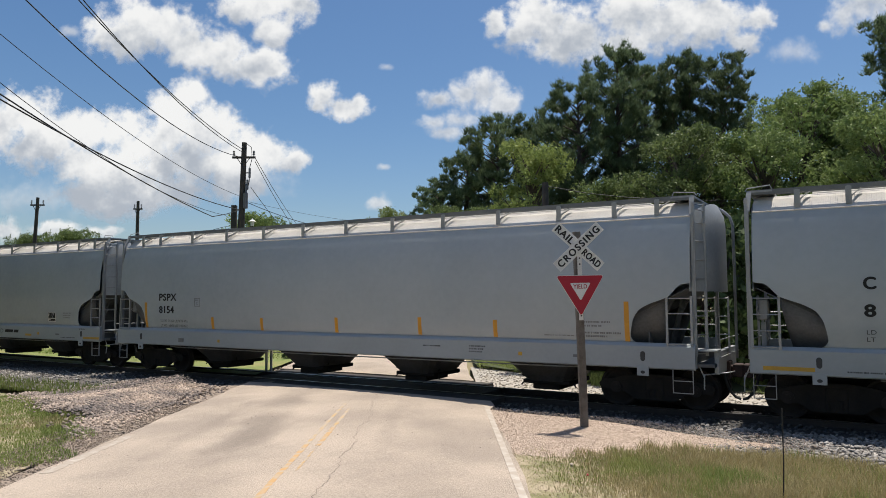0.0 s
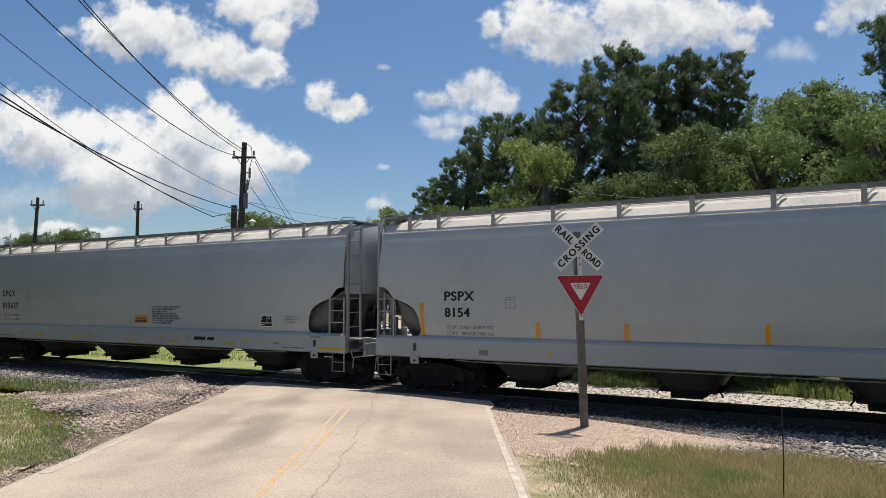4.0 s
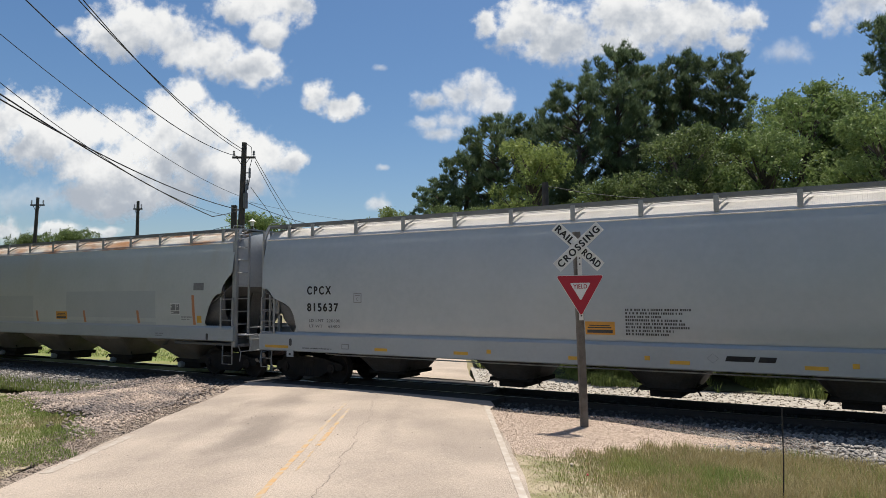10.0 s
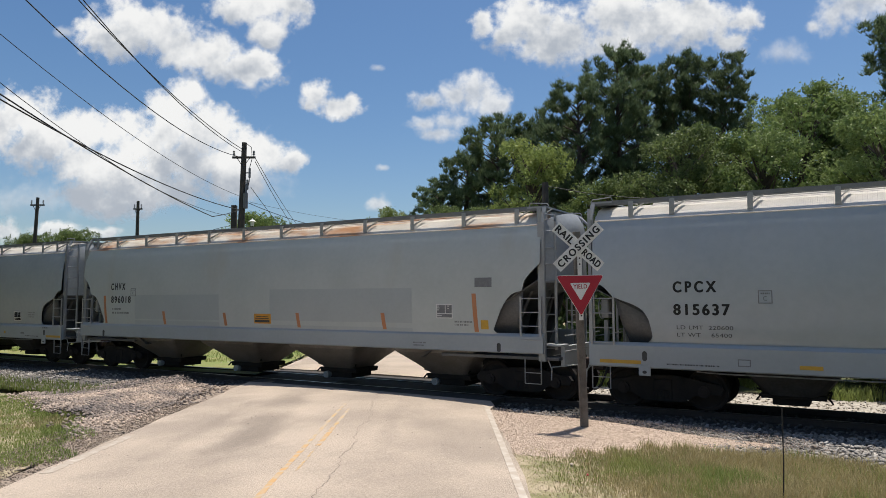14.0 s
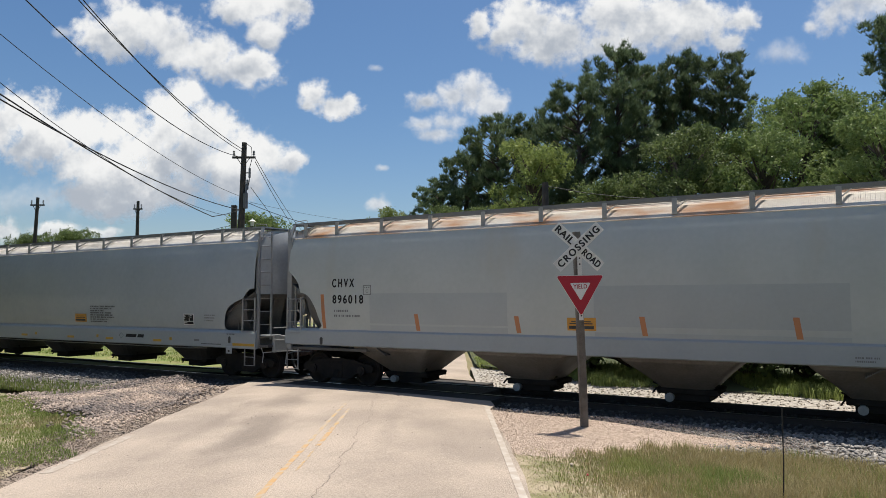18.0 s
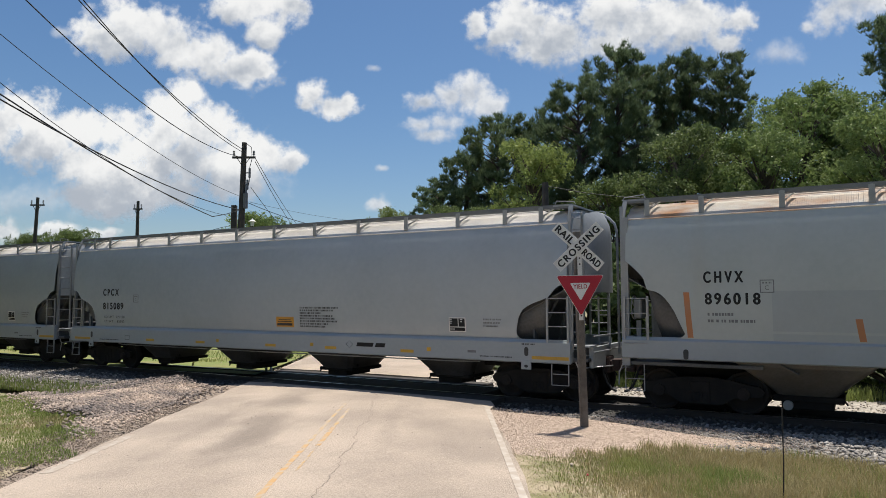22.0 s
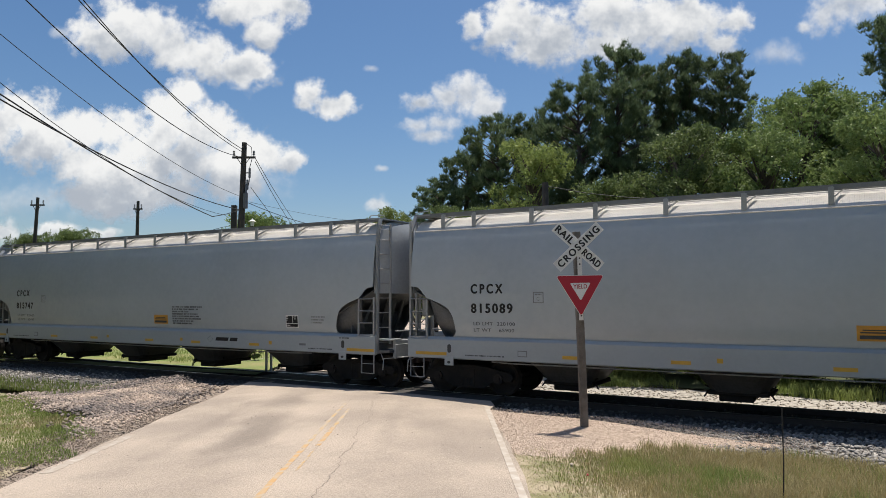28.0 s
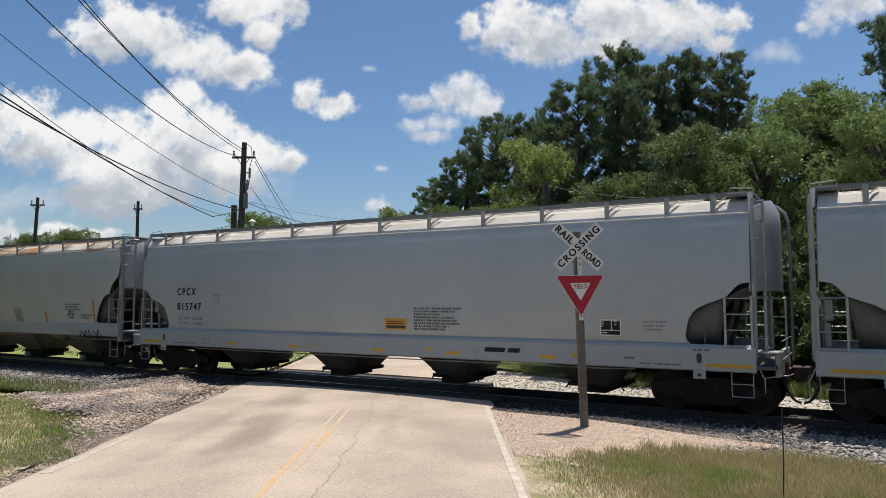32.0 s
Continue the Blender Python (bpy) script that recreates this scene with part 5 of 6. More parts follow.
def white_posts():
    for dx in (0.0, 0.17):
        o = part("marker_post", sweep([at(-6.28 + dx, 25.3, -0.4), at(-6.28 + dx, 25.3, 0.4), at(-6.28 + dx, 25.3, 1.05)], 0.045, 8), M_SIGN_WHITE, None)
        tagged(o, "slim white post standing in the grass beyond the track", "post", "white posts beyond the track")


def guy_guard():
    """The yellow sleeve on a guy wire that leans up from the lawn."""
    g = part("guy_guard", sweep([at(-9.69, 27.43, -0.2), at(-9.52, 27.5, 0.5), at(-9.18, 27.7, 1.75)], 0.035, 8), M_GUARD, None)
    tagged(g, "pale yellow plastic sleeve leaning up from the lawn", "guy guard")


M_GUARD = shade("pale_yellow_plastic", (0.68, 0.62, 0.25), 0.5, (0.56, 0.5, 0.22), 6, 40, 0.4)
guy_guard()
post_lantern()
white_posts()


# ---- clouds ----
def cloud_material(name, lobes, seed, bright=1.0, wisp=0.0, dim=0.0):
    """A cloud sheet: round lobes frayed by noise, thinner towards the rim, greyer underneath."""
    m = bpy.data.materials.new(name)
    m.use_nodes = True
    n, l = m.node_tree.nodes, m.node_tree.links
    n.remove(n["Principled BSDF"])
    co = n.new("ShaderNodeTexCoord")

    def math_(op, a, b=None, c=None):
        k = n.new("ShaderNodeMath"); k.operation = op
        for i, v in enumerate((a, b, c)):
            if v is None:
                continue
            if isinstance(v, (int, float)):
                k.inputs[i].default_value = v
            else:
                l.new(v, k.inputs[i])
        return k.outputs[0]

    def fbm(scale, detail, off, shift=(0.0, 0.0)):
        mp = n.new("ShaderNodeMapping"); mp.inputs["Location"].default_value = (off + shift[0], off * 0.7 + shift[1], seed * 3.1)
        l.new(co.outputs["Object"], mp.inputs[0])
        t = n.new("ShaderNodeTexNoise"); t.inputs["Scale"].default_value, t.inputs["Detail"].default_value, t.inputs["Roughness"].default_value = scale, detail, 0.56
        l.new(mp.outputs[0], t.inputs["Vector"])
        return t.outputs["Fac"]

    sep = n.new("ShaderNodeSeparateXYZ"); l.new(co.outputs["Object"], sep.inputs[0])
    field = None
    for x, y, rx, ry in lobes:
        dx = math_("MULTIPLY", math_("SUBTRACT", sep.outputs[0], x), 1 / rx)
        dy = math_("MULTIPLY", math_("SUBTRACT", sep.outputs[1], y), 1 / ry)
        d = math_("SQRT", math_("ADD", math_("MULTIPLY", dx, dx), math_("MULTIPLY", dy, dy)))
        v = math_("SUBTRACT", 1.0, d)
        field = v if field is None else math_("SMOOTH_MAX", field, v, 0.45)
    big, small = fbm(0.018, 9, 0.0), fbm(0.045, 9, 31.0)
    body = math_("ADD", field, math_("ADD", math_("MULTIPLY", math_("SUBTRACT", big, 0.5), 1.75), math_("MULTIPLY", math_("SUBTRACT", small, 0.5), 0.8)))
    al = n.new("ShaderNodeMapRange"); al.interpolation_type = "SMOOTHSTEP"
    al.inputs["From Min"].default_value, al.inputs["From Max"].default_value = 0.02, 0.62 + wisp
    al.inputs["To Max"].default_value = 0.98 - wisp
    l.new(body, al.inputs["Value"])
    # lit from above: billows bright on their upper side, grey beneath
    low = None
    for x, y, rx, ry in lobes:
        q = math_("MULTIPLY", math_("SUBTRACT", sep.outputs[1], y), 1.0 / ry)
        near = math_("SUBTRACT", 1.25, math_("ABSOLUTE", math_("MULTIPLY", math_("SUBTRACT", sep.outputs[0], x), 1.0 / rx)))
        near = math_("MAXIMUM", near, 0.02)
        low = (math_("MULTIPLY", q, near), near) if low is None else (math_("ADD", low[0], math_("MULTIPLY", q, near)), math_("ADD", low[1], near))
    low = math_("DIVIDE", low[0], low[1])
    relief_ = math_("SUBTRACT", fbm(0.012, 4, 0.0), fbm(0.012, 4, 0.0, (9.0, 36.0)))
    fine_ = math_("SUBTRACT", fbm(0.07, 6, 9.0), fbm(0.07, 6, 9.0, (2.0, 6.0)))
    tone = math_("ADD", math_("MULTIPLY", low, 0.42), math_("ADD", math_("MULTIPLY", relief_, 1.9), math_("MULTIPLY", fine_, 0.16)))
    tone = math_("ADD", tone, math_("MULTIPLY", math_("SUBTRACT", 0.45, body), 0.35))
    gr = n.new("ShaderNodeMapRange"); gr.interpolation_type = "SMOOTHSTEP"
    gr.inputs["From Min"].default_value, gr.inputs["From Max"].default_value = -0.80 + dim, 0.34 + dim
    l.new(tone, gr.inputs["Value"])
    mx = n.new("ShaderNodeMix"); mx.data_type = "RGBA"
    mx.inputs[6].default_value, mx.inputs[7].default_value = (0.42, 0.46, 0.52, 1), (0.88, 0.88, 0.87, 1)
    l.new(gr.outputs[0], mx.inputs[0])
    em = n.new("ShaderNodeEmission"); em.inputs["Strength"].default_value = bright
    l.new(mx.outputs[2], em.inputs["Color"])
    tp = n.new("ShaderNodeBsdfTransparent")
    ms = n.new("ShaderNodeMixShader")
    l.new(al.outputs[0], ms.inputs[0]); l.new(tp.outputs[0], ms.inputs[1]); l.new(em.outputs[0], ms.inputs[2])
    l.new(ms.outputs[0], n["Material Output"].inputs["Surface"])
    return m


FAR = 1400.0
CLOUDS = []
TILT = STAND.to_3x3()


def cloud(cx, cy, lobes, seed, bright=1.0, wisp=0.0, drift=-24.0, rise=-3.0, far=0.0, dim=0.0):
    """A cloud by its bearing in the view: its middle right of and above the view's axis, lobes about the middle, in parts of 1250."""
    k = (FAR + far) / 1250.0
    lob = [(x * k, y * k, rx * k, ry * k) for x, y, rx, ry in lobes]
    w = max(abs(x) + rx for x, y, rx, ry in lob) * 1.5
    h = max(abs(y) + ry for x, y, rx, ry in lob) * 1.6
    me = mesh_of("cloud", [(-w, -h, 0), (w, -h, 0), (w, h, 0), (-w, h, 0)], [(0, 1, 2, 3)], cloud_material("cloud_vapour", lob, seed, bright, wisp, dim))
    ob = tagged(new("cloud", me), "white fair-weather cumulus cloud with a grey base", "cloud", "clouds in the sky")
    ob.visible_shadow = False

    def where(dx, dy):
        p = EYE + TILT @ Vector(((cx + dx) * k, (cy + dy) * k, -(FAR + far)))
        return Matrix.Translation(p) @ TILT.to_4x4()
    ob.matrix_basis = where(0, 0)
    CLOUDS.append((ob, [(0.0, where(0, 0)), (16.0, where(drift * 0.58, rise * 0.5)), (32.0, where(drift, rise))]))


def cumulus(lobes, seed, drift, rise=0.0, **more):
    """A cloud whose lobes are given by bearing right of and below the view's upper left corner, as they stand two thirds through the clip."""
    mx = sum(p[0] for p in lobes) / len(lobes)
    my = sum(p[1] for p in lobes) / len(lobes)
    cloud(mx - 784 - drift * 0.68, 441 - my - rise * 0.68, [(x - mx, my - y, rx * 1.24, ry * 1.28) for x, y, rx, ry in lobes], seed, drift=drift, rise=rise, **more)


cumulus(((172, 58, 46, 36), (215, 78, 50, 30), (235, 38, 60, 40), (278, 48, 45, 34), (310, 80, 62, 42), (370, 98, 58, 40), (428, 117, 55, 36), (468, 127, 34, 26)), 1, -30, -4)
cumulus(((415, 20, 42, 25), (455, 12, 72, 38), (510, 8, 44, 28), (465, 55, 36, 30), (474, 74, 20, 16)), 2, -18, -2, far=40)
cumulus(((318, 187, 48, 42), (347, 166, 24, 24), (300, 218, 44, 48), (362, 228, 62, 48), (425, 262, 58, 42), (478, 276, 46, 30), (515, 284, 26, 20), (330, 290, 75, 56), (405, 318, 58, 34), (310, 340, 62, 34), (430, 335, 34, 20)), 3, -8, far=80)
cumulus(((0, 228, 44, 52), (38, 205, 58, 46), (92, 226, 54, 34), (150, 232, 58, 40), (212, 228, 48, 38), (254, 256, 38, 44), (70, 260, 62, 34), (140, 288, 78, 42), (212, 312, 72, 52), (238, 350, 48, 30), (150, 344, 60, 30), (195, 362, 60, 24)), 4, -4, far=120)
cumulus(((553, 168, 26, 24), (590, 188, 36, 20), (614, 180, 20, 17), (542, 186, 20, 14)), 5, -26, 4, far=20)
cumulus(((757, 182, 36, 18), (800, 172, 38, 26), (838, 165, 42, 30), (866, 186, 30, 20)), 6, -34, -6, wisp=0.1, far=30)
cumulus(((742, 222, 34, 15), (788, 216, 38, 15), (764, 238, 38, 13)), 7, -34, -6, wisp=0.2, far=50)
cumulus(((848, 45, 24, 28), (882, 66, 24, 20), (922, 35, 56, 48), (955, 88, 48, 36), (1000, 68, 62, 48), (1085, 30, 80, 44), (1075, 78, 55, 26), (1170, 35, 90, 48), (1245, 32, 72, 42), (1290, 74, 42, 24), (1318, 34, 30, 26)), 8, -44, -4, far=60, dim=0.16)
cumulus(((1464, 28, 36, 36), (1500, 8, 52, 32), (1540, 2, 40, 24), (1432, 48, 15, 14)), 9, -40, -2, wisp=0.15, far=70)
cloud(-775, 30, ((0, 0, 45, 28), (90, 5, 60, 18), (180, 0, 40, 14)), 10, drift=-2, wisp=0.1, far=140)
cloud(-470, 150, ((-60, 0, 110, 70), (60, 10, 120, 60), (140, -30, 90, 40)), 21, drift=-6, wisp=0.5, far=160)
cloud(-730, 90, ((0, 0, 120, 50), (100, 0, 80, 40)), 22, drift=-4, wisp=0.55, far=165)
cloud(-115, 80, ((0, 0, 30, 22),), 11, drift=-2, wisp=0.2, far=150)
cloud(-105, 145, ((0, 0, 15, 9),), 12, drift=-4, wisp=0.3, far=155)
cloud(-660, 385, ((0, 0, 24, 17),), 13, drift=-20, wisp=0.35, far=90)
cloud(-100, 322, ((0, 0, 16, 9),), 14, drift=-30, wisp=0.4, far=95)
cloud(620, 350, ((0, 0, 60, 30),), 15, drift=-30, wisp=0.45, far=97)


def unseen_cloud(bearing, up, size, seed):
    """An unseen glowing cloud of the same sky, added on the camera's far side for the painted cars to reflect; bearing
    in degrees from -y towards -x.
    """
    a, e = radians(bearing), radians(up)
    p = EYE + Vector((-math.sin(a) * math.cos(e), -math.cos(a) * math.cos(e), math.sin(e))) * FAR
    k = size * FAR / 1250.0
    lob = [(x * k, y * k, rx * k, ry * k) for x, y, rx, ry in ((-0.5, 0, 0.55, 0.3), (0.1, 0.12, 0.6, 0.36), (0.65, -0.05, 0.5, 0.26))]
    me = mesh_of("cloud", [(-2 * k, -k, 0), (2 * k, -k, 0), (2 * k, k, 0), (-2 * k, k, 0)], [(0, 1, 2, 3)], cloud_material("cloud_vapour", lob, seed, 1.0, 0.1))
    ob = tagged(new("cloud", me), "white fair-weather cumulus cloud with a grey base", "cloud", "clouds in the sky")
    ob.visible_shadow = False
    ob.matrix_basis = look(p, EYE)


# Added out of view to brighten the cars' upper sides.
for bearing, up, size, seed in ((-62, 24, 260, 31), (-28, 30, 300, 32), (2, 22, 230, 33), (30, 31, 320, 34), (58, 25, 260, 35), (78, 33, 240, 36)):
    unseen_cloud(bearing, up, size, seed)
# ---- trees, bushes, grass, stones ----
M_BARK = shade("grey_brown_bark", (0.13, 0.10, 0.08), 0.95, (0.07, 0.055, 0.045), 5, 30, 0.7, 0.5, 30)
M_NEEDLE = leafy("dark_pine_needles", (0.105, 0.15, 0.078), (0.175, 0.225, 0.108), 0.4, 0.5, 0.4)
M_LEAF = leafy("green_leaves", (0.135, 0.19, 0.068), (0.245, 0.30, 0.105), 0.38, 0.45, 0.45)
M_LEAF_DEEP = leafy("deep_green_leaves", (0.125, 0.18, 0.062), (0.215, 0.275, 0.092), 0.38, 0.45, 0.45)
M_LEAF_PALE = leafy("yellow_green_leaves", (0.19, 0.245, 0.072), (0.29, 0.335, 0.105), 0.42, 0.5, 0.3)
rng = np.random.default_rng(11)


def unit(n):
    v = rng.normal(size=(n, 3))
    return v / np.linalg.norm(v, axis=1)[:, None]


def leaf_quads(centres, size, droop=0.0):
    """A small folded leaf (two triangles as one quad) at every centre."""
    n = len(centres)
    a = unit(n)
    b = np.cross(a, unit(n))
    b /= np.linalg.norm(b, axis=1)[:, None] + 1e-9
    s = size * rng.uniform(0.6, 1.25, (n, 1))
    a, b = a * s, b * s * 0.55
    a[:, 2] -= droop * s[:, 0]
    return np.stack([centres - a, centres + b, centres + a, centres - b], 1)


def tuft_needles(centres, length, per=14, width=0.03):
    """Bursts of thin needles round every centre."""
    n = len(centres) * per
    c = np.repeat(centres, per, 0)
    d = unit(n)
    d[:, 2] = np.abs(d[:, 2]) + 0.55
    d /= np.linalg.norm(d, axis=1)[:, None]
    side = np.cross(d, unit(n))
    side /= np.linalg.norm(side, axis=1)[:, None] + 1e-9
    L = length * rng.uniform(0.6, 1.2, (n, 1))
    return np.stack([c - side * width, c + side * width, c + d * L], 1)


def limb(bm_list, a, b, r0, r1, sag=0.0):
    mid = (Vector(a) + Vector(b)) / 2 + Vector((rng.uniform(-0.2, 0.2), rng.uniform(-0.2, 0.2), sag))
    bm_list.append(([a, tuple(mid), b], [r0, (r0 + r1) / 2, r1]))


def wood(name, tubes, parent, seg=7):
    vs, fs = [], []
    for pts, rad in tubes:
        bm = sweep(pts, list(rad), seg)
        bm.verts.index_update()
        o = len(vs)
        vs += [tuple(v.co) for v in bm.verts]
        fs += [tuple(o + v.index for v in f.verts) for f in bm.faces]
        bm.free()
    return part(name, mesh_of(name, vs, fs, M_BARK), M_BARK, parent)


def pine(height, base, spread, boughs, lean=0.0):
    """A tall pine: bare trunk, a broad domed crown of rounded needle clumps with gaps between."""
    t = empty("pine_tree")
    trunk = [(0, 0, -0.3), (lean * 0.3, 0, height * 0.33), (lean * 0.7, 0.2, height * 0.66), (lean, 0, height * 0.95)]
    wood("trunk", [(trunk, [0.34, 0.27, 0.19, 0.05])], t, 10)
    tubes, cs = [], []
    for i in range(boughs):
        f = (i + rng.uniform(0, 1)) / boughs
        z = base + (height - 0.5 - base) * f
        full = spread * (0.75 + 0.4 * f if f < 0.6 else math.sqrt(max(0.12, 1 - ((f - 0.6) / 0.42) ** 4)))
        r = (full - 0.5) * math.sqrt(rng.uniform(0.1, 1.0)) + 0.25 * rng.normal()
        a = i * 2.4 + rng.uniform(-0.5, 0.5)
        x0 = lean * z / height
        tip = (x0 + r * math.cos(a), r * math.sin(a), z)
        limb(tubes, (x0, 0, z - 0.5 - 0.35 * r), tip, 0.06, 0.02, -0.1)
        # a rounded pad of needle tufts at the bough's end
        # several small round brushes make up the pad
        size = rng.uniform(0.6, 1.05)
        for k in range(5):
            n = int(rng.integers(9, 15))
            p = unit(n) * rng.uniform(0.1, 1.0, (n, 1)) ** 0.5
            p[:, 2] = p[:, 2] * 0.8 + 0.15
            mid = unit(1)[0] * np.array([0.75, 0.75, 0.62]) * size
            cs.append(np.array(tip) + mid + p * 0.40 * size)
    wood("branching", tubes, t, 5)
    cs = np.concatenate(cs)
    part("crown", tri_mesh("crown", tuft_needles(cs, 0.42, 11, 0.028), 3, M_NEEDLE), None, t)
    return t


def broadleaf(height, base, rx, lobes, leaves, mat, size=0.15, name="broadleaf_tree", trunk_r=0.2):
    """A leafy tree: forked trunk, limbs, and a crown of leaf clumps over uneven lobes."""
    t = empty(name)
    wood("trunk", [([(0, 0, -0.3), (0.1, 0.1, base), (0.0, 0.0, height * 0.62)], [trunk_r, trunk_r * 0.75, trunk_r * 0.35])], t, 9)
    tubes, cs = [], []
    per = leaves // lobes // 10
    for i in range(lobes):
        f = rng.uniform(0, 1)
        z = base + (height - base) * (0.12 + 0.8 * f)
        a = i * 2.4 + rng.uniform(-0.6, 0.6)
        r = rx * math.sqrt(max(0.05, 1 - (f * 1.15 - 0.35) ** 2)) * rng.uniform(0.3, 1.0)
        c = np.array([r * math.cos(a), r * math.sin(a), z])
        limb(tubes, (0, 0, max(base * 0.8, z - 2.0)), tuple(c), 0.07, 0.02, 0.1)
        rad = rx * rng.uniform(0.16, 0.30)
        d = unit(per)
        d[:, 2] += 0.25
        twigs = c + d * rad * rng.uniform(0.75, 1.05, (per, 1)) * np.array([1, 1, 0.62])
        tw = np.repeat(twigs, 10, 0)
        cs.append(tw + rng.normal(0, 0.1, tw.shape))
    wood("branching", tubes, t, 5)
    part("crown", tri_mesh("crown", leaf_quads(np.concatenate(cs), size, 0.2), 4, mat), None, t)
    return t


def plant(proto, side, ahead, turn, scale=1.0, tall=1.0, label="", category="tree", group="trees behind the track", z=-0.1, first=[]):
    m = Matrix.Translation(at(side, ahead, z)) @ Matrix.Rotation(radians(turn), 4, "Z") @ Matrix.Diagonal((scale, scale, scale * tall, 1))
    if proto in first:
        ob = copy_thing(proto, m)
        ob.matrix_basis = m
    else:
        first.append(proto)
        ob = proto
        ob.matrix_basis = m
    return tagged(ob, label, category, group)


PINE = "tall dark-green pine with open rounded boughs"
pine_a = pine(20.6, 5.0, 3.15, 100)
pine_b = pine(20.5, 6.5, 3.5, 92, 0.3)
pine_c = pine(16.0, 4.0, 3.6, 88, -0.4)
plant(pine_a, 12.1, 48, 20, 1.0, 0.97, PINE)
plant(pine_c, 8.9, 47, 250, 0.95, 1.12, PINE)
plant(pine_b, 20.4, 51, 70, 1.0, 0.99, PINE)
plant(pine_a, 17.9, 52, 70, 0.98, 1.04, PINE)
plant(pine_c, 4.2, 50, 0, 0.98, 1.0, PINE)
plant(pine_a, 15.5, 53, 150, 0.98, 1.0, PINE)
plant(pine_c, -0.6, 52, 200, 0.72, 0.95, PINE)
plant(pine_b, 27.6, 40, 200, 0.98, 1.0, PINE)
plant(pine_c, 1.9, 53, 120, 0.86, 1.0, PINE)
plant(pine_c, 8.2, 54, 90, 0.98, 1.05, PINE)
LEAFY = "leafy broadleaf tree with light green crown"
tree_a = broadleaf(12.0, 2.5, 3.6, 78, 36000, M_LEAF, 0.085)
tree_b = broadleaf(11.0, 1.6, 3.3, 74, 33000, M_LEAF_DEEP, 0.085)
tree_c = broadleaf(10.8, 3.0, 2.3, 55, 18000, M_LEAF_PALE, 0.078)
tree_d = broadleaf(15.5, 4.0, 3.3, 85, 38000, M_LEAF_DEEP, 0.088)
plant(tree_a, 12.4, 36.5, 0, 0.98, 1.0, LEAFY)
plant(tree_b, 16.2, 35.5, 60, 1.04, 1.0, LEAFY)
plant(tree_c, 4.9, 38.5, 0, 1.05, 1.05, "young broadleaf tree with yellow-green leaves")
plant(tree_d, 20.6, 40, 30, 1.0, 1.0, LEAFY)
plant(tree_d, 24.0, 41, 140, 1.0, 0.98, LEAFY)
plant(tree_a, 21.6, 34, 200, 1.0, 1.02, LEAFY)
plant(tree_d, 22.9, 44, 250, 1.04, 1.0, LEAFY)
plant(tree_b, 25.2, 39, 20, 1.25, 1.0, LEAFY)
plant(tree_b, 8.8, 37, 130, 0.86, 0.95, LEAFY)
plant(tree_b, 26.0, 33, 210, 1.0, 1.1, LEAFY)
plant(tree_a, 1.0, 41, 90, 0.66, 1.05, LEAFY)
plant(tree_b, -1.6, 44, 300, 0.7, 0.92, LEAFY)
plant(tree_c, -3.4, 46, 90, 0.78, 1.05, "young broadleaf tree with yellow-green leaves")
plant(tree_b, -31.6, 60, 40, 0.8, 1.0, "rounded green tree in the distance")
plant(tree_b, -36.2, 62, 40, 0.78, 1.0, "dark rounded tree in the distance")
plant(tree_b, -39.5, 60, 140, 0.62, 1.05, "dark rounded tree in the distance")
plant(tree_b, -14.8, 56, 140, 0.88, 1.0, "spiky pale green treetop behind the roofs")
# Leaf colour darkened to give the understory's shade.
M_BUSH = leafy("shade_toned_bush_leaves", (0.075, 0.115, 0.042), (0.12, 0.165, 0.06), 0.25, 0.6, 0.3)
bush = broadleaf(4.2, 0.2, 2.3, 26, 7000, M_BUSH, 0.14, "bush", 0.08)
for i in range(16):
    s = 5.2 + i * 1.5
    plant(bush, s, (24.2 - 0.508 * s + 0.5 * math.sin(i * 2.1)) / 0.861, i * 77, 0.95 + 0.2 * math.sin(i * 1.3), 1.0 + 0.2 * math.cos(i * 3.3), "dense green bush at the wood's edge, darkened for shade", "bush", "bushes along the wood")

for side, ahead, size in ((-8.1, 30.5, 0.13), (-6.75, 31.0, 0.12)):
    plant(bush, side, ahead, side * 40, size, 1.0, "small dark shrub on the lawn beyond the track", "bush", "shrubs on the lawn")

# Added trees that cut sky light and darken what the car sides reflect.
unseen_tree = broadleaf(13.0, 1.0, 4.2, 40, 6000, M_LEAF_DEEP, 0.42)
# the unseen trees close the place on the camera's left, right and rear
for i, (tx, ty) in enumerate(((-29, -11), (-37, -10), (-45, -9.5), (-54, -10), (-63, -10), (-34, -29), (-24, -29), (-71, -18), (-83, -15), (-12, -42), (4, -45), (12, -10), (17, -16), (22, -9), (30, -12))):
    v = Vector((tx - EYE.x, ty - EYE.y, 0))
    plant(unseen_tree, v.dot(ASIDE), v.dot(AHEAD), i * 67, 1.0, 1.0, LEAFY, "tree", "trees on the near side of the track")

# ---- grass and gravel ----
M_BLADE = leafy("fresh_grass_blades", (0.18, 0.23, 0.065), (0.27, 0.285, 0.10), 0.35, 0.6, 0.3)
M_LUSH = leafy("lush_grass_blades", (0.15, 0.21, 0.055), (0.23, 0.26, 0.083), 0.35, 0.6, 0.3)
# Brighter copy of the lush blades, sunshine put into the colour.
M_FAR_GRASS = leafy("sun_brightened_grass", (0.24, 0.31, 0.085), (0.34, 0.38, 0.13), 0.4, 0.6, 0.3)
M_DRY = leafy("dry_grass_blades", (0.41, 0.345, 0.18), (0.30, 0.26, 0.125), 0.3, 0.7, 0.3)
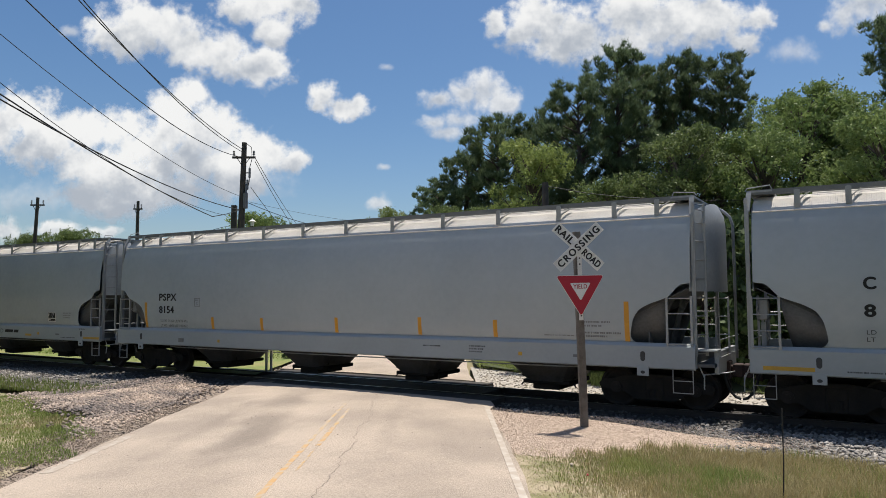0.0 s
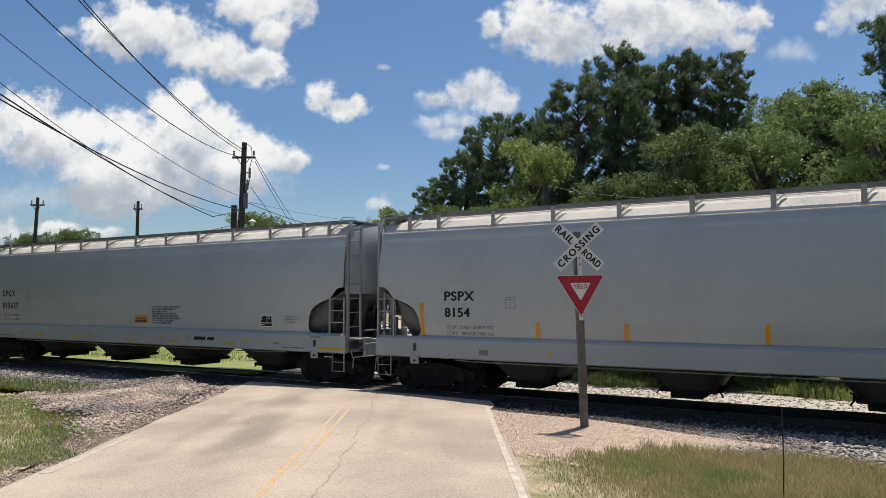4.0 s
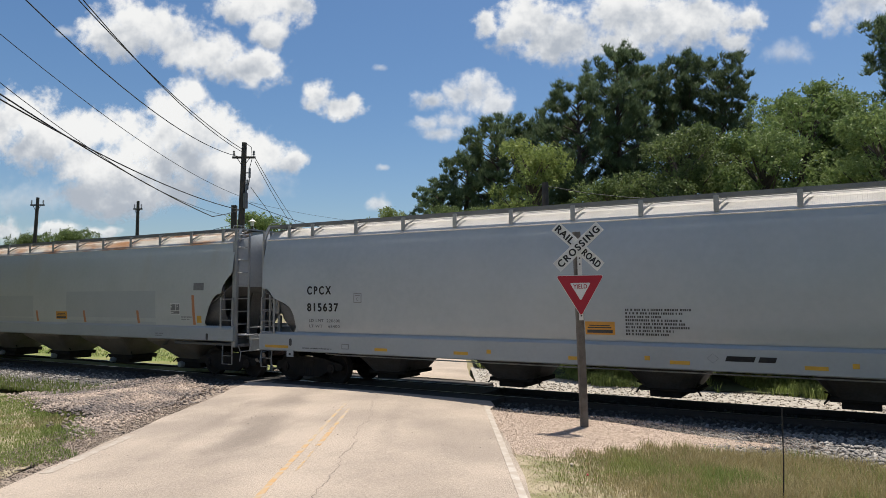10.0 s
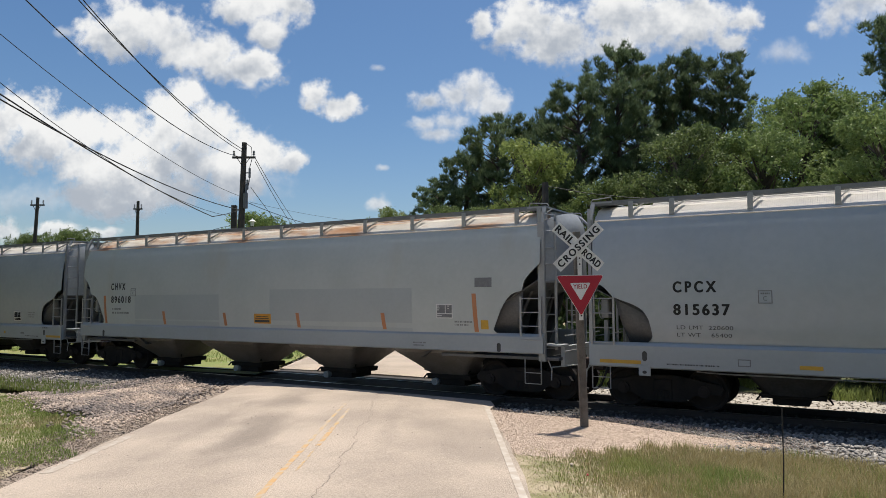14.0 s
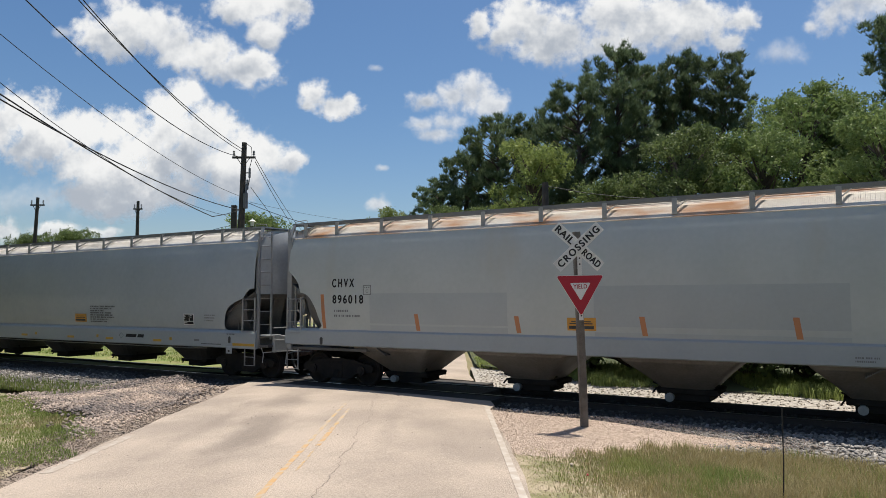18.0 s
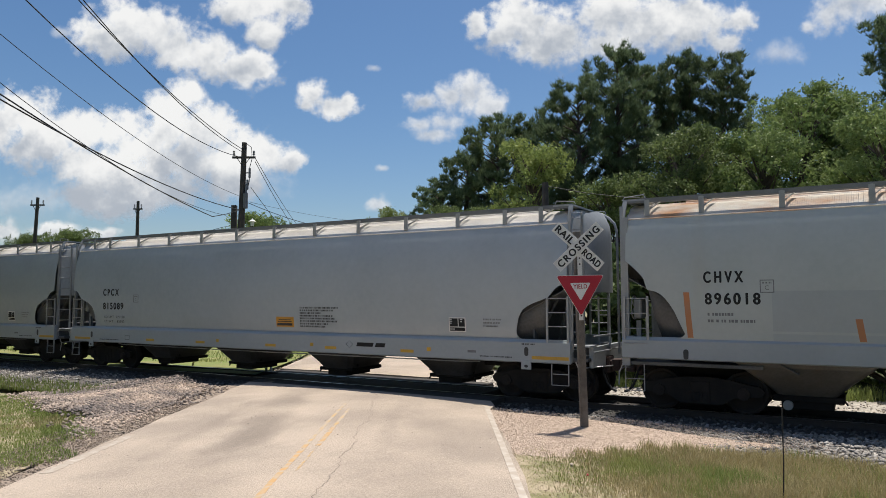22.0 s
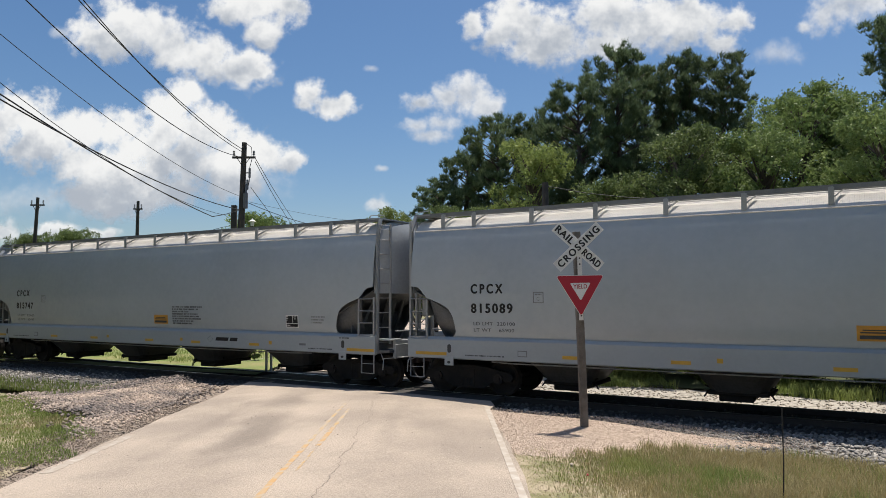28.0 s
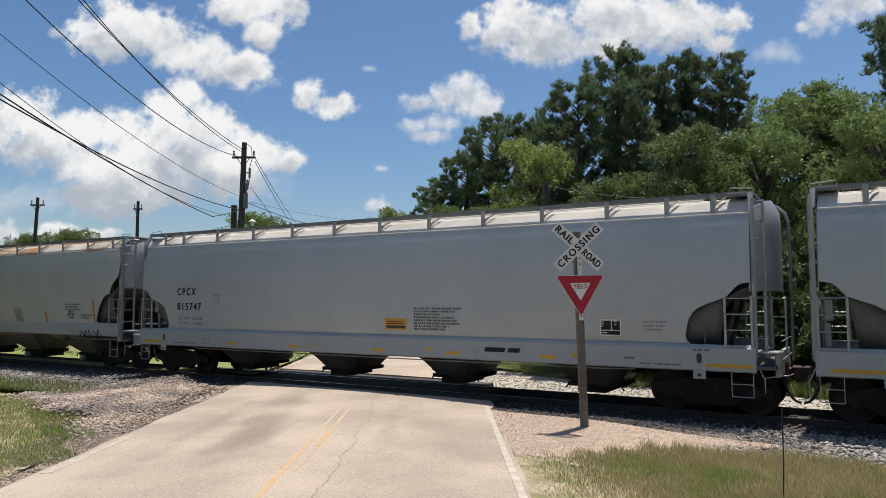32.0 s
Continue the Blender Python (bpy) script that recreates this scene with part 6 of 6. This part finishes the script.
M_TURF = shade("mown_turf", (0.16, 0.21, 0.05), 0.95, (0.25, 0.235, 0.09), 0.5, 7, 0.8, 0.5, 30)
# Weedy ground whose dark colour stands in for the wood's shade.
M_TURF_WOOD = shade("shadowed_woodland_ground", (0.05, 0.07, 0.024), 0.95, (0.085, 0.09, 0.035), 0.8, 9, 0.8, 0.5, 30)
M_TURF_DRY = shade("dry_turf", (0.42, 0.34, 0.23), 0.95, (0.21, 0.20, 0.09), 2.2, 38, 1.2, 0.5, 30)


def road_frame(side, ahead):
    return (EYE.x + ASIDE.x * side + AHEAD.x * ahead, EYE.y + ASIDE.y * side + AHEAD.y * ahead)


def patch_noise(x, y, f, s):
    return np.array([noise.noise((a * f, b * f, s)) for a, b in zip(x, y)])


def blades(name, x, y, z, height, mat, label, width=0.006, category="grass"):
    """Grass: one bent blade of two faces at each place."""
    n = len(x)
    ang, bend = rng.uniform(0, 2 * np.pi, n), rng.uniform(0.15, 0.75, n) * height
    w = np.stack([np.cos(ang + 1.57), np.sin(ang + 1.57), 0 * ang], 1) * (width * rng.uniform(0.6, 1.4, n))[:, None]
    p = np.stack([x, y, z], 1)
    d = np.stack([np.cos(ang) * bend, np.sin(ang) * bend, 0 * ang], 1)
    up = np.stack([0 * ang, 0 * ang, height], 1)
    mid, tip = p + d * 0.35 + up * 0.6, p + d + up
    tris = np.stack([p - w, p + w, mid + w * 0.7, p - w, mid + w * 0.7, mid - w * 0.7, mid - w * 0.7, mid + w * 0.7, tip], 1)
    return tagged(new(name, tri_mesh(name, tris, 3, mat)), label, category, kind="stuff")


def scatter(n, s0, s1, a0, a1, keep):
    """Random places between two sideways and two ahead limits that keep() accepts."""
    s, a = rng.uniform(s0, s1, n), rng.uniform(a0, a1, n)
    x, y = EYE.x + ASIDE.x * s + AHEAD.x * a, EYE.y + ASIDE.y * s + AHEAD.y * a
    k = keep(s, a, x, y)
    return s[k], a[k], x[k], y[k]


def inside(pts, s, a):
    """Which places lie within an outline."""
    hit = np.zeros(len(s), bool)
    for (x0, y0), (x1, y1) in zip(pts, pts[1:] + pts[:1]):
        if y0 != y1:
            cross = ((a < y0) != (a < y1)) & (s < x0 + (x1 - x0) * (a - y0) / (y1 - y0))
            hit ^= cross
    return hit


HEAP = [(-5.9, 20.2), (-6.1, 18.2), (-6.1, 16.2), (-6.2, 14.0), (-6.7, 13.2), (-7.45, 15.0), (-9.4, 17.2), (-11.2, 18.7), (-11.4, 20.0), (-10.6, 21.6), (-9.4, 22.3)]
LAWN = [(-6.05, 11.1), (-6.4, 12.4), (-6.8, 13.6), (-7.45, 15.2), (-9.4, 17.4), (-11.0, 19.2), (-22, 20.5), (-22, 9.3), (-7.4, 9.3), (-6.7, 10.8)]


def heights(x, y):
    return np.array([relief(a, b) for a, b in zip(x, y)])


def sheet(name, pts, mat, label, lift=0.012, kind="structure", category="ground", step=0.35):
    """A thin cover that follows the ground within an outline given in road places."""
    bm = bmesh.new()
    f = bm.faces.new([bm.verts.new((*road_frame(s, a), 0)) for s, a in pts])
    bmesh.ops.triangulate(bm, faces=[f])
    for k in range(6):
        es = [e for e in bm.edges if e.calc_length() > step]
        if es:
            bmesh.ops.subdivide_edges(bm, edges=es, cuts=1)
            bmesh.ops.triangulate(bm, faces=bm.faces[:])
    for v in bm.verts:
        v.co.z = relief(v.co.x, v.co.y) + lift
    bmesh.ops.recalc_face_normals(bm, faces=bm.faces[:])
    return tagged(part(name, bm, mat, None, smooth=True), label, category, kind=kind)


def build_verges():
    edge = lambda s, a, x, y: (y < -4.15 - 0.2 * np.sin(x * 1.9)) & (a < np.interp(s, (1.1, 1.5, 2.0, 2.4, 3.2, 4.5, 5.6, 6.4, 11), (12.3, 12.1, 11.7, 12.2, 12.6, 12.9, 13.3, 12.9, 14.5)) + 0.18 * np.sin(s * 9) + rng.normal(0, 0.12, len(s)))
    s, a, x, y = scatter(190000, 1.12, 11, 6.5, 14.5, edge)
    k = patch_noise(x, y, 0.9, 2.0) + 0.35 * patch_noise(x, y, 3.5, 5.0)
    k += 0.45 * np.exp(-((s - 2.7) / 0.9) ** 2 - ((a - 11.2) / 1.1) ** 2) - 0.35 * np.exp(-((s - 4.4) / 0.8) ** 2 - ((a - 11.6) / 0.9) ** 2) + 0.1 - 0.22 * np.clip((s - 4.5) / 1.5, 0, 1)
    thin = rng.uniform(0, 1, len(x)) < np.clip((s - 0.9) * 0.6 + 0.6 * k, 0.16, 1)
    g = thin & (k - 0.22 > rng.uniform(-0.4, 0.45, len(x)))
    d = thin & ~g
    h = np.clip(0.035 + 0.055 * (s - 1.2), 0.03, 0.2)
    blades("verge_grass", x[g], y[g], heights(x[g], y[g]) - 0.01, h[g] * rng.uniform(0.4, 1.2, g.sum()), M_BLADE, "patchy green grass on the roadside verge", 0.0042)
    blades("dry_verge_grass", x[d], y[d], heights(x[d], y[d]) - 0.01, h[d] * rng.uniform(0.4, 1.2, d.sum()), M_DRY, "dry straw-coloured grass on the roadside verge", 0.0042)
    # the other side of the road
    s, a, x, y = scatter(130000, -17, -5.8, 9.0, 19, lambda s, a, x, y: inside(LAWN, s + 0.25 * np.sin(a * 3.1), a))
    k = patch_noise(x, y, 0.7, 8.0) + 0.4 * patch_noise(x, y, 2.6, 1.0)
    g = k + 0.24 > rng.uniform(-0.35, 0.3, len(x))
    blades("verge_grass", x[g], y[g], heights(x[g], y[g]) - 0.01, rng.uniform(0.03, 0.10, g.sum()), M_LUSH, "short green grass beside the ballast")
    g = ~g & (rng.uniform(0, 1, len(x)) < 0.85)
    blades("dry_verge_grass", x[g], y[g], heights(x[g], y[g]) - 0.01, rng.uniform(0.02, 0.09, g.sum()), M_DRY, "short dry grass beside the ballast")
    band = lambda s, a, x, y: (y < -3.95) & (y > -6.4 - 0.3 * np.sin(x)) & (s < -9.5 - 0.2 * np.sin(a * 2) + 0.35 * (y + 4))
    s, a, x, y = scatter(60000, -30, -8, 14, 32, band)
    blades("track_grass", x, y, heights(x, y) - 0.01, rng.uniform(0.06, 0.2, len(x)), M_LUSH, "strip of green grass along the track bed", 0.009)
    # beyond the track
    verge = lambda s: np.interp(s, (-10.5, -9.5, -8, 1.5, 3.0, 4.7, 20), (2.2, 2.8, 5.6, 6.3, 5.4, 3.8, 3.9))
    beyond = lambda s, a, x, y: (y > verge(s) + 0.25 * np.sin(x * 2.1) + rng.normal(0, 0.15, len(s))) & (y < verge(s) + np.where(s > 4.2, 4.2, 4.5)) & ((s < 6.2) | (np.sin(s * 1.35 + 0.5) + 0.5 * np.sin(s * 3.1 + x) > -0.5)) & ((s > 1.3) | (s < -6.2))
    s, a, x, y = (np.concatenate(q) for q in zip(scatter(70000, -32, 30, 20, 45, beyond), scatter(150000, 1.2, 16, 12, 30, beyond)))
    tall = np.where(s > 4.2, 0.28, 0.15) * rng.uniform(0.3, 1.25, len(x)) * np.clip(1 + 0.9 * patch_noise(x, y, 0.8, 4.0), 0.15, 2)
    blades("far_grass", x, y, heights(x, y) - 0.01, tall, M_FAR_GRASS, "unmown grass beyond the track", 0.014)


def rocks(name, x, y, z, size, mat, label, flat=0.75, simple=False):
    """Broken stones: distorted twelve-cornered solids, or six-cornered ones for small gravel."""
    g = (1 + 5 ** 0.5) / 2
    base = np.array([(-1, g, 0), (1, g, 0), (-1, -g, 0), (1, -g, 0), (0, -1, g), (0, 1, g), (0, -1, -g), (0, 1, -g), (g, 0, -1), (g, 0, 1), (-g, 0, -1), (-g, 0, 1)]) / 1.9
    tri = np.array([(0, 11, 5), (0, 5, 1), (0, 1, 7), (0, 7, 10), (0, 10, 11), (1, 5, 9), (5, 11, 4), (11, 10, 2), (10, 7, 6), (7, 1, 8), (3, 9, 4), (3, 4, 2), (3, 2, 6), (3, 6, 8), (3, 8, 9), (4, 9, 5), (2, 4, 11), (6, 2, 10), (8, 6, 7), (9, 8, 1)])
    if simple:
        base = np.array([(1, 0, 0), (-1, 0, 0), (0, 1, 0), (0, -1, 0), (0, 0, 1), (0, 0, -1)]) * 1.15
        tri = np.array([(0, 2, 4), (2, 1, 4), (1, 3, 4), (3, 0, 4), (2, 0, 5), (1, 2, 5), (3, 1, 5), (0, 3, 5)])
    m = len(base)
    n = len(x)
    v = base[None] * rng.uniform(0.65, 1.2, (n, m, 1)) * (size[:, None] * np.stack([np.ones(n), rng.uniform(0.6, 1, n), rng.uniform(0.45, flat, n)], 1))[:, None, :]
    a = rng.uniform(0, 6.28, n)
    c, s = np.cos(a)[:, None], np.sin(a)[:, None]
    tilt = rng.uniform(-0.5, 0.5, n)[:, None]
    vz = v[..., 2] + v[..., 0] * tilt
    v = np.stack([v[..., 0] * c - v[..., 1] * s + x[:, None], v[..., 0] * s + v[..., 1] * c + y[:, None], vz + z[:, None]], -1)
    me = bpy.data.meshes.new(name)
    me.vertices.add(n * m); me.vertices.foreach_set("co", v.astype(np.float32).ravel())
    f = (tri[None] + np.arange(n)[:, None, None] * m).reshape(-1, 3)
    me.loops.add(f.size); me.polygons.add(len(f))
    me.loops.foreach_set("vertex_index", f.ravel().astype(np.int32))
    me.polygons.foreach_set("loop_start", np.arange(len(f), dtype=np.int32) * 3)
    me.materials.append(mat); me.update(calc_edges=True)
    return tagged(new(name, me), label, "stones", kind="stuff")


def bed_height(y):
    """The ballast's crown between and beside the rails, falling to the ground at its foot."""
    return np.interp(np.abs(y), (0, 1.95, 3.6, 5.0), (-0.16, -0.16, -0.195, -0.235))


def build_ballast():
    off_road = lambda s: (s > 1.2) | (s < -5.95)
    s, a, x, y = scatter(110000, -34, 16, 9, 40, lambda s, a, x, y: (y > -4.5 - 0.35 * np.sin(x * 1.7)) & (y < 1.2) & off_road(s) & (x > -34) & (x < 17))
    keep = (y < -0.9) | (rng.uniform(0, 1, len(x)) < 0.25)
    x, y = x[keep], y[keep]
    z = bed_height(y)
    z += rng.uniform(-0.015, 0.03, len(x))
    for k, mat, label in ((np.abs(y) > 1.9 + 0.3 * rng.normal(size=len(y)), M_STONE, "grey crushed-stone ballast along the track"), (None, M_STONE_DARK, "ballast between and beside the rails, darkened as train shadow")):
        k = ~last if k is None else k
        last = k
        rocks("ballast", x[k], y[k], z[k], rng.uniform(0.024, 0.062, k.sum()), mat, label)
    s, a, x, y = scatter(30000, 1.0, 15, 9, 19, lambda s, a, x, y: (y < -1.9) & (y > -4.5 - 0.35 * np.sin(x * 1.7)) & ((y > -3.5 - 0.2 * np.sin(x * 2.3)) | (s > 4.6 + 0.5 * np.sin(y * 4))))
    rocks("ballast_shoulder", x, y, bed_height(y) + rng.uniform(0.0, 0.04, len(x)), rng.uniform(0.026, 0.066, len(x)), M_STONE, "loose grey ballast stones at the shoulder of the track")
    # the heap beside the road
    s, a, x, y = scatter(44000, -12, -5.8, 13, 22.6, lambda s, a, x, y: inside(HEAP, s + 0.2 * np.sin(a * 2.7) + rng.normal(0, 0.22, len(s)), a + 0.2 * np.sin(s * 3.3) + rng.normal(0, 0.25, len(s))) & (y < -1.8) & (s < -5.85))
    keep = rng.uniform(0, 1, len(x)) < np.clip((-s - 6.35) * 1.3, 0.10, 1)
    s, a, x, y = s[keep], a[keep], x[keep], y[keep]
    z = heights(x, y) + 0.17 * np.clip((-s - 6.3) / 1.5, 0, 1) * np.clip((a - 14) / 5, 0, 1) * np.clip((10.6 + s) / 2.5, 0, 1)
    rocks("ballast_heap", x, y, z + rng.uniform(-0.01, 0.03, len(x)), rng.uniform(0.022, 0.057, len(x)), M_STONE_HEAP, "spilled pale ballast stones beside the road")
    # gravel beyond the track
    s, a, x, y = scatter(60000, -30, 24, 15, 42, lambda s, a, x, y: (y > 1.2) & (y < np.interp(s, (-10.5, -9.5, -8, 1.5, 3.0, 4.7, 20), (2.1, 2.8, 5.8, 6.4, 5.5, 3.9, 4.0)) + 0.3 * np.sin(x * 2.1)) & off_road(s))
    rocks("far_gravel", x, y, np.interp(y, (1.2, 1.95, 3.6, 6.6), (-0.165, -0.165, -0.15, -0.12)) + 0.01, rng.uniform(0.02, 0.05, len(x)), M_STONE_PALE, "pale gravel beyond the track", simple=True)
    # small gravel about the sign
    s, a, x, y = scatter(40000, 1.05, 6.8, 8.6, 17.5, lambda s, a, x, y: (y < -2.6) & ((a > 11.4 - 0.3 * np.sin(s * 3)) | ((s < 2.2) & (rng.uniform(0, 1, len(s)) < 0.3))))
    rocks("sign_gravel", x, y, heights(x, y) + 0.018, rng.uniform(0.004, 0.012, len(x)), M_GRAVEL, "tan pea gravel round the sign post", simple=True)
    s, a, x, y = scatter(9000, -7.5, -5.5, 8.5, 17.5, lambda s, a, x, y: s < -5.6)
    rocks("edge_gravel", x, y, heights(x, y) + 0.024, rng.uniform(0.006, 0.02, len(x)), M_SHOULDER, "loose gravel at the road edge", simple=True)


M_BED = shade("crushed_stone_bed", (0.17, 0.15, 0.13), 0.95, (0.09, 0.08, 0.07), 1.5, 30, 0.7, 0.8, 30)
# Bed between the rails, coloured dark as if in the train's shadow.
M_BED_DARK = shade("shadowed_stone_bed", (0.06, 0.055, 0.05), 0.95, (0.035, 0.032, 0.03), 1.5, 30, 0.7, 0.8, 30)


M_BED_PALE = shade("pale_gravel_bed", (0.50, 0.455, 0.39), 0.95, (0.30, 0.27, 0.23), 9, 40, 1.1, 0.8, 40)


def build_bed():
    """The ballast bed under the loose stones, left open where the road crosses."""
    prof = [(-5.0, -0.24), (-3.6, -0.20), (-1.95, -0.165), (1.95, -0.165), (3.6, -0.15), (6.6, -0.12)]
    for x0, x1 in ((-260, -16.9), (-9.1, 170)):
        # on the lawn's side the bed ends beside the ties
        prof = prof[:4] + ([(2.3, -0.2), (2.8, -0.34)] if x0 < -100 else [(3.6, -0.15), (6.6, -0.12)])
        vs = [((x0, x1)[i] + (-0.59 * y if abs((x0, x1)[i]) < 20 else 0), y, z) for i in range(2) for y, z in prof]
        n = len(prof)
        me = mesh_of("track_bed", vs, [(j, j + 1, n + j + 1, n + j) for j in range(n - 1)], M_BED)
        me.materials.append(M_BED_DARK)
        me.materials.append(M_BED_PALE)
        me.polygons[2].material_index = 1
        me.polygons[3].material_index = me.polygons[4].material_index = 2
        tagged(new("track_bed", me), "bed of crushed grey stone under the track", "ballast", kind="structure")


build_bed()
sheet("gravel_apron", [(0.7, 16.6), (0.7, 11.9), (1.7, 11.6), (2.4, 11.7), (3.6, 12.3), (4.6, 12.6), (6.2, 12.9), (5.0, 13.6), (3.4, 14.6)], M_GRAVEL, "tan gravel apron round the crossing sign")
sheet("gravel_shoulder", [(-5.2, 22.0), (-5.2, 5.0), (-6.3, 5.0), (-6.3, 9.2), (-6.2, 11.0), (-6.9, 13.0), (-7.4, 16.0), (-8.0, 20.0)], M_SHOULDER, "dusty tan gravel shoulder of the road")
sheet("verge_turf", [(0.7, 2.0), (14, 4.0), (14, 10.0), (7.5, 12.0), (4.6, 12.9), (3.4, 12.4), (2.2, 11.9), (0.7, 12.2)], M_TURF_DRY, "dry grassy verge beside the road", 0.006)
sheet("verge_turf", [(-5.3, 3.0), (-5.9, 4.0), (-6.2, 9.4), (-6.4, 12.0), (-9.0, 15.6), (-11, 19), (-30, 31), (-40, 20), (-25, 4)], M_TURF_DRY, "grassy ground beside the ballast", 0.006)
sheet("far_lawn", [(-6.3, 24), (-6.3, 70), (-90, 110), (-90, 62), (-30, 36)], M_TURF, "bright green mown lawn beyond the track", 0.01, step=6)
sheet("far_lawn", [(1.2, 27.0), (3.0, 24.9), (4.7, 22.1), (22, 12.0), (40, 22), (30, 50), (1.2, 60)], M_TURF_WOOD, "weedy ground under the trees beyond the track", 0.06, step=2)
build_verges()
build_ballast()


# ---- what moves ----
TRAVEL = [(0, 0.0), (1, 2.84), (2, 5.71), (3, 8.52), (4, 11.27), (5, 14.02), (6, 16.75), (7, 19.53), (8, 22.24), (9, 24.95), (10, 27.64), (11, 30.24), (12, 32.87), (13, 35.43), (14, 38.1), (15, 40.68), (16, 43.24), (17, 45.8), (18, 48.27), (19, 50.84), (20, 53.36), (21, 55.92), (22, 58.44), (23, 60.91), (24, 63.49), (25, 65.97), (26, 68.5), (27, 71.05), (28, 73.58), (29, 76.02), (30, 78.39), (31, 80.87), (32, 83.23)]


def travelled(t):
    """Metres the train has gone, between the whole seconds."""
    i = min(int(t), 31)
    a, b = TRAVEL[i][1], TRAVEL[i + 1][1]
    return a + (b - a) * (t - i)


def motions():
    for car, middle in CARS:
        walk(car, [(t, pose(middle + s, 0, 0)) for t, s in TRAVEL])
        turns = [k * 0.2 for k in range(161)]
        for t in car.children_recursive:
            if t.name.startswith("wheelset"):
                x, y, z = t.location
                walk(t, [(q, pose(x, y, z, 0, math.degrees(travelled(q) / 0.457) + x * 50, 0)) for q in turns])

    for ob, rows in CLOUDS:
        walk(ob, rows)


motions()
